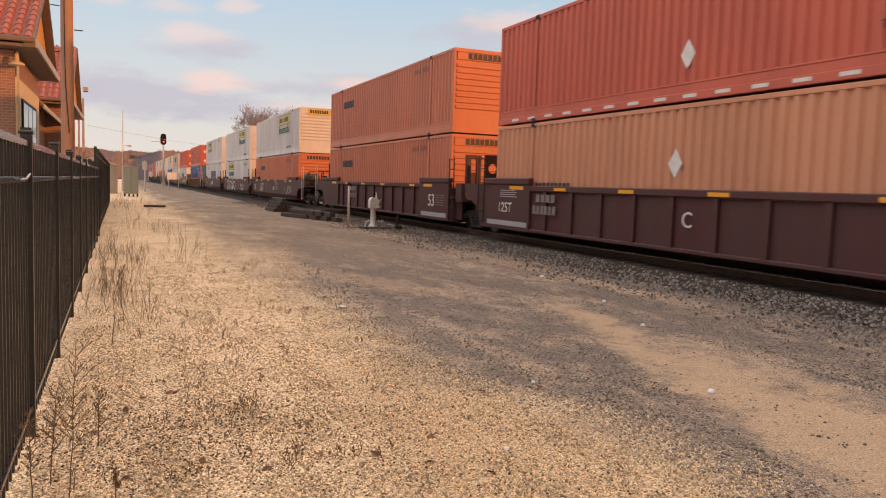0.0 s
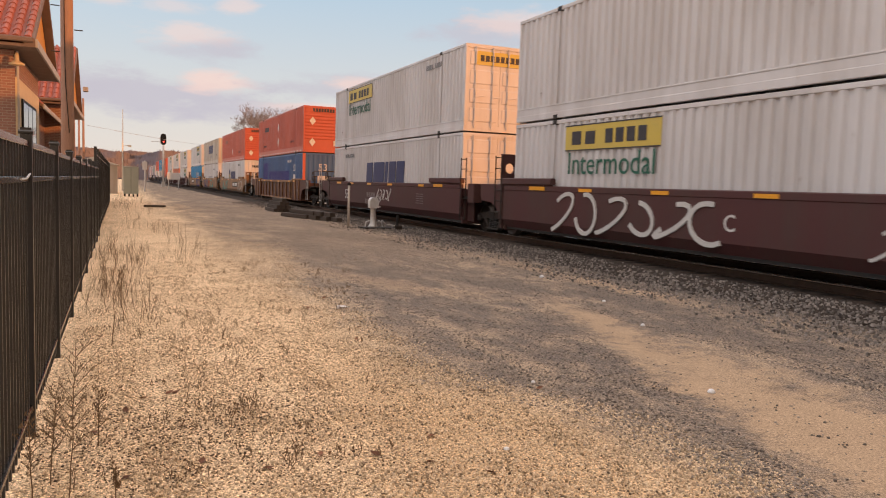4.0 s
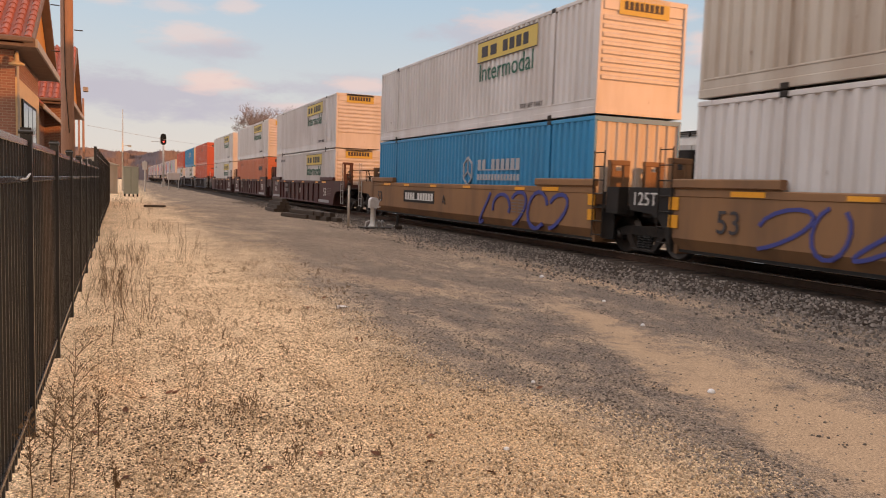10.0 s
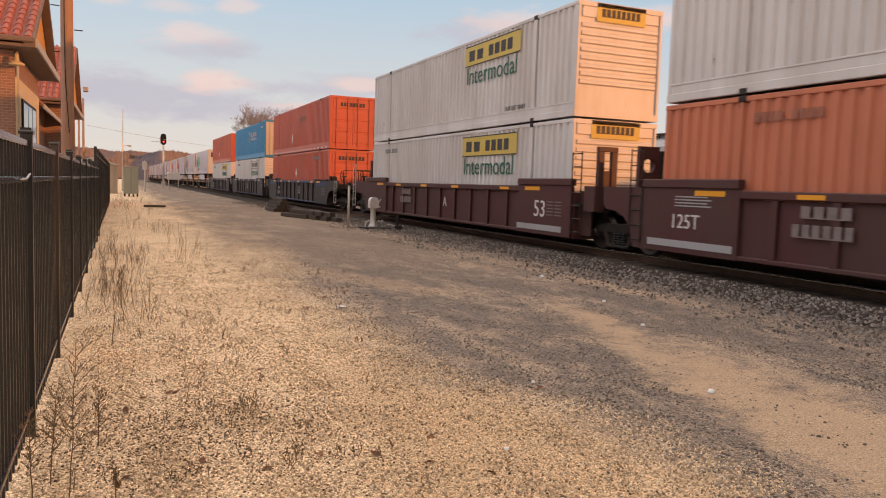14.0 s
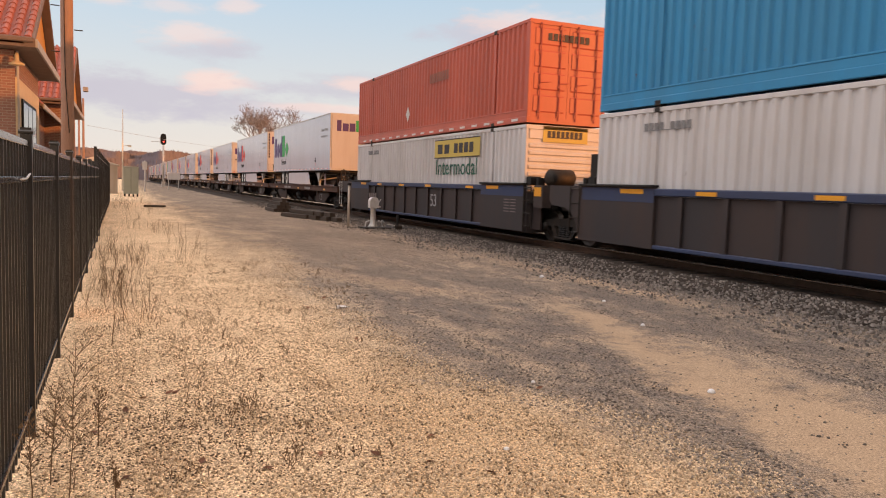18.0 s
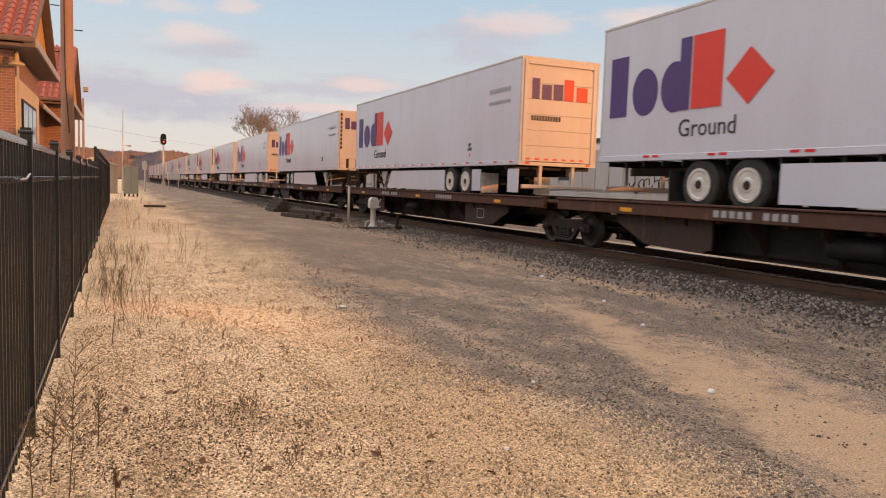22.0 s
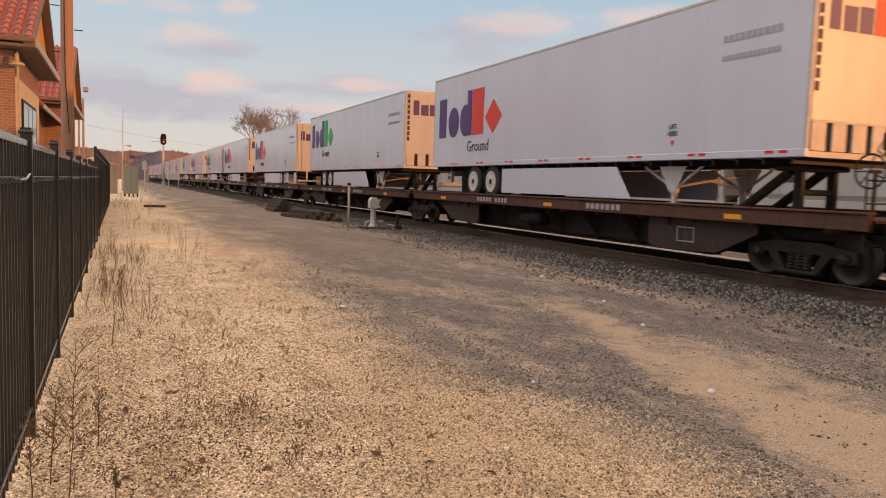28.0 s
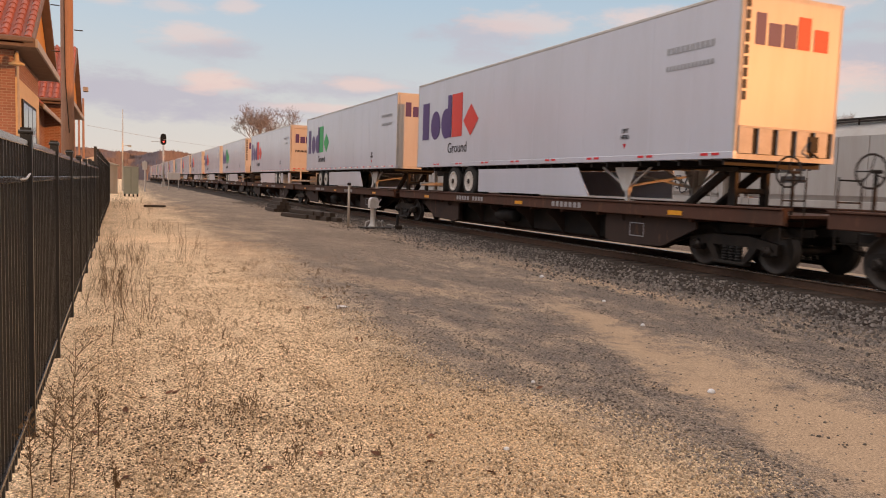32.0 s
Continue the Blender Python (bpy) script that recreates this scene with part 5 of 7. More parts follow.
# ---- ground ----
def ground_material():
    m = bpy.data.materials.new("gravel_yard")
    m.use_nodes = True
    n, l = m.node_tree.nodes, m.node_tree.links
    p = n["Principled BSDF"]
    p.inputs["Roughness"].default_value = 0.95
    p.inputs["Specular IOR Level"].default_value = 0.15
    co = n.new("ShaderNodeTexCoord")
    sep = n.new("ShaderNodeSeparateXYZ")
    l.new(co.outputs["Object"], sep.inputs[0])

    def math_(op, a, b=None, c=None):
        q = n.new("ShaderNodeMath")
        q.operation = op
        for i, v in enumerate((a, b, c)):
            if v is None:
                continue
            if isinstance(v, (int, float)):
                q.inputs[i].default_value = v
            else:
                l.new(v, q.inputs[i])
        return q.outputs[0]

    def noise_of(s, detail=5.0, rough=0.6, stretch=None):
        z = n.new("ShaderNodeTexNoise")
        z.inputs["Scale"].default_value, z.inputs["Detail"].default_value, z.inputs["Roughness"].default_value = s, detail, rough
        if stretch:
            mp = n.new("ShaderNodeMapping")
            mp.inputs["Scale"].default_value = stretch
            l.new(co.outputs["Object"], mp.inputs[0])
            l.new(mp.outputs[0], z.inputs["Vector"])
        else:
            l.new(co.outputs["Object"], z.inputs["Vector"])
        return z.outputs["Fac"]

    def ramp(v, lo, hi):
        r = n.new("ShaderNodeMapRange")
        r.interpolation_type = "SMOOTHSTEP"
        r.inputs["From Min"].default_value, r.inputs["From Max"].default_value = lo, hi
        l.new(v, r.inputs["Value"])
        return r.outputs[0]

    def mix(a, b, f):
        x = n.new("ShaderNodeMix")
        x.data_type = "RGBA"
        l.new(f, x.inputs["Factor"]) if not isinstance(f, float) else None
        for s, v in (("A", a), ("B", b)):
            if isinstance(v, tuple):
                x.inputs[s].default_value = (*v[:3], 1)
            else:
                l.new(v, x.inputs[s])
        return x.outputs["Result"]

    # across the yard: tan gravel by the fence, a wedge of grey chippings, a dusty wheel track, more chippings, a thin dusty seam, ballast
    wob = math_("MULTIPLY_ADD", noise_of(1.1, 6.0, 0.7), 1.8, -0.9)
    wob = math_("ADD", wob, math_("MULTIPLY_ADD", noise_of(7.0, 6.0, 0.75), 1.2, -0.6))
    u = math_("ADD", sep.outputs["X"], wob)
    y = sep.outputs["Y"]
    streak = noise_of(0.8, 7.0, 0.68, (1.0, 0.30, 1.0))
    fine = noise_of(3.0, 6.0, 0.72, (1.0, 0.55, 1.0))
    patch = noise_of(0.55, 6.0, 0.7)
    tan_a, tan_b, clay = (0.70, 0.525, 0.345), (0.60, 0.44, 0.28), (0.50, 0.345, 0.205)
    grey, dust, dark = (0.128, 0.11, 0.103), (0.42, 0.305, 0.205), (0.19, 0.14, 0.10)
    col = mix(tan_a, tan_b, ramp(patch, 0.4, 0.65))
    col = mix(col, clay, math_("MULTIPLY", math_("MULTIPLY", ramp(u, 0.7, 1.8), ramp(y, 9.0, 4.5)), ramp(noise_of(0.7, 5.0), 0.30, 0.52)))
    # edge of the chippings: it swings out round the near clay and back
    left = math_("MULTIPLY_ADD", ramp(y, 5.9, 4.2), 0.70, math_("MULTIPLY_ADD", ramp(y, 12.0, 19.0), 1.1, 2.55))
    dust0 = math_("MULTIPLY_ADD", y, 0.316, 2.80)
    dust1 = math_("MULTIPLY_ADD", ramp(y, 6.5, 8.5), 0.45, 5.5)
    track = math_("MULTIPLY", ramp(math_("SUBTRACT", u, dust0), -0.30, 0.30), ramp(math_("SUBTRACT", dust1, u), -0.30, 0.35))
    track = math_("MULTIPLY", track, math_("MULTIPLY_ADD", ramp(streak, 0.30, 0.50), 0.5, 0.5))
    # a second dusty streak crosses the chippings farther on
    far_streak = math_("MULTIPLY", ramp(math_("ABSOLUTE", math_("SUBTRACT", u, math_("MULTIPLY_ADD", y, -0.42, 9.0))), 0.75, 0.2), math_("MULTIPLY", ramp(y, 9.5, 11.5), ramp(y, 16.0, 13.5)))
    seam = math_("MULTIPLY", ramp(math_("ABSOLUTE", math_("SUBTRACT", u, 7.75)), 0.42, 0.1), math_("MULTIPLY", ramp(y, 7.0, 10.0), ramp(streak, 0.34, 0.52)))
    g = math_("MULTIPLY", ramp(math_("SUBTRACT", u, left), -0.7, 0.8), math_("MULTIPLY_ADD", ramp(math_("MULTIPLY_ADD", fine, 0.5, math_("MULTIPLY", streak, 0.5)), 0.38, 0.55), 0.65, 0.32))
    g = math_("MULTIPLY", g, math_("MULTIPLY_ADD", ramp(y, 22.0, 12.0), 0.38, 0.55))
    col = mix(col, (0.41, 0.315, 0.225), math_("MULTIPLY", ramp(math_("SUBTRACT", u, left), -0.9, 0.7), 0.85))
    col = mix(col, grey, g)
    col = mix(col, dust, math_("MULTIPLY", track, 0.9))
    col = mix(col, dust, math_("MULTIPLY", far_streak, 0.55))
    col = mix(col, dust, math_("MULTIPLY", seam, 0.75))
    ballast = ramp(math_("SUBTRACT", u, 8.45), -0.2, 0.5)
    col = mix(col, (0.125, 0.108, 0.10), math_("MULTIPLY", ballast, 0.85))
    col = mix(col, dark, math_("MULTIPLY", ramp(noise_of(1.1, 8.0, 0.74), 0.57, 0.72), 0.45))
    col = mix(col, (0.20, 0.155, 0.12), math_("MULTIPLY", math_("MULTIPLY", ramp(y, 8.0, 20.0), ramp(u, 0.8, 3.2)), math_("MULTIPLY_ADD", ramp(streak, 0.30, 0.62), 0.70, 0.25)))
    # grains of two sizes, pale and dark
    for sc, amt in ((60.0, 0.68), (130.0, 0.62)):
        hs = n.new("ShaderNodeHueSaturation")
        mr = n.new("ShaderNodeMapRange")
        mr.inputs["From Min"].default_value, mr.inputs["From Max"].default_value = 0.30, 0.70
        mr.inputs["To Min"].default_value, mr.inputs["To Max"].default_value = -amt, amt
        l.new(noise_of(sc, 2.0, 0.6), mr.inputs["Value"])
        l.new(math_("MULTIPLY_ADD", mr.outputs[0], math_("MULTIPLY_ADD", track, -0.5, 1.0), 1.0), hs.inputs["Value"])
        l.new(col, hs.inputs["Color"])
        col = hs.outputs[0]
    l.new(col, p.inputs["Base Color"])
    bp = n.new("ShaderNodeBump")
    bp.inputs["Strength"].default_value, bp.inputs["Distance"].default_value = 0.35, 0.012
    l.new(noise_of(48.0, 3.0, 0.6), bp.inputs["Height"])
    l.new(bp.outputs[0], p.inputs["Normal"])
    return m


def yard_height(x, y):
    """Gentle ruts and swells of the yard, level round the tracks and far off."""
    k = max(0.0, min(1.0, (8.2 - x) / 1.5)) * max(0.0, min(1.0, (x + 12) / 4)) * max(0.0, min(1.0, (60 - y) / 20))
    return k * (0.05 * noise.noise(Vector((x * 0.45, y * 0.22, 1.7))) + 0.018 * noise.noise(Vector((x * 1.9, y * 1.1, 4.0))))


def build_ground():
    def lines(lo, hi, fine0, fine1, step):
        out = [lo, lo / 3, lo / 10]
        v = fine0
        while v <= fine1:
            out.append(v)
            v += step
        return [a for a in out if a < fine0] + [a for a in out if a >= fine0] + [fine1 + 20, fine1 + 80, hi / 3, hi]
    xs = lines(-2600, 2600, -8.0, 16.0, 0.30)
    ys = lines(-2600, 2600, -6.0, 60.0, 0.40)
    v = [(x, y, yard_height(x, y)) for y in ys for x in xs]
    nx = len(xs)
    f = [(j * nx + i, j * nx + i + 1, (j + 1) * nx + i + 1, (j + 1) * nx + i) for j in range(len(ys) - 1) for i in range(nx - 1)]
    s = Shape()
    s.v, s.f = v, f
    ob = single("ground", s, ground_material(), "tan and grey gravel yard with dusty wheel tracks", "ground", "", "structure", None, True)
    return ob


build_ground()


def scatter(name, count, where, size, mat, label, seed, flat=0.6):
    """Many small stones as one mesh: blocky lumps with an uneven foot and a narrower top."""
    rg = np.random.default_rng(seed)
    xy = where(rg, count)
    count = len(xy)
    ring = np.array([(1, 0), (0, 1), (-1, 0), (0, -1)], float)
    r = rg.uniform(size[0], size[1], (count, 1, 1)) * rg.uniform(0.75, 1.3, (count, 1, 2))
    foot = ring[None] * r * rg.uniform(0.8, 1.2, (count, 4, 1))
    top = ring[None] * r * rg.uniform(0.45, 0.85, (count, 4, 1)) + r * rg.uniform(-0.15, 0.15, (count, 1, 2))
    rise = r.mean(axis=2) * flat * rg.uniform(0.75, 1.25, (count, 1))
    pts = np.zeros((count, 8, 3))
    pts[:, :4, :2], pts[:, 4:, :2] = foot, top
    pts[:, :4, 2] = -0.35 * rise
    pts[:, 4:, 2] = rise * rg.uniform(0.7, 1.2, (count, 4))
    a = rg.uniform(0, 6.283, count)
    ca, sa = np.cos(a)[:, None], np.sin(a)[:, None]
    px_, py_ = pts[..., 0] * ca - pts[..., 1] * sa, pts[..., 0] * sa + pts[..., 1] * ca
    pts[..., 0], pts[..., 1] = px_, py_
    pts += xy[:, None, :]
    face = np.array([(0, 1, 5, 4), (1, 2, 6, 5), (2, 3, 7, 6), (3, 0, 4, 7), (4, 5, 6, 7)])
    faces = (face[None] + 8 * np.arange(count)[:, None, None]).reshape(-1, 4)
    me = bpy.data.meshes.new(name)
    me.from_pydata(pts.reshape(-1, 3).tolist(), [], faces.tolist())
    me.materials.append(mat)
    me.update()
    return tagged(new(name, me), label, "gravel", "", "stuff")


def stone_material(name, a, b):
    m = bpy.data.materials.new(name)
    m.use_nodes = True
    n, l = m.node_tree.nodes, m.node_tree.links
    p = n["Principled BSDF"]
    p.inputs["Roughness"].default_value = 0.9
    p.inputs["Specular IOR Level"].default_value = 0.2
    g = n.new("ShaderNodeNewGeometry")
    r = n.new("ShaderNodeValToRGB")
    r.color_ramp.elements[0].color, r.color_ramp.elements[1].color = (*a, 1), (*b, 1)
    l.new(g.outputs["Random Per Island"], r.inputs[0])
    l.new(r.outputs[0], p.inputs["Base Color"])
    return m


def on_yard(x, y, lift=0.0):
    z = np.array([yard_height(a, b) for a, b in zip(x, y)])
    return np.stack([x, y, z + lift], 1)


def depth_of(rg, n, y0, y1):
    """Distances along the yard, thinning out with distance."""
    return 1.0 / rg.uniform(y1 ** -0.8, y0 ** -0.8, n) ** 1.25


def chip_edge(y):
    return 2.55 + 0.70 * np.clip((5.9 - y) / 1.7, 0, 1) + 1.1 * np.clip((y - 12.0) / 7.0, 0, 1)


def dusty(x, y):
    return (x > 2.80 + 0.316 * y - 0.1) & (x < 5.85)


def near_yard(rg, n):
    # the tan side of the yard, up to the chippings
    y = depth_of(rg, n, 2.9, 20.0)
    x = -0.45 + rg.uniform(0, 1, n) * (chip_edge(y) + 0.65) + rg.normal(0, 0.12, n)
    # trodden clay shows between fewer stones on the near side
    keep = (rg.uniform(0, 1, n) > 0.4 * np.clip((x - 1.0) / 0.8, 0, 1) * np.clip((6.2 - y) / 1.5, 0, 1))
    return on_yard(x[keep], y[keep])


def debris(rg, n):
    # gathered in drifts, thickest near the fence
    k = n // 2
    y = np.concatenate([rg.normal(5.0, 0.5, k), 3.0 + 12.0 * rg.uniform(0, 1, n - k) ** 1.4])
    x = np.concatenate([rg.normal(0.5, 0.6, k), -0.4 + rg.uniform(0, 1, n - k) * 3.6])
    z = np.array([yard_height(a, b) for a, b in zip(x, y)])
    return np.stack([x, y, z + 0.004], 1)


def mid_yard(rg, n):
    # on both sides of the dusty wheel track
    y = depth_of(rg, n, 2.7, 24.0)
    e = chip_edge(y)
    x = e + (8.6 - e) * rg.uniform(0, 1, n) + rg.normal(0, 0.25, n)
    keep = ~dusty(x, y) | (rg.uniform(0, 1, n) < 0.03)
    return on_yard(x[keep], y[keep])


def shoulder(rg, n):
    y = 2.0 + 55.0 * rg.uniform(0, 1, n) ** 1.5
    x = 9.0 + 0.75 * rg.normal(0, 1, n) + 0.25 * np.sin(y * 0.9) + 0.15 * np.sin(y * 2.3 + 1)
    x = np.where(x > 10.3, 10.3 - rg.uniform(0, 2.2, n), np.maximum(x, 7.2))
    z = np.clip((x - 7.9) / 1.8, 0, 1) * 0.05 + 0.004
    return np.stack([x, y, z], 1)


def between(rg, n):
    y = -4 + 60.0 * rg.uniform(0, 1, n)
    x = rg.uniform(11.1, 12.4, n)
    return np.stack([x, y, np.full(n, 0.05)], 1)


scatter("loose_gravel", 95000, near_yard, (0.0035, 0.0105), stone_material("tan_pebbles", (0.21, 0.15, 0.095), (0.84, 0.66, 0.46)), "pale tan pebbles strewn over the yard", 3, 0.75)
scatter("dark_bits", 3400, debris, (0.003, 0.009), stone_material("dark_litter", (0.04, 0.03, 0.025), (0.16, 0.11, 0.075)), "dark crumbs of bark and dead weed in the gravel", 8, 0.6)
scatter("grey_gravel", 60000, mid_yard, (0.0045, 0.0135), stone_material("grey_pebbles", (0.085, 0.072, 0.065), (0.35, 0.295, 0.25)), "grey and brown chippings between the wheel tracks", 4)
scatter("ballast_stones", 17000, shoulder, (0.009, 0.030), stone_material("ballast_rock", (0.055, 0.047, 0.044), (0.30, 0.265, 0.24)), "grey crushed rock of the track shoulder", 5, 0.75)
scatter("track_stones", 5000, between, (0.025, 0.05), stone_material("dark_ballast_rock", (0.06, 0.05, 0.045), (0.20, 0.17, 0.15)), "dark ballast between the rails", 6, 0.75)

# ---- tracks ----
BALLAST = material("ballast_bed", (0.062, 0.048, 0.040), 0.95, 0.0, (0.035, 0.027, 0.022), 0.6, 1.2, 25.0, 0.2, 0.9, 22.0, spots=(0.20, 0.17, 0.15), spot_scale=30.0, spot_lo=0.60, spec=0.15)
# far-side ballast in a paler colour, which paints the sunlight on it
SUNLIT_BED = material("sun_paled_gravel", (0.50, 0.42, 0.33), 0.95, 0.0, (0.36, 0.29, 0.22), 0.5, 1.5, 25.0, 0.15, 0.6, 30.0, spec=0.15)
RAIL = material("rail_steel", (0.11, 0.062, 0.040), 0.7, 0.4, (0.06, 0.035, 0.025), 0.5, 5.0)
SHINE = material("polished_rail_head", (0.55, 0.53, 0.52), 0.14, 0.95, (0.3, 0.28, 0.27), 0.4, 6.0)
TIE = material("creosoted_tie", (0.075, 0.050, 0.036), 0.9, 0.0, (0.04, 0.028, 0.022), 0.6, 3.0, 30.0, 0.15, 0.4, 30.0, (6, 1, 1), per_object=0.35)


def bend(points):
    """Carries (offset, along, z) points onto the main track, round its bend."""
    out = []
    for x, y, z in points:
        out.append(tuple(on_track(y, 0.0) @ Vector((x, 0, z))))
    return out


ROW = [-260.0, -60.0] + [-20.0 + 20 * i for i in range(16)] + [300.0 + 12 * i for i in range(16)]


def along(profile, ys=ROW):
    s = Shape()
    for a, b in zip(profile, profile[1:]):
        s.strip(bend([(a[0], y, a[1]) for y in ys]), bend([(b[0], y, b[1]) for y in ys]))
    return s


main = thing("main_track", "main railway track on grey ballast with rusty rails", "railway track", "", "structure")
part("ballast_bed", along([(-3.3, -0.02), (-2.0, 0.045), (1.45, 0.045)]), BALLAST, main, "grey ballast bed")
part("far_shoulder", along([(1.45, 0.045), (2.4, 0.04), (3.6, -0.02)]), SUNLIT_BED, main, "gravel beyond the rails, paled to look sunlit")
for x in (-0.753, 0.753):
    r = part("rail", along([(x - 0.07, 0.052), (x - 0.07, 0.062), (x - 0.012, 0.080), (x - 0.010, 0.176), (x - 0.036, 0.186), (x - 0.036, 0.214), (x - 0.030, 0.217)]), RAIL, main, "rusty steel rail")
    part("rail_back", along([(x + 0.030, 0.217), (x + 0.036, 0.214), (x + 0.036, 0.186), (x + 0.010, 0.176), (x + 0.012, 0.080), (x + 0.07, 0.062), (x + 0.07, 0.052)]), RAIL, r)
    part("rail_head", along([(x - 0.0375, 0.196), (x - 0.0375, 0.214), (x - 0.031, 0.2185), (x - 0.02, 0.2215), (x + 0.02, 0.2215), (x + 0.031, 0.2185), (x + 0.0375, 0.214), (x + 0.0375, 0.196)]), SHINE, r, "polished rail head")


# ---- second track with parked hopper cars ----
YX = 28.0
siding = thing("yard_track", "yard track under the parked hopper cars", "railway track", "", "structure")
part("ballast_bed", Shape().prism([(YX - 3.2, -0.02), (YX - 1.9, 0.06), (YX + 1.9, 0.06), (YX + 3.2, -0.02)], 1, -120, 200), BALLAST, siding)
for x in (-0.753, 0.753):
    part("rail", Shape().slab(YX + x - 0.036, YX + x + 0.036, -120, 200, 0.061, RZ, 0.01), RAIL, siding, "rusty steel rail")
HOPPER = paint("hopper_grey_paint", (0.43, 0.42, 0.41), (0.28, 0.23, 0.19), 0.4, 0.55)
HL = 17.2


def hopper_body():
    s = Shape()
    w = 1.52
    side = [(-w, 1.55), (-w, 3.9), (-w + 0.16, 4.15), (-0.75, 4.5), (0.75, 4.5), (w - 0.16, 4.15), (w, 3.9), (w, 1.55), (w - 0.1, 1.35), (-w + 0.1, 1.35)]
    s.prism(side, 1, -HL / 2 + 2.0, HL / 2 - 2.0)
    # the slope sheets lean in under each end
    for d in (-1, 1):
        y0, y1 = d * (HL / 2 - 2.0), d * (HL / 2 - 0.30)
        base = len(s.v)
        s.v += [(x, y0, z) for x, z in side] + [(x * 0.99, y1 if z > 1.4 else y0 + d * 1.2, max(z, 1.4)) for x, z in side]
        k = len(side)
        s.f += [(base + i, base + (i + 1) % k, base + k + (i + 1) % k, base + k + i) for i in range(k)]
        s.f += [tuple(range(base + k, base + 2 * k))]
    return s


def hopper_bays():
    s = Shape()
    for y in (-4.6, 0.0, 4.6):
        base = len(s.v)
        s.v += [(-1.35, y - 2.2, 1.36), (1.35, y - 2.2, 1.36), (1.35, y + 2.2, 1.36), (-1.35, y + 2.2, 1.36), (-0.5, y - 0.4, 0.55), (0.5, y - 0.4, 0.55), (0.5, y + 0.4, 0.55), (-0.5, y + 0.4, 0.55)]
        s.f += [tuple(base + i for i in q) for q in ((0, 1, 5, 4), (1, 2, 6, 5), (2, 3, 7, 6), (3, 0, 4, 7), (4, 5, 6, 7))]
        s.slab(-0.6, 0.6, y - 0.5, y + 0.5, 0.42, 0.549, 0.03)
    return s


def hopper_frame():
    s = Shape()
    for sx in (-1, 1):
        x0, x1 = sorted((sx * 1.5, sx * 1.32))
        s.slab(x0, x1, -HL / 2, HL / 2, 1.02, 1.34, 0.02)
        for d in (-1, 1):
            s.slab(x0, x1, *sorted((d * (HL / 2 - 0.1), d * (HL / 2 - 0.35))), 1.341, 4.1, 0.02)
            s.rod((sx * 1.4, d * (HL / 2 - 0.3), 4.0), (sx * 1.4, d * (HL / 2 - 2.1), 1.4), 0.06, 6)
    for d in (-1, 1):
        s.slab(-1.3, 1.3, *sorted((d * (HL / 2 - 0.02), d * (HL / 2 - 1.6))), 1.0, 1.08, 0.02)
        s.slab(-0.2, 0.2, *sorted((d * (HL / 2 - 1.6), d * (HL / 2 + 0.45))), 0.70, 0.99, 0.04)
    return s


def hopper_walk():
    s = Shape()
    for x in (-0.95, 0.95):
        s.box(x - 0.22, x + 0.22, -HL / 2 + 0.4, HL / 2 - 0.4, 4.60, 4.64)
        for i in range(14):
            y = -HL / 2 + 0.8 + i * (HL - 1.6) / 13
            s.box(x - 0.03, x + 0.03, y - 0.03, y + 0.03, 4.30, 4.599)
    s.slab(-0.4, 0.4, -HL / 2 + 1.5, HL / 2 - 1.5, 4.51, 4.66, 0.05)
    return s


def hopper_ladder(y):
    s = Shape()
    for dy in (-0.22, 0.22):
        s.rod((-1.60, y + dy, 0.6), (-1.60, y + dy, 4.6), 0.018, 6)
    for i in range(12):
        s.rod((-1.60, y - 0.22, 0.7 + i * 0.34), (-1.60, y + 0.22, 0.7 + i * 0.34), 0.014, 6)
    return s


def hopper(label):
    c = thing("hopper_car", label, "rail car", "parked hopper cars")
    part("body", hopper_body(), HOPPER, c)
    part("hopper_bay", hopper_bays(), HOPPER, c)
    part("frame", hopper_frame(), HOPPER, c)
    part("roof_walk", hopper_walk(), M["grime"], c, "dark roof walkway and hatches")
    for y in (-HL / 2 + 0.55, HL / 2 - 0.55):
        part("ladder", hopper_ladder(y), HOPPER, c)
    for i in range(10):
        y = -HL / 2 + 2.4 + i * (HL - 4.8) / 9
        part("side_post", Shape().slab(-1.56, -1.521, y - 0.04, y + 0.04, 1.56, 3.88, 0.01), HOPPER, c)
    part("marking", Shape().box(-1.527, -1.5215, 4.6, 5.4, 2.55, 2.85).box(-1.527, -1.5215, 5.55, 6.3, 2.55, 2.85).box(-1.527, -1.5215, 4.9, 6.2, 2.05, 2.32), M["letter_black"], c, "black stencil bars")
    rnd = random.Random(5)
    s = Shape()
    for k in range(12):
        yc, zc = -6.2 + k * 0.42, rnd.uniform(1.75, 2.15)
        a0 = rnd.uniform(0, 6)
        s.path([(-1.523, yc + 0.26 * math.cos(a0 + i * 0.55), zc + rnd.uniform(0.28, 0.42) * math.sin(a0 + i * 0.5)) for i in range(9)], 0.035, 4)
    part("graffiti", s, M["letter_black"], c, "black sprayed lettering shapes")
    for y in (-HL / 2 + 2.3, HL / 2 - 2.3):
        t = part("truck", shared("bolster", lambda: Shape(), M["grime"]), None, c, "greasy dark freight truck", pose(0, y, 0))
        for sx in (-1, 1):
            part("side_frame", shared("side_frame_%d" % sx, lambda: Shape(), M["grime"]), None, t)
        for ya in (-0.9, 0.9):
            part("wheelset", wheelset_mesh(), None, t, "", pose(0, ya, 0.43))
    return c




# ---- the train ----
G_BOX = "containers on the train"


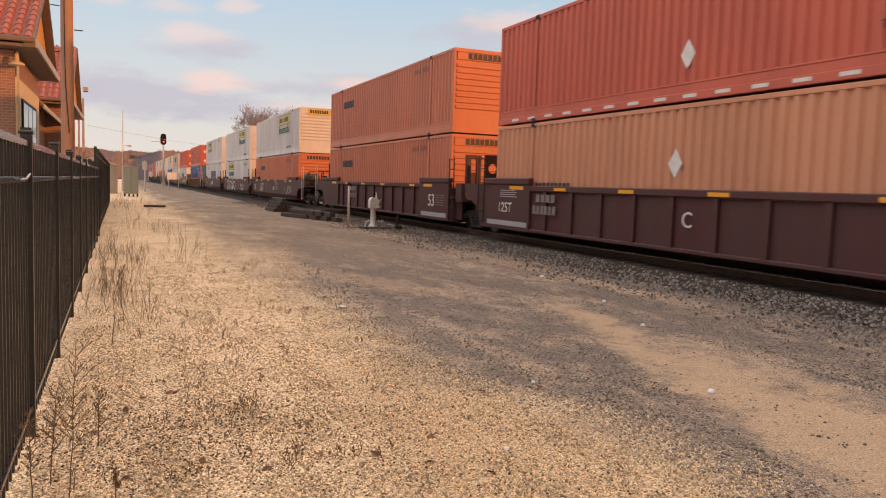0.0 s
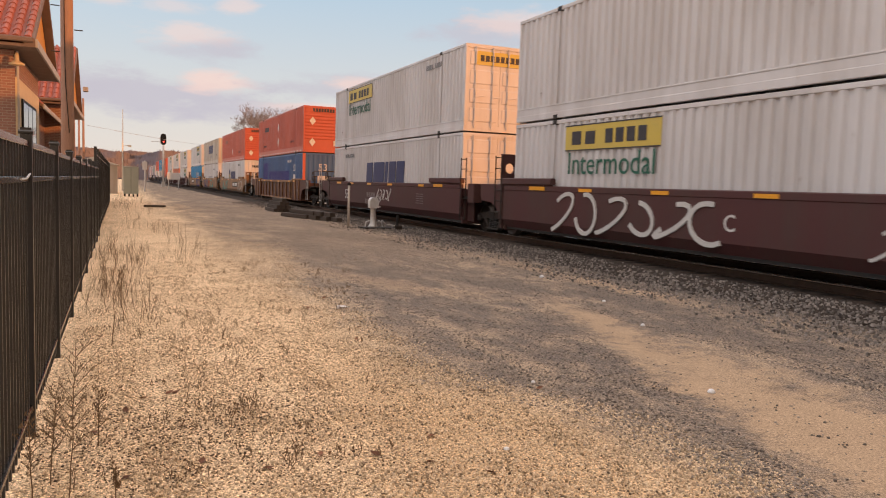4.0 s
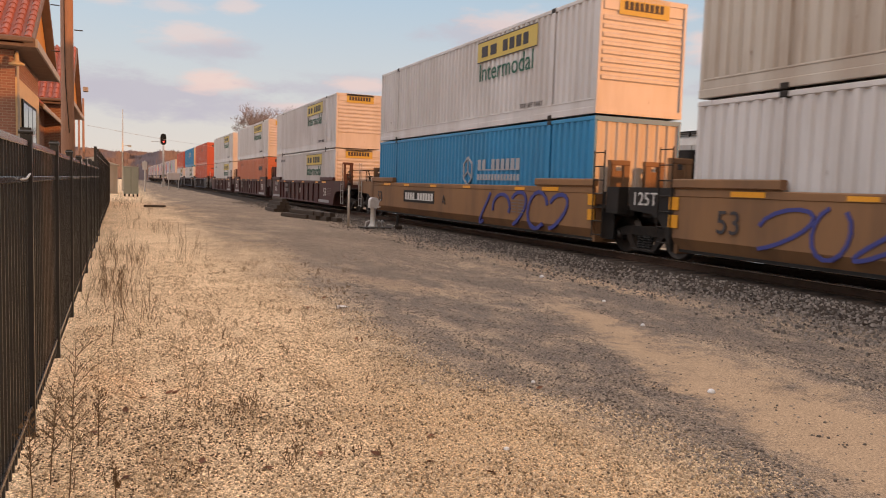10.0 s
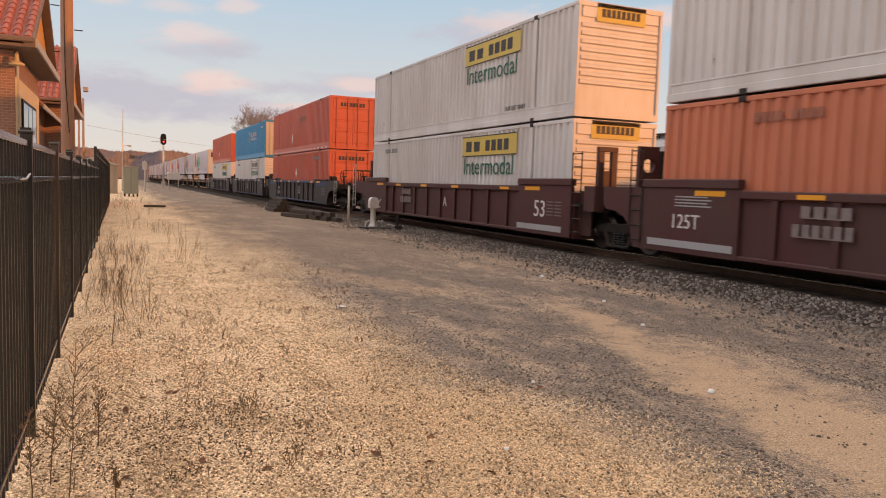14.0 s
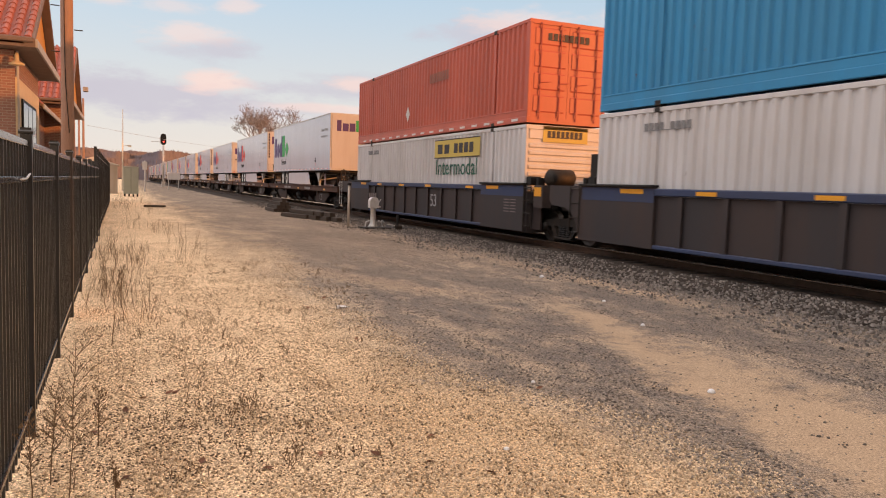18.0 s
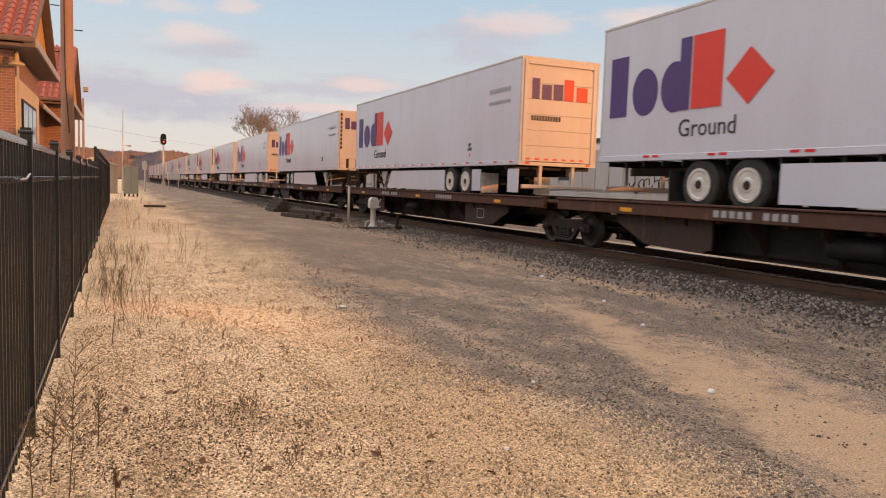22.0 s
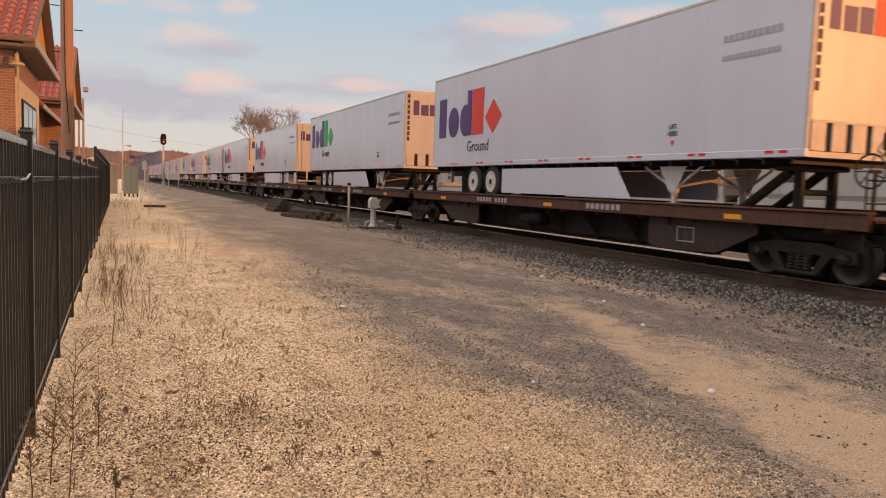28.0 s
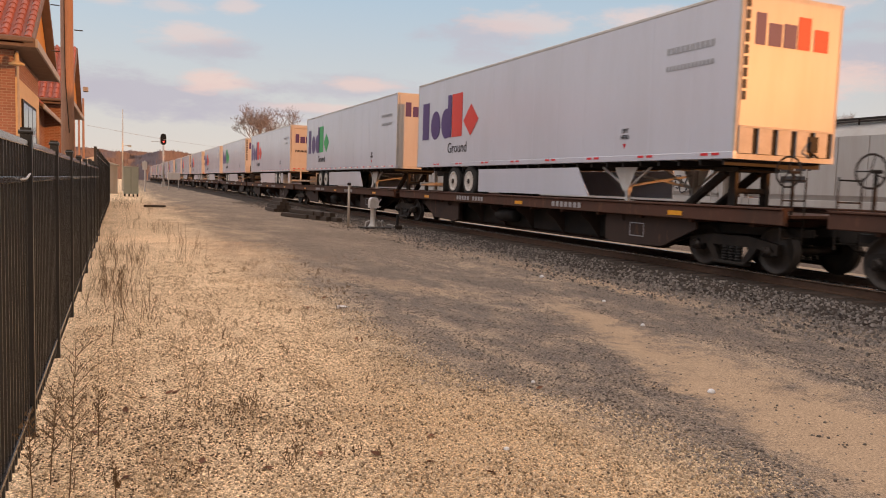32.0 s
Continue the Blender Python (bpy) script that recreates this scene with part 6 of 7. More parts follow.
def stack(s_near, low, high):
    """Two boxes in a well; each is (label, colour, end, decorations)."""
    z = RZ + 0.37
    for lab, col, end, deco in (low, high):
        couple_up(container(lab, col, end, G_BOX, deco), s_near, z)
        z += CH + 0.055


J_UP = ("white corrugated container with a yellow sign panel, upper of the stack", "white", "rib", (hunt(), top_lift(), end_mark("letter_black", 2.5, 1.2, "yellow")))
J_LOW = ("white corrugated container with a yellow sign panel in the well", "white", "rib", (hunt(), codes(13.0), end_mark("letter_black", 2.5, 1.2, "yellow")))
J_LOW_REV = ("white corrugated container with yellow door panel in the well", "white", "door", (hunt(9.8), codes(2.0), end_mark("letter_black", 1.55, 1.7, "yellow")))
J_UP_REV = ("white corrugated container with its doors leading", "white", "door", (hunt(10.0), codes(2.0), end_mark("letter_black", 2.3, 1.5, "yellow")))
J_LOW_FADED = ("white corrugated container with a faded sign panel", "white", "rib", (hunt(2.8, True), codes(13.0)))
S_ORANGE = ("faded orange corrugated container with dark bars", "orange", "rib", (bar_mark(11.9, 1.9), codes(2.3, 2.35, "letter_rust"), end_mark("letter_black", 2.5, 1.5)))
S_ORANGE_NEAR = ("faded orange corrugated container with dark bars", "orange", "rib", (bar_mark(2.4, 1.9), codes(12.3, 2.35, "letter_rust"), end_mark("letter_black", 2.5, 1.5)))
S_PEACH = ("sun-faded pale orange corrugated container with dark bars", "peach", "rib", (bar_mark(12.1, 0.95), placards(8.2, (1.65,)), end_mark("letter_black", 2.5, 1.5)))
S_RED = ("red-orange corrugated container with white dashes and placards", "red", "rib", (dashes, placards(8.0, (0.92, 1.92)), bar_mark(11.6, 1.9), top_lift(2.4, 0.75), top_lift(12.3, 0.75), end_placards, end_mark("letter_black", 2.5, 1.4)))
S_RED_PLAIN = ("red-orange corrugated container with white dashes and one placard", "red", "rib", (dashes, placards(8.0, (0.92,)), top_lift(2.4, 0.75), end_placards, end_mark("letter_black", 2.5, 1.4)))
S_RED_BARS = ("red-orange corrugated container with white dashes and faded bars", "red", "rib", (dashes, placards(8.0, (0.92,)), bar_mark(11.6, 1.9, "letter_rust"), top_lift(2.4, 0.75), end_placards, end_mark("letter_black", 2.5, 1.4)))
S_RED_DOOR = ("red-orange corrugated container with its doors leading", "red", "door", (dashes, placards(9.5, (0.92,)), bar_mark(5.6, 1.9, "letter_rust"), end_mark("letter_black", 2.3, 1.4)))
S_RED_LOW = ("red-orange corrugated container in the well", "red", "door", (bar_mark(13.2, 1.0), codes(2.2), placards(8.2, (1.6,)), end_mark("letter_black", 2.3, 1.5)))
BLUE = ("dark blue corrugated container with red corner posts", "blue", "corr", (side_number(2.4, 1.9), white_box(2.1, 1.0), codes(3.4, 2.3, "letter_white", 1.2), over_painted, blue_ends))
TEAL_LOW = ("teal blue corrugated container with white emblem", "teal", "corr:cream", (hexagon_mark(3.6, 3.8, 1.55, "letter_faint"),))
TEAL_UP = ("teal blue corrugated container with white emblem, upper of the stack", "teal", "corr:cream", (hexagon_mark(4.0, 3.8, 1.8, "letter_faint"), codes(1.0, 2.3, "letter_faint", 0.9)))
SW_BLUE = ("white corrugated container with large navy bars", "white", "door", (big_bars(5.6, 5.0, 0.85, 1.15, "navy_letter"), codes(12.6, 2.3)))
SW_BLACK = ("white corrugated container with a shield emblem and dark bars", "white", "corr", (big_bars(5.9, 3.3, 1.10, 0.75, "navy_letter"), shield(10.0, 1.38, 1.05), codes(2.6, 2.35), end_mark("letter_black", 2.2, 1.2)))
SW_UP = ("grey-white corrugated container with large dark blue bars", "cream", "corr", (big_bars(5.6, 4.6, 1.25, 0.95, "navy_letter", under="INTERMODAL"), codes(1.2, 0.9, "letter_black", 0.8), end_mark("letter_black", 2.3, 0.9)))
SW_GREY = ("white corrugated container with faded grey bars", "white", "corr", (big_bars(6.0, 4.2, 0.55, 0.85, "letter_grey"), codes(3.4, 2.1)))

G_MAROON, G_TAN, G_BROWN, G_GREY = "maroon well cars", "tan well cars", "brown well cars", "grey well cars"
C0 = 8.075


def trio(first, colour, style, kinds, group, label, top=None):
    """Three well units on shared trucks; first: place of the first box's leading end; kinds: stencils for each."""
    for i, (s, cap, st) in enumerate(zip(first, "BCA", kinds)):
        well_car(label, colour, style, s + C0, "coupler" if i == 0 else "hung", "coupler" if i == 2 else "shared", cap, group, st, top)


MAROON_L = "maroon ribbed well car with yellow reflectors"
# the units at -35.1 and -15.45 run unseen ahead, added to shade the yard
for s, cap, front, rear in ((-35.1, "B", "coupler", "shared"), (-15.45, "D", "hung", "shared"), (4.15, "C", "hung", "shared"), (23.74, "A", "hung", "coupler")):
    well_car(MAROON_L, "maroon", "rib", s + C0, front, rear, cap, G_MAROON, (number_53(-6.85), white_strip(-8.2), road_mark(2.6 if cap != "C" else 4.4)))
# boxes of the two unseen units, invented for the shadow they cast
stack(-35.1, J_LOW, S_ORANGE)
stack(-15.45, S_ORANGE, J_UP)
stack(4.15, S_PEACH, S_RED_PLAIN)
stack(23.74, S_ORANGE, S_ORANGE)
DARK_L = "dark maroon smooth-sided well car with sprayed graffiti"
trio((47.72, 67.07, 86.85), "maroon", "smooth", (
    (number_53(7.3), scrawl(-6.8, 1.6, 0.85, 0.6, "graffiti_pale", 4, 3, 0.018), scrawl(3.6, 1.6, 0.9, 0.75, "graffiti_pale", 7, 31, 0.02), ring_emblem(2.3), road_mark(-2.2, 2.6, 1.0, "letter_grey")),
    (axle_load(-8.6), scrawl(-0.5, 6.2, 0.85, 0.95, "graffiti_pale", 6, 8, 0.05), scrawl(-5.6, 2.2, 0.75, 0.6, "graffiti_pale", 5, 9, 0.025)),
    (number_53(5.0), scrawl(-1.5, 2.0, 0.98, 0.5, "graffiti_pale", 5, 13), road_mark(0.6, 3.0, 0.72, "letter_grey"))), G_MAROON, DARK_L)
stack(47.72, S_ORANGE, J_UP)
stack(67.07, J_LOW_REV, J_UP)
stack(86.85, SW_BLUE, J_UP_REV)
well_car("rust-brown ribbed well car with weathered side posts", "brown", "rib", 110.55 + C0, "coupler", "coupler", "", G_BROWN, (), "worn_tan")
stack(110.55, BLUE, S_RED)
TAN_L = "tan-yellow smooth-sided well car with dirt and graffiti"
trio((134.28, 153.97, 173.61), "tan", "smooth", (
    (road_mark(-4.65, 3.1, 0.82, "letter_white", True), scrawl(2.0, 4.2, 0.85, 1.0, "graffiti_teal", 5, 21, 0.03), scrawl(-8.0, 3.0, 0.85, 1.0, "graffiti_pale", 4, 27, 0.014), number_53(6.6, "letter_black")),
    (scrawl(1.5, 4.6, 0.85, 0.95, "graffiti_blue", 5, 22, 0.035), scrawl(-0.6, 1.8, 0.85, 0.75, "graffiti_red", 3, 23, 0.06), scrawl(-4.4, 3.4, 0.85, 0.9, "graffiti_teal", 3, 24, 0.04), number_53(6.9, "letter_black")),
    (road_mark(1.5, 2.9, 0.86, "letter_white", True), scrawl(-7.4, 5.2, 0.85, 1.05, "graffiti_blue", 5, 25, 0.05), number_53(7.4, "letter_black"), letter_at(0.5, "A"))), G_TAN, TAN_L)
stack(134.28, SW_BLACK, S_RED_BARS)
stack(153.97, SW_GREY, SW_UP)
stack(173.61, TEAL_LOW, J_UP)
trio((197.18, 216.82, 236.45), "maroon", "rib", (
    (number_53(-6.7), white_strip(-7.6), road_mark(3.0)), (number_53(-6.7), road_mark(3.4), white_strip(-7.6)), (number_53(-6.9), white_strip(-8.0), road_mark(2.8))), G_MAROON, MAROON_L)
stack(197.18, J_LOW, J_UP)
stack(216.82, S_ORANGE_NEAR, J_UP)
stack(236.45, J_LOW, J_UP)
trio((260.39, 280.11, 299.76), "greyblue", "rib", ((number_53(-1.6, "letter_grey"), road_mark(4.4, 2.2, 0.75)), (number_53(-0.6, "letter_grey"),), (road_mark(4.6, 2.6, 0.7), number_53(-1.9, "letter_grey"))), G_GREY, "dark grey well car with a navy top chord", "navy")
stack(260.39, S_RED_LOW, S_RED_DOOR)
stack(280.11, J_LOW_FADED, TEAL_UP)
stack(299.76, J_LOW, S_RED_DOOR)

NOSE = "white road trailer, nose leading, on a flat car"
TAIL = "white road trailer, doors leading, on a flat car"
LOADS = [(321.10, 1, "logo_green", "plain"), (339.92, 1, "logo_red", "slots"), (359.99, 0, "logo_red", "roll"),
         (379.35, 1, "logo_red", "slots"), (399.87, 0, "logo_red", "roll"), (418.71, 0, "logo_red", "roll"),
         (438.46, 1, "logo_red", "slots"), (457.68, 1, "logo_green", "slots"), (477.78, 0, "logo_red", "swing"),
         (497.54, 1, "logo_red", "slots"), (516.07, 1, "logo_green", "plain"), (537.09, 0, "logo_red", "roll")]
for k in range(12, 24):
    base = 497.54 + 59.05 * (k // 3 - 3)
    LOADS.append((base + (0.0, 19.0, 39.4)[k % 3], (1, 1, 0)[k % 3], "logo_red" if k % 4 else "logo_green", ("slots", "plain", "roll")[k % 3]))
for k, (s, nose, col, end) in enumerate(LOADS):
    trailer(NOSE if nose else TAIL, s, bool(nose), col, TL - 5.25 if k != 1 else TL - 5.1, end, {7: 0.28, 3: 0.10}.get(k, 0.0))
    g = k // 3
    b = 318.6 + 59.05 * g
    cuts = (b, b + 19.85, b + 39.25, b + 59.05)
    i = k % 3
    flat_car(cuts[i], cuts[i + 1], "coupler" if i == 0 else "hung", "coupler" if i == 2 else "shared",
             (s + 0.95, 1) if nose else (s + TL - 0.95, -1), "low flat car with rusty deck edges and black spine")

# ---- parked hopper cars ----
_h = hopper("grey covered hopper car, weathered, with black stencils")
_h.matrix_basis = pose(YX, 27.4 - 0.5 - HL / 2, RZ)
for i in (-2, -1, 1, 2, 3, 4):
    copy_thing(_h, pose(YX, 27.4 - 0.5 - HL / 2 + i * (HL + 0.9), RZ))

# ---- fence ----
FX = -0.515
BLACK_FENCE = material("black_powder_coat", (0.021, 0.0215, 0.024), 0.30, 0.0, (0.03, 0.03, 0.032), 0.5, 3.0, bump=0.02, spec=0.6)
FENCE_RAIL = material("glossy_black_rail", (0.021, 0.0215, 0.024), 0.15, 0.0, (0.03, 0.03, 0.032), 0.5, 3.0, bump=0.0, spec=0.8)
fence = thing("fence", "black powder-coated steel picket fence beside the yard", "fence")
SP = 2.14
Y0 = 5.20 - 4 * SP
far_pickets = Shape()


def picket_mesh(h):
    return Shape().slab(-0.0095, 0.0095, -0.0095, 0.0095, 0.06, h, 0.002)


PK = picket_mesh(1.775).mesh("picket", BLACK_FENCE)
POST = Shape().slab(-0.032, 0.032, -0.032, 0.032, 0.0, 1.86, 0.005).mesh("post", BLACK_FENCE)
CAP = Shape().slab(-0.040, 0.040, -0.040, 0.040, 1.861, 1.885, 0.008).prism([(-0.03, -0.03), (0.03, -0.03), (0.03, 0.03), (-0.03, 0.03)], 2, 1.885, 1.90).mesh("post_cap", BLACK_FENCE)
for k in range(13):
    y = Y0 + k * SP
    z = yard_height(FX, y)
    p = part("post", POST, None, fence, "", pose(FX, y, z))
    part("cap", CAP, None, p)
    if k == 12:
        break
    for z0, z1 in ((1.775, 1.815), (1.565, 1.600), (0.16, 0.195)):
        part("rail", Shape().slab(FX - 0.019, FX + 0.019, y + 0.033, y + SP - 0.033, z0, z1, 0.004), FENCE_RAIL, fence)
    n = 17
    for i in range(n):
        yp = y + (i + 1) * SP / (n + 1)
        if 3 <= k <= 9:
            part("picket", PK, None, fence, "", pose(FX, yp, 0))
        else:
            far_pickets.slab(FX - 0.0095, FX + 0.0095, yp - 0.0095, yp + 0.0095, 0.06, 1.775, 0.002)
tagged(part("far_pickets", far_pickets, BLACK_FENCE, fence), kind="stuff")
tall = thing("tall_fence", "taller black steel fence farther along the yard", "fence")
s = Shape()
for k in range(15):
    y = 21.5 + k * 2.14
    part("post", Shape().slab(-0.60, -0.53, y - 0.035, y + 0.035, 0, 2.36, 0.005), BLACK_FENCE, tall)
    for i in range(17):
        yp = y + (i + 1) * 2.14 / 18
        s.box(-0.575, -0.555, yp - 0.01, yp + 0.01, 0.08, 2.25 + 0.0)
tagged(part("pickets", s, BLACK_FENCE, tall), kind="stuff")
part("rail", Shape().slab(-0.585, -0.545, 21.5, 51.4, 2.14, 2.18).slab(-0.585, -0.545, 21.5, 51.4, 0.2, 0.24), BLACK_FENCE, tall)

# ---- station ----
BRICK = bpy.data.materials.new("red_brown_brick")
BRICK.use_nodes = True
_n, _l = BRICK.node_tree.nodes, BRICK.node_tree.links
_p = _n["Principled BSDF"]
_p.inputs["Roughness"].default_value = 0.9
_co = _n.new("ShaderNodeTexCoord")
_mp = _n.new("ShaderNodeMapping")
_mp.inputs["Rotation"].default_value = (radians(90), 0, 0)
_sw = _n.new("ShaderNodeSeparateXYZ")
_cw = _n.new("ShaderNodeCombineXYZ")
_ad = _n.new("ShaderNodeMath")
_l.new(_co.outputs["Object"], _sw.inputs[0])
_l.new(_sw.outputs["X"], _ad.inputs[0])
_l.new(_sw.outputs["Y"], _ad.inputs[1])
_l.new(_ad.outputs[0], _cw.inputs["X"])
_l.new(_sw.outputs["Z"], _cw.inputs["Y"])
_bt = _n.new("ShaderNodeTexBrick")
_bt.inputs["Scale"].default_value = 1.0
_bt.inputs["Brick Width"].default_value, _bt.inputs["Row Height"].default_value, _bt.inputs["Mortar Size"].default_value = 0.22, 0.075, 0.008
_bt.inputs["Color1"].default_value, _bt.inputs["Color2"].default_value, _bt.inputs["Mortar"].default_value = (0.28, 0.145, 0.118, 1), (0.21, 0.11, 0.09, 1), (0.31, 0.25, 0.215, 1)
_l.new(_cw.outputs[0], _bt.inputs["Vector"])
_l.new(_bt.outputs["Color"], _p.inputs["Base Color"])
TILE = material("red_clay_tile", (0.33, 0.105, 0.08), 0.75, 0.0, (0.20, 0.075, 0.062), 0.5, 2.5, 20.0, 0.12, 0.2, 30.0, per_object=0.2)
OCHRE = material("ochre_stucco", (0.50, 0.25, 0.06), 0.85, 0.0, (0.40, 0.19, 0.05), 0.4, 2.0)
CREAM = material("cream_trim", (0.56, 0.46, 0.31), 0.7, 0.0, (0.4, 0.33, 0.22), 0.4, 2.0)
SOFFIT = material("brown_soffit", (0.17, 0.125, 0.112), 0.8, 0.0, (0.10, 0.07, 0.058), 0.5, 2.0)
FASCIA = material("weathered_white_fascia", (0.36, 0.36, 0.37), 0.6, 0.0, (0.22, 0.21, 0.21), 0.5, 2.0)
GLASS = bpy.data.materials.new("window_glass")
GLASS.use_nodes = True
_g = GLASS.node_tree.nodes["Principled BSDF"]
_g.inputs["Base Color"].default_value, _g.inputs["Roughness"].default_value, _g.inputs["Metallic"].default_value = (0.03, 0.035, 0.04, 1), 0.06, 0.0
_g.inputs["Specular IOR Level"].default_value = 0.9

station = thing("station", "brick railway station with red tile roofs and ochre gables", "building")


def gable_wing(y0, y1, xe, depth, eave, rise, tiles_front=True):
    """A wing whose ridge runs away from the track; its gable faces the track at xe."""
    ym = (y0 + y1) / 2
    w0, w1 = y0 + 0.75, y1 - 0.9
    xw = xe - 0.60
    part("wall", Shape().box(xw - 0.3, xw, w0, w1, 0, eave - 0.02), BRICK, station, "red-brown brick wall")
    for a, b in ((w0, w0 + 0.3), (w1 - 0.3, w1)):
        part("wall", Shape().box(xw - depth, xw - 0.3, a, b, 0, eave - 0.02), BRICK, station, "red-brown brick wall")
    part("gable", Shape().prism([(y0 + 0.25, eave + 0.16), (y1 - 0.25, eave + 0.16), (ym, eave + rise - 0.12)], 0, xe - 0.55, xe - 0.30), OCHRE, station, "ochre stucco gable")
    part("soffit", Shape().box(xe - depth, xe - 0.02, y0 + 0.02, y1 - 0.02, eave, eave + 0.05), SOFFIT, station, "brown soffit")
    part("fascia", Shape().slab(xe - 0.03, xe + 0.03, y0 - 0.02, y1 + 0.02, eave - 0.02, eave + 0.20, 0.01), FASCIA, station, "weathered white fascia")
    part("fascia", Shape().slab(xe - depth, xe - 0.031, y0 - 0.05, y0 + 0.015, eave - 0.02, eave + 0.18, 0.01), SOFFIT, station, "brown eave board")
    part("gutter", Shape().slab(xe - depth, xe - 0.07, y0 - 0.15, y0 - 0.052, eave + 0.10, eave + 0.235, 0.03), SOFFIT, station, "brown eaves gutter")
    for ya, yb in ((y0 - 0.05, ym), (y1 + 0.05, ym)):
        r = part("roof", Shape().prism([(ya, eave + 0.18), (yb, eave + rise + 0.18), (yb, eave + rise + 0.06), (ya, eave + 0.06)], 0, xe - depth, xe - 0.05), TILE, station, "red clay tile roof")
        if ya < yb:
            # rounded tile courses that run up the slope
            n = int((depth - 0.3) / 0.28)
            L = math.hypot(yb - ya, rise)
            steps = 12
            for i in range(n):
                x = xe - 0.20 - i * 0.28
                t = Shape()
                for k in range(steps):
                    a, b = k / steps, (k + 1.06) / steps
                    p0 = (x, ya + (yb - ya) * a, eave + 0.205 + rise * a)
                    p1 = (x, ya + (yb - ya) * min(1, b), eave + 0.19 + rise * min(1, b))
                    t.rod(p0, p1, 0.10, 8, 0.085)
                part("tile_course", t, TILE, r)
    part("rake_board", Shape().prism([(y0 - 0.06, eave + 0.02), (ym, eave + rise + 0.0), (ym, eave + rise + 0.2), (y0 - 0.06, eave + 0.22)], 0, xe - 0.30, xe - 0.045), SOFFIT, station)
    part("rake_board", Shape().prism([(y1 + 0.06, eave + 0.02), (ym, eave + rise + 0.0), (ym, eave + rise + 0.2), (y1 + 0.06, eave + 0.22)], 0, xe - 0.30, xe - 0.045), SOFFIT, station)
    return xw, w0, w1


xw, w0, w1 = gable_wing(22.95, 31.1, -2.0, 9.0, 4.95, 2.4)
part("window_surround", Shape().box(xw + 0.002, xw + 0.05, w0 + 0.02, w1 - 0.4, 0.3, 4.22), CREAM, station, "cream window surround")
wnd = part("window", Shape().slab(xw + 0.052, xw + 0.10, w0 + 0.9, w1 - 1.9, 0.9, 3.72, 0.01), M["black"], station, "tall dark-framed window")
for i in range(3):
    y = w0 + 1.0 + i * (w1 - w0 - 3.0) / 3
    part("pane", Shape().box(xw + 0.101, xw + 0.107, y, y + (w1 - w0 - 3.0) / 3 - 0.12, 2.2, 3.62), GLASS, wnd, "reflecting pane")
    part("pane", Shape().box(xw + 0.101, xw + 0.107, y, y + (w1 - w0 - 3.0) / 3 - 0.12, 1.0, 2.1), GLASS, wnd, "reflecting pane")
lampw = part("wall_lamp", Shape().lathe([(4.00, 0.20), (4.04, 0.19), (4.10, 0.07), (4.28, 0.05), (4.32, 0.02)], 2, 14, (xw + 0.08, w0 - 0.30, 0.50)), CREAM, station, "cream barn lamp on a wall arm", None, True)
part("lamp_arm", Shape().path([(xw + 0.08, w0 - 0.30, 4.75), (xw + 0.06, w0 - 0.12, 4.86), (xw - 0.02, w0 + 0.02, 4.7)], 0.02), CREAM, lampw)
part("downpipe", Shape().rod((xw + 0.06, w0 + 0.06, 0), (xw + 0.06, w0 + 0.06, 4.9), 0.04, 8), FASCIA, station)
xw2, v0, v1 = gable_wing(40.4, 51.5, -2.0, 9.0, 4.95, 3.3)
part("wall_vent", Shape().slab(-1.98, -1.70, 50.3, 50.9, 6.6, 6.85, 0.02), FASCIA, station, "small flood lamp")
# link between the wings, with its low awning
part("wall", Shape().box(-3.6, -3.3, 29.5, 42.0, 0, 4.6), BRICK, station, "red-brown brick wall")
part("awning", Shape().prism([(-3.3, 4.75), (-2.55, 4.12), (-2.55, 4.02), (-3.3, 4.62)], 1, 31.3, 41.8), SOFFIT, station, "low brown awning")
part("awning_fascia", Shape().slab(-2.56, -2.50, 31.3, 41.8, 3.98, 4.16, 0.01), FASCIA, station, "weathered white fascia")
part("roof", Shape().prism([(-9.0, 7.2), (-3.2, 4.85), (-3.2, 4.75), (-9.0, 7.0)], 1, 31.0, 40.6), TILE, station, "red clay tile roof")
part("window", Shape().slab(-3.29, -3.25, 33.4, 35.4, 1.2, 3.1, 0.01), CREAM, station, "cream-framed window")

# ---- poles ----
WOOD = material("brown_pole_wood", (0.36, 0.22, 0.17), 0.85, 0.0, (0.25, 0.155, 0.12), 0.6, 3.0, 30.0, 0.15, 0.5, 18.0, (5, 5, 0.3))
pole = thing("utility_pole", "thick brown wooden utility pole behind the fence", "utility pole")
part("shaft", Shape().lathe([(0, 0.125), (3.0, 0.112), (7.0, 0.104), (11.5, 0.095)], 2, 20, (-0.893, 16.0, 0)), WOOD, pole, "", None, True)
st = Shape()
for i in range(10):
    z = 3.9 + i * 0.42
    sx = 1 if i % 2 else -1
    st.rod((-0.893 + sx * 0.12, 16.0, z), (-0.893 + sx * 0.27, 16.0, z), 0.010, 6)
part("step_peg", st, M["grime"], pole, "steel climbing pegs")
part("conduit", Shape().path([(-0.86, 15.875, 2.4), (-0.92, 15.875, 3.4), (-0.93, 15.885, 4.4), (-0.935, 15.895, 11)], 0.008, 6), M["black"], pole, "black cables down the pole")
part("crossarm", Shape().slab(-2.1, 0.2, 15.82, 15.94, 10.6, 10.72), WOOD, pole)
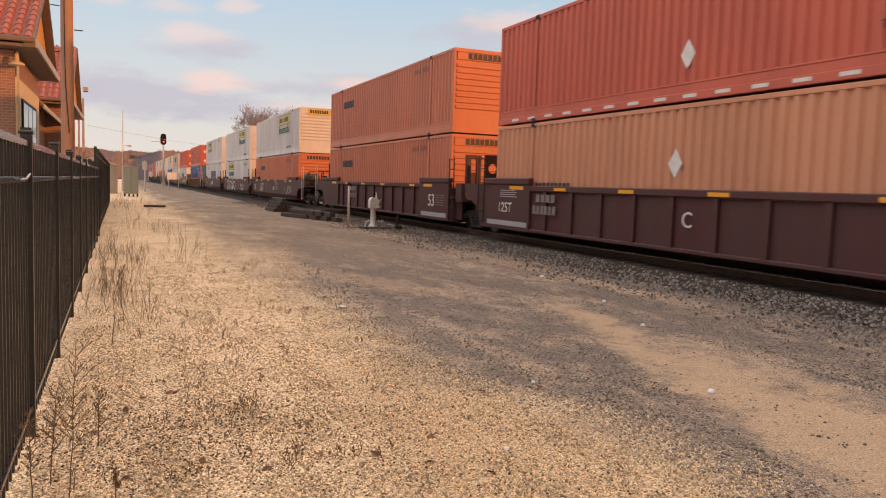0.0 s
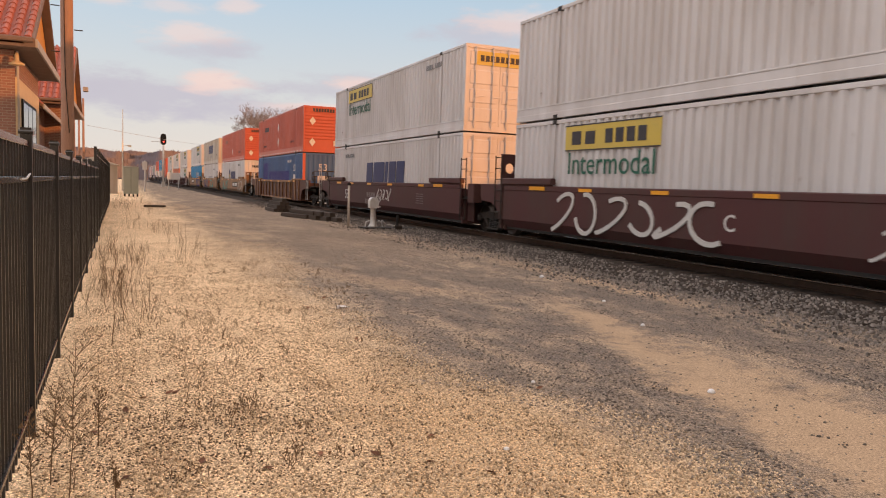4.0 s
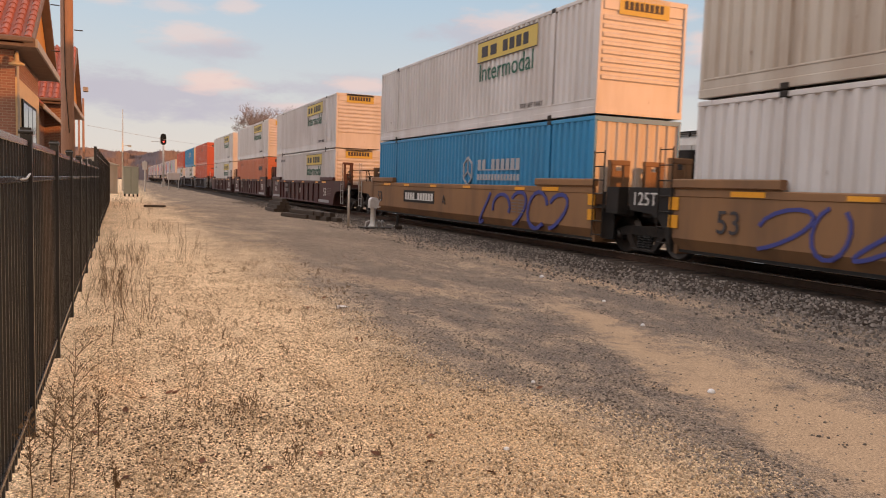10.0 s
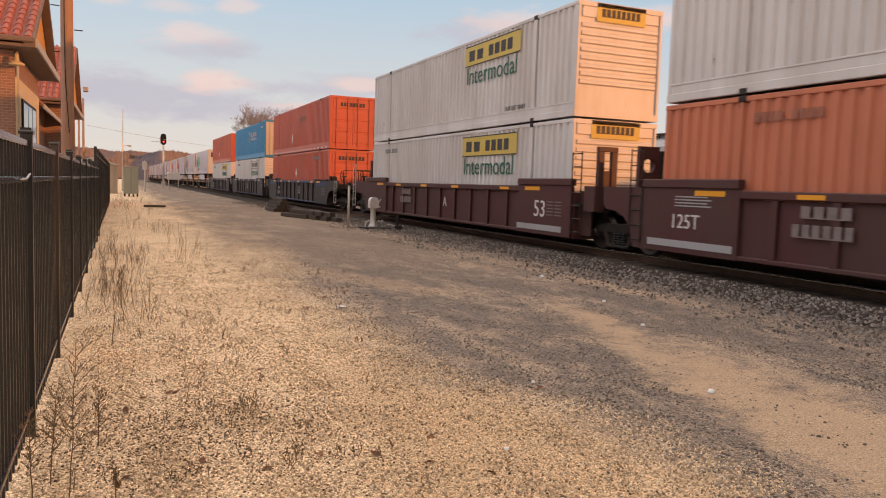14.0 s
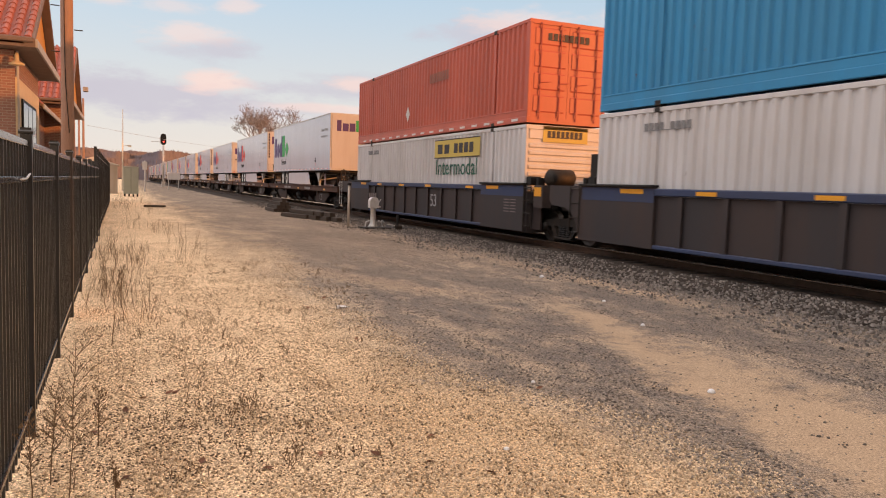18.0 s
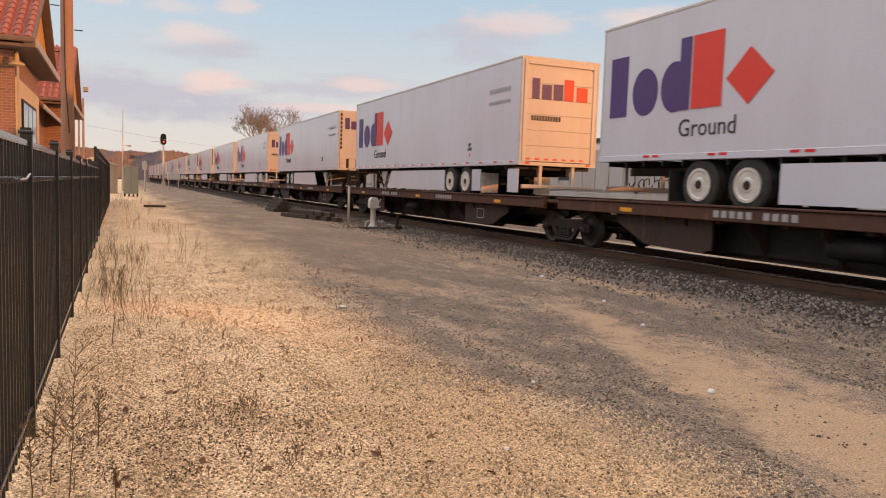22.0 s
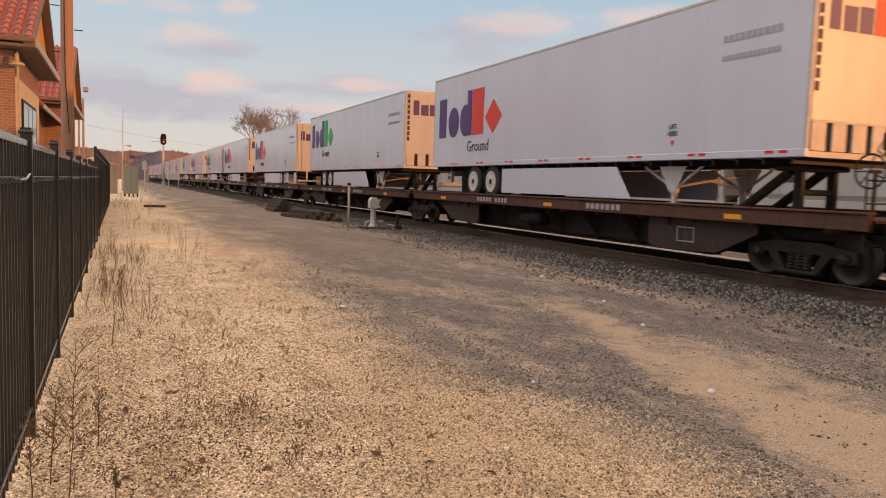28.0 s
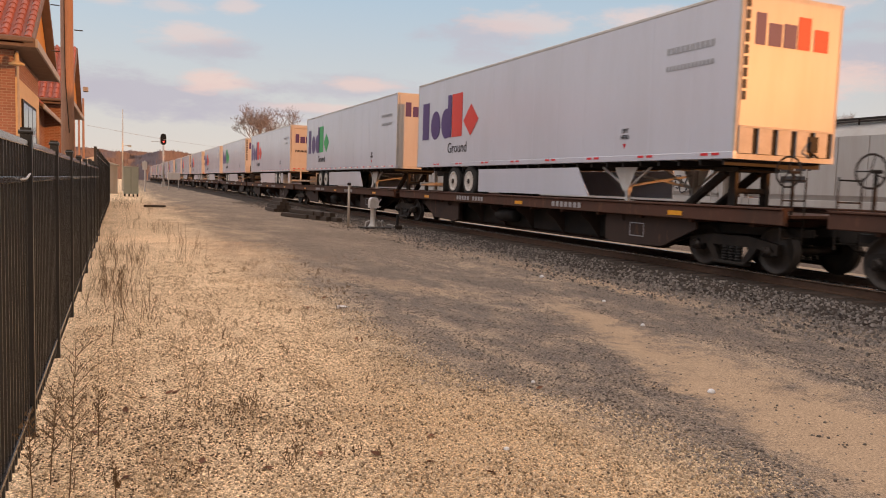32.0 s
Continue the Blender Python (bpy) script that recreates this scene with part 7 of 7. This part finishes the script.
for (x, y, h, r, lab) in ((-2.9, 57.0, 6.2, 0.20, "far wooden utility pole"), (-2.9, 66.0, 6.0, 0.09, "thin far wooden pole"), (-2.9, 74.0, 8.3, 0.11, "far wooden utility pole")):
    q = thing("utility_pole", lab, "utility pole", "far poles")
    part("shaft", Shape().lathe([(0, r), (h, r * 0.8)], 2, 12, (x, y, 0)), WOOD, q, "", None, True)
mast = thing("lamp_mast", "pale slender metal mast beyond the fence", "mast")
part("shaft", Shape().lathe([(0, 0.11), (9.0, 0.06)], 2, 10, (0.35, 92, 0)), M["galv"], mast, "", None, True)
part("lamp_head", Shape().slab(0.9, 1.25, 91.8, 92.2, 4.9, 5.1, 0.03).rod((0.35, 92, 5.0), (0.9, 92, 5.05), 0.04, 6), M["galv"], mast)

# ---- signal and trackside equipment ----
SX, SY = 7.05, 140.0
sig = thing("railway_signal", "railway signal with a dark oval head showing red", "railway signal")
part("mast", Shape().lathe([(0, 0.11), (8.3, 0.09)], 2, 10, (SX, SY, 0)), M["galv"], sig, "grey metal mast", None, True)
part("base", Shape().slab(SX - 0.3, SX + 0.3, SY - 0.3, SY + 0.3, 0, 0.9, 0.03), M["galv"], sig)
hd = part("signal_head", Shape().prism([(SX + 0.48 * math.cos(a), 8.2 + (0.5 if math.sin(a) > 0 else -0.5) + 0.48 * math.sin(a)) for a in [i * math.pi / 10 for i in range(20)]], 1, SY - 0.1, SY), M["black"], sig, "black oval signal head")
for z in (8.65, 8.2):
    part("visor", Shape().lathe([(-0.45, 0.15), (-0.1, 0.15)], 1, 12, (SX, SY, z)), M["black"], hd)
part("lens", Shape().lathe([(-0.47, 0.13), (-0.46, 0.13)], 1, 14, (SX, SY, 7.75)), glow("red_lens", (0.9, 0.06, 0.05), 3.0), hd, "lit red lens")
part("side_arm", Shape().rod((SX - 2.0, SY, 7.7), (SX, SY, 7.9), 0.05, 6).rod((SX - 0.5, SY, 7.2), (SX - 0.5, SY, 8.6), 0.04, 6), M["galv"], sig)
part("ladder", Shape().rod((SX + 0.25, SY + 0.3, 0), (SX + 0.25, SY + 0.3, 7.2), 0.03, 5).rod((SX - 0.15, SY + 0.3, 0), (SX - 0.15, SY + 0.3, 7.2), 0.03, 5), M["galv"], sig)
cabw = thing("signal_cabinet", "small white equipment box on legs by the track", "equipment cabinet")
part("box", Shape().slab(6.25, 7.95, 113.6, 114.6, 1.35, 2.35, 0.05), M["white"], cabw)
for x in (6.45, 7.75):
    part("leg", Shape().rod((x, 114.1, 0), (x, 114.1, 1.35), 0.06, 6), M["galv"], cabw)
cab = thing("utility_cabinet", "pale green-grey electrical cabinet on short feet", "equipment cabinet")
CABM = material("grey_green_enamel", (0.34, 0.36, 0.31), 0.5, 0.0, (0.26, 0.27, 0.23), 0.4, 2.0)
part("body", Shape().slab(0.30, 1.42, 65.5, 66.4, 0.22, 2.32, 0.03), CABM, cab)
part("lid", Shape().slab(0.25, 1.47, 65.45, 66.45, 2.321, 2.40, 0.02), CABM, cab)
for x in (0.86,):
    part("door_seam", Shape().box(x - 0.012, x + 0.012, 65.49, 65.5, 0.3, 2.25), M["black"], cab)
for x in (0.4, 0.72, 1.04, 1.34):
    part("foot", Shape().slab(x - 0.06, x + 0.06, 65.55, 65.7, 0, 0.22), M["black"], cab)
shed = thing("white_shed", "low white shed beyond the end of the fence", "shed")
part("wall", Shape().box(-4.2, -0.15, 75, 79, 0, 2.6), M["cream"], shed)
part("roof", Shape().prism([(-4.4, 2.6), (0.05, 2.6), (-2.1, 3.3)], 1, 74.8, 79.2), M["galv_dull"], shed)
sig2 = thing("crossing_signal", "white crossing signal post beyond the cabinet", "railway signal")
part("mast", Shape().lathe([(0, 0.09), (3.4, 0.07)], 2, 8, (2.6, 90, 0)), M["white"], sig2)
part("head", Shape().slab(2.35, 2.85, 89.85, 90.1, 2.4, 3.3, 0.05), M["white"], sig2)

# switch stand, marker post and the heap of ties
post = thing("marker_post", "weathered white marker post with dark cap", "marker post")
part("shaft", Shape().lathe([(0, 0.046), (1.55, 0.046)], 2, 12, (7.86, 27.2, 0.0)), M["cream"], post, "", None, True)
part("cap", Shape().lathe([(1.551, 0.07), (1.63, 0.07), (1.65, 0.05)], 2, 12, (7.86, 27.2, 0.0)), M["black"], post, "dark cap")
M["stand_paint"] = material("aluminium_paint", (0.66, 0.66, 0.66), 0.4, 0.3, (0.45, 0.44, 0.43), 0.5, 7.0)
stand = thing("switch_stand", "silver switch stand with rounded head and cables", "switch stand")
SWX, SWY = 8.53, 26.3
part("base_plate", Shape().slab(SWX - 0.45, SWX + 1.6, SWY - 0.35, SWY + 0.35, 0.0, 0.06, 0.01), M["black"], stand)
part("column", Shape().lathe([(0.06, 0.19), (0.12, 0.15), (0.22, 0.105), (0.72, 0.10), (0.76, 0.14)], 2, 16, (SWX, SWY, 0)), M["stand_paint"], stand, "silver column", None, True)
part("head", Shape().prism([(SWX - 0.165, 0.76), (SWX + 0.165, 0.76), (SWX + 0.165, 1.0), (SWX + 0.135, 1.09), (SWX + 0.07, 1.14), (SWX - 0.07, 1.14), (SWX - 0.135, 1.09), (SWX - 0.165, 1.0)], 1, SWY - 0.14, SWY + 0.14), M["stand_paint"], stand, "rounded silver housing")
part("lever", Shape().rod((SWX + 0.2, SWY, 0.95), (SWX + 0.26, SWY - 0.05, 1.08), 0.02, 6).rod((SWX + 0.2, SWY, 0.8), (SWX + 0.27, SWY, 0.8), 0.03, 6), M["galv"], stand)
cb = Shape()
for sx in (-1, 1):
    cb.path([(SWX + sx * 0.16, SWY - 0.1, 0.3), (SWX + sx * 0.30, SWY - 0.1, 0.25), (SWX + sx * 0.33, SWY - 0.1, 0.08)], 0.025, 6)
cb.path([(SWX + 0.3, SWY - 0.1, 0.32), (SWX + 0.5, SWY - 0.1, 0.14), (SWX + 0.8, SWY - 0.1, 0.12)], 0.03, 6)
part("cable", cb, M["galv"], stand, "bent silver conduit")
dpost = thing("dark_post", "short dark steel stub beside the switch stand", "marker post")
part("shaft", Shape().slab(9.13, 9.22, 25.4, 25.49, 0.0, 0.55, 0.02), M["black"], dpost)
part("flag", Shape().slab(9.06, 9.30, 25.3, 25.39, 0.0, 0.18, 0.03), M["grime"], dpost)

TIEMAT = material("old_tie_wood", (0.060, 0.045, 0.036), 0.9, 0.0, (0.10, 0.08, 0.065), 0.5, 3.0, 30.0, 0.15, 0.5, 25.0, (1, 6, 1))
TIEM = Shape().slab(-0.115, 0.115, -1.3, 1.3, 0.0, 0.178, 0.012).mesh("railway_tie", TIEMAT)
rnd = random.Random(11)
for (x, y, z, rz) in ((7.35, 34.0, 0.0, 14), (7.68, 33.2, 0.0, 9), (8.0, 32.4, 0.0, 6), (8.3, 31.6, 0.0, 3), (7.85, 33.0, 0.18, 8), (8.15, 32.2, 0.18, 4), (7.62, 33.7, 0.18, 11),
                      (7.55, 41.0, 0.0, 0), (7.8, 41.0, 0.0, 0), (8.06, 41.0, 0.0, 0), (8.32, 41.0, 0.0, 0), (7.68, 41.0, 0.18, 1), (7.94, 41.0, 0.18, -1), (8.2, 41.0, 0.18, 0), (7.82, 41.0, 0.36, 2), (8.1, 41.0, 0.36, 0), (7.95, 41.0, 0.54, 1)):
    single("railway_tie", TIEM, None, "dark weathered wooden railway tie from the heap", "railway tie", "heap of old ties", "", pose(x, y, z, 0, 0, rz))
single("plank", Shape().slab(-0.10, 0.10, -0.55, 0.55, 0.0, 0.12, 0.012), TIEMAT, "short dark plank lying in the gravel", "plank", "", "", pose(1.75, 43.5, 0, 0, 0, 70))

# ---- bare trees ----
BARK = material("bare_twigs", (0.33, 0.25, 0.21), 0.9, 0.0, (0.25, 0.18, 0.15), 0.5, 2.0)


def bare_tree(label, x, y, height, seed, depth=6, r0=0.28, spread=0.5):
    rnd = random.Random(seed)
    t = thing("bare_tree", label, "tree", "bare winter trees", "", pose(x, y, 0))
    trunk, crown = Shape(), Shape()

    def grow(p, d, L, r, k):
        q = p + d * L
        (trunk if k < 2 else crown).rod(p, q, r, 6 if k < 2 else (4 if k < 4 else 3), r * 0.68)
        if k >= depth:
            return
        for i in range((rnd.choice((2, 3, 3)) if k < 3 else rnd.choice((2, 3, 3, 4))) if k else 6):
            a = Vector((rnd.uniform(-1, 1), rnd.uniform(-1, 1), rnd.uniform(-0.25, 0.7)))
            nd = (d * (1.0 if k else 0.7) + a * (spread + 0.10 * k)).normalized()
            grow(q - d * L * rnd.uniform(0, 0.25), nd, L * rnd.uniform(0.60, 0.84), max(0.014, r * 0.58), k + 1)
    grow(Vector((0, 0, -0.2)), Vector((0, 0, 1)), height * 0.24, r0, 0)
    part("trunk", trunk, BARK, t)
    part("crown", crown, BARK, t, "bare brown twigs")
    return t


bare_tree("bare spreading tree far beyond the train", 22.3, 128, 19.0, 4, 7, 0.30, 0.5)
bare_tree("bare tree beyond the parked hopper cars", 76, 67, 15.5, 9, 7, 0.28, 0.42)
for i, (x, y, h) in enumerate(((30, 210, 10), (4, 330, 11), (-8, 260, 9), (-18, 240, 10), (12, 380, 13), (46, 190, 10))):
    bare_tree("bare tree in the distance", x, y, h, 20 + i, 5, 0.3, 0.5)


# ---- far woods ----
def woods():
    """Three ranks of leafless wood on rising ground, each a thick bank with a frayed top."""
    s = Shape()
    rg = random.Random(2)
    for row, (dist, hgt) in enumerate(((430, 12.0), (520, 19.0), (640, 26.0))):
        n = 1500
        low, top, back = [], [], []
        for i in range(n + 1):
            a = radians(-60 + 150 * i / n)
            d = dist * (1 + 0.04 * noise.noise(Vector((a * 30, row, 0))))
            h = hgt * (0.88 + 0.22 * noise.noise(Vector((a * 7, row * 3.0, 0.5))) + 0.10 * noise.noise(Vector((a * 40, row, 2.5)))) + rg.uniform(-0.35, 0.35)
            x, y = math.sin(a), math.cos(a)
            low.append((x * d, y * d, 0.0))
            top.append((x * (d + 6), y * (d + 6), h))
            back.append((x * (d + 30), y * (d + 30), 0.0))
            for k in range(2):
                b = a + rg.uniform(-0.0009, 0.0009)
                q = d + 6 + rg.uniform(-2, 2)
                w, t = rg.uniform(0.10, 0.3), h + rg.uniform(0.3, 1.7)
                v = len(s.v)
                xx, yy = q * math.sin(b), q * math.cos(b)
                s.v += [(xx - w, yy, h - 2.0), (xx + w, yy, h - 2.0), (xx + rg.uniform(-0.4, 0.4), yy, t)]
                s.f.append((v, v + 1, v + 2))
        s.strip(low, top)
        s.strip(top, back)
    # the grey-violet base paints distance haze over brown wood
    m = material("hazy_winter_woods", (0.22, 0.195, 0.225), 1.0, 0.0, (0.17, 0.15, 0.17), 0.6, 0.05, 0.7, 0.15, 0.5, 0.6, (1, 1, 0.5), spec=0.0)
    single("far_woods", s, m, "leafless woods along the horizon, tinted grey-violet for haze", "woods", "", "stuff")


woods()

# ---- dry weeds ----
STRAW = material("dry_weed_stem", (0.17, 0.105, 0.06), 0.9, 0.0, (0.28, 0.19, 0.10), 0.6, 6.0)


def weed_clump(s, x, y, n, h, seed, spread=0.25):
    r = random.Random(seed)
    for i in range(n):
        a = r.uniform(0, 6.28)
        d = r.uniform(0, spread)
        p = Vector((x + d * math.cos(a), y + d * math.sin(a), -0.01))
        q = p + Vector((r.uniform(-0.3, 0.3), r.uniform(-0.3, 0.3), 1)) * h * r.uniform(0.45, 1.0)
        m = (p + q) / 2 + Vector((r.uniform(-0.03, 0.03), r.uniform(-0.03, 0.03), 0))
        s.rod(p, m, 0.003, 3, 0.0025)
        s.rod(m, q, 0.0025, 3, 0.0012)
        for k in range(r.randint(1, 4)):
            t = r.uniform(0.35, 0.95)
            b = p + (q - p) * t
            e = b + Vector((r.uniform(-1, 1), r.uniform(-1, 1), r.uniform(0.3, 1))) * h * 0.16
            s.rod(b, e, 0.0018, 3, 0.001)
            s.rod(e, e + Vector((0, 0, 0.012)), 0.005, 4, 0.002)


def branched_weed(h, seed):
    """One dead stalk with many fine side shoots."""
    r = random.Random(seed)
    s = Shape()
    p = Vector((0, 0, -0.01))
    lean = Vector((r.uniform(-0.06, 0.10), r.uniform(-0.05, 0.05), 1)).normalized()
    n = 14
    for i in range(n):
        q = p + (lean + Vector((r.uniform(-0.07, 0.07), r.uniform(-0.07, 0.07), 0))) * h / n
        s.rod(p, q, 0.0045 * (1 - 0.6 * i / n), 4, 0.0045 * (1 - 0.6 * (i + 1) / n))
        if i > 3:
            for k in range(r.randint(2, 4)):
                a = r.uniform(0, 6.28)
                L = h * r.uniform(0.10, 0.24) * (1.15 - 0.5 * i / n)
                e = q + Vector((math.cos(a) * 0.75, math.sin(a) * 0.75, 0.8)) * L
                s.rod(q, e, 0.002, 3, 0.0012)
                for j in range(r.randint(2, 5)):
                    b = q + (e - q) * r.uniform(0.3, 1.0)
                    t = b + Vector((r.uniform(-1, 1), r.uniform(-1, 1), r.uniform(0.1, 1))) * L * 0.35
                    s.rod(b, t, 0.0012, 3, 0.0008)
                    s.rod(t, t + Vector((0, 0, 0.008)), 0.0035, 4, 0.0015)
        p = q
    return s


weeds = Shape()
_r = random.Random(77)
for i in range(22):
    y = 8.5 + 9 * _r.random() ** 1.2
    weed_clump(weeds, -0.32 + 0.62 * _r.random() ** 1.3, y, _r.randint(4, 9), _r.uniform(0.22, 0.55), 100 + i, 0.28)
for i in range(26):
    y = 14 + 40 * _r.random()
    weed_clump(weeds, _r.uniform(-0.3, 1.5), y, 9, _r.uniform(0.3, 0.7), 200 + i, 0.5)
for i in range(150):
    y = 4.2 + 12 * _r.random() ** 1.2
    weed_clump(weeds, -0.3 + _r.random() * (0.6 + 0.28 * y), y, _r.randint(2, 5), _r.uniform(0.04, 0.13), 300 + i, 0.13)
single("dry_weeds", weeds, STRAW, "dry brown weeds along the foot of the fence", "weeds", "", "stuff")
for (x, y, h, sd) in ((-0.24, 4.12, 0.74, 5), (-0.34, 4.35, 0.5, 6), (-0.41, 4.2, 0.42, 7), (-0.02, 4.05, 0.16, 8), (-0.12, 4.9, 0.34, 9), (0.02, 10.0, 0.5, 12), (-0.06, 13.9, 0.6, 13), (-0.2, 12.2, 0.5, 14)):
    single("weed_plant", branched_weed(h, sd), STRAW, "dead branching weed stalk in the gravel by the fence", "weed", "dead weed stalks", "", pose(x, y, yard_height(x, y)))
single("stick", Shape().rod((0, 0, 0), (0.03, 0.01, 0.33), 0.005, 5, 0.003), STRAW, "thin upright dead stem in the gravel", "weed", "", "", pose(-0.07, 7.7, yard_height(-0.07, 7.7)))

# ---- small litter ----
LEAF = material("dead_leaf", (0.20, 0.085, 0.045), 0.85, 0.0, (0.12, 0.06, 0.035), 0.5, 20.0, per_object=0.4)
SCRAP = material("pale_scrap", (0.70, 0.70, 0.72), 0.6)
leaf_mesh = Shape()
leaf_mesh.v = [(0, -0.038, 0.002), (0.021, -0.01, 0.012), (0.015, 0.02, 0.008), (0, 0.042, 0.016), (-0.016, 0.02, 0.010), (-0.021, -0.01, 0.012), (0, 0, 0.003)]
leaf_mesh.f = [(0, 1, 6), (1, 2, 6), (2, 3, 6), (3, 4, 6), (4, 5, 6), (5, 0, 6)]
LEAFM = leaf_mesh.mesh("dead_leaf", LEAF)
_r = random.Random(31)
for i in range(26):
    x, y = ((2.22, 9.44), (1.42, 4.21), (0.15, 5.83))[i] if i < 3 else (_r.uniform(-0.3, 3.2), 3.6 + 7 * _r.random() ** 1.4)
    single("dead_leaf", LEAFM, None, "curled brown dead leaf on the gravel", "leaf", "dead leaves", "", pose(x, y, yard_height(x, y) + 0.006, _r.uniform(-20, 20), _r.uniform(-20, 20), _r.uniform(0, 360)))
single("paper_scrap", Shape().prism([(-0.09, -0.03), (0.02, -0.05), (0.10, 0.0), (0.05, 0.045), (-0.06, 0.03)], 2, 0.0, 0.03), SCRAP, "crumpled pale scrap lying on the gravel", "litter", "", "", pose(2.65, 9.39, yard_height(2.65, 9.39), 4, 6, 20))
for (x, y, r) in ((4.55, 4.77, 0.035), (5.9, 7.4, 0.03), (3.2, 5.4, 0.02), (7.2, 12.0, 0.05), (6.6, 9.2, 0.03), (2.2, 4.0, 0.02)):
    single("pale_stone", Shape().lathe([(0.0, r * 0.7), (r * 0.35, r), (r * 0.8, r * 0.75), (r * 1.05, r * 0.3)], 2, 9), SCRAP, "single pale stone on the yard", "stone", "pale stones", "", pose(x, y, yard_height(x, y) - 0.004, 0, 0, x * 50))
wire = Shape().path([(FX + 0.03, 4.98, 1.60), (FX + 0.05, 4.86, 1.615), (FX + 0.045, 4.76, 1.59), (FX + 0.03, 4.62, 1.585)], 0.006, 5)
part("wire_tie", wire, SCRAP, fence, "twisted bright wire on the rail")
line = Shape()
A_, B_ = Vector((-2.7, 74, 6.0)), Vector((58.3, 191.0, 11.6))
line.path([tuple(A_ + (B_ - A_) * t - Vector((0, 0, 2.2 * 4 * t * (1 - t)))) for t in [k / 14 for k in range(15)]], 0.016, 4)
single("overhead_wire", line, M["galv"], "thin sagging overhead wire across the sky", "wire")

# ties under the nearest stretch of the main track
TIE_M = Shape().slab(-1.3, 1.3, -0.115, 0.115, -0.10, 0.052, 0.012).mesh("tie", TIE)
for i in range(150):
    part("tie", TIE_M, None, main, "", pose(TX, -6 + i * 0.50, 0))


def motions():
    """The train runs by; its wheels turn while they pass the yard."""
    times = [2.0 * i for i in range(17)]
    for ob, s, z in RUNNING:
        walk(ob, [(t, on_track(s - run(t), z)) for t in times])
    for w, s, r, rest in ROLLING:
        rows, turn = [], 0.0
        t_in = next((t / 30 for t in range(961) if s - run(t / 30) < 16.0), None)
        t_out = next((t / 30 for t in range(961) if s - run(t / 30) < 7.0), 32.0)
        if t_in is None or t_out <= 0.1:
            continue
        t = max(0.0, t_in)
        if t > 0:
            rows.append((0.0, rest))
        begin = run(t)
        while t <= min(32.0, t_out):
            rows.append((t, rest @ pose(0, 0, 0, math.degrees((run(t) - begin) / r))))
            t += 1 / 30
        if rows[-1][0] < 32.0:
            rows.append((32.0, rows[-1][1]))
        walk(w, rows)


motions()
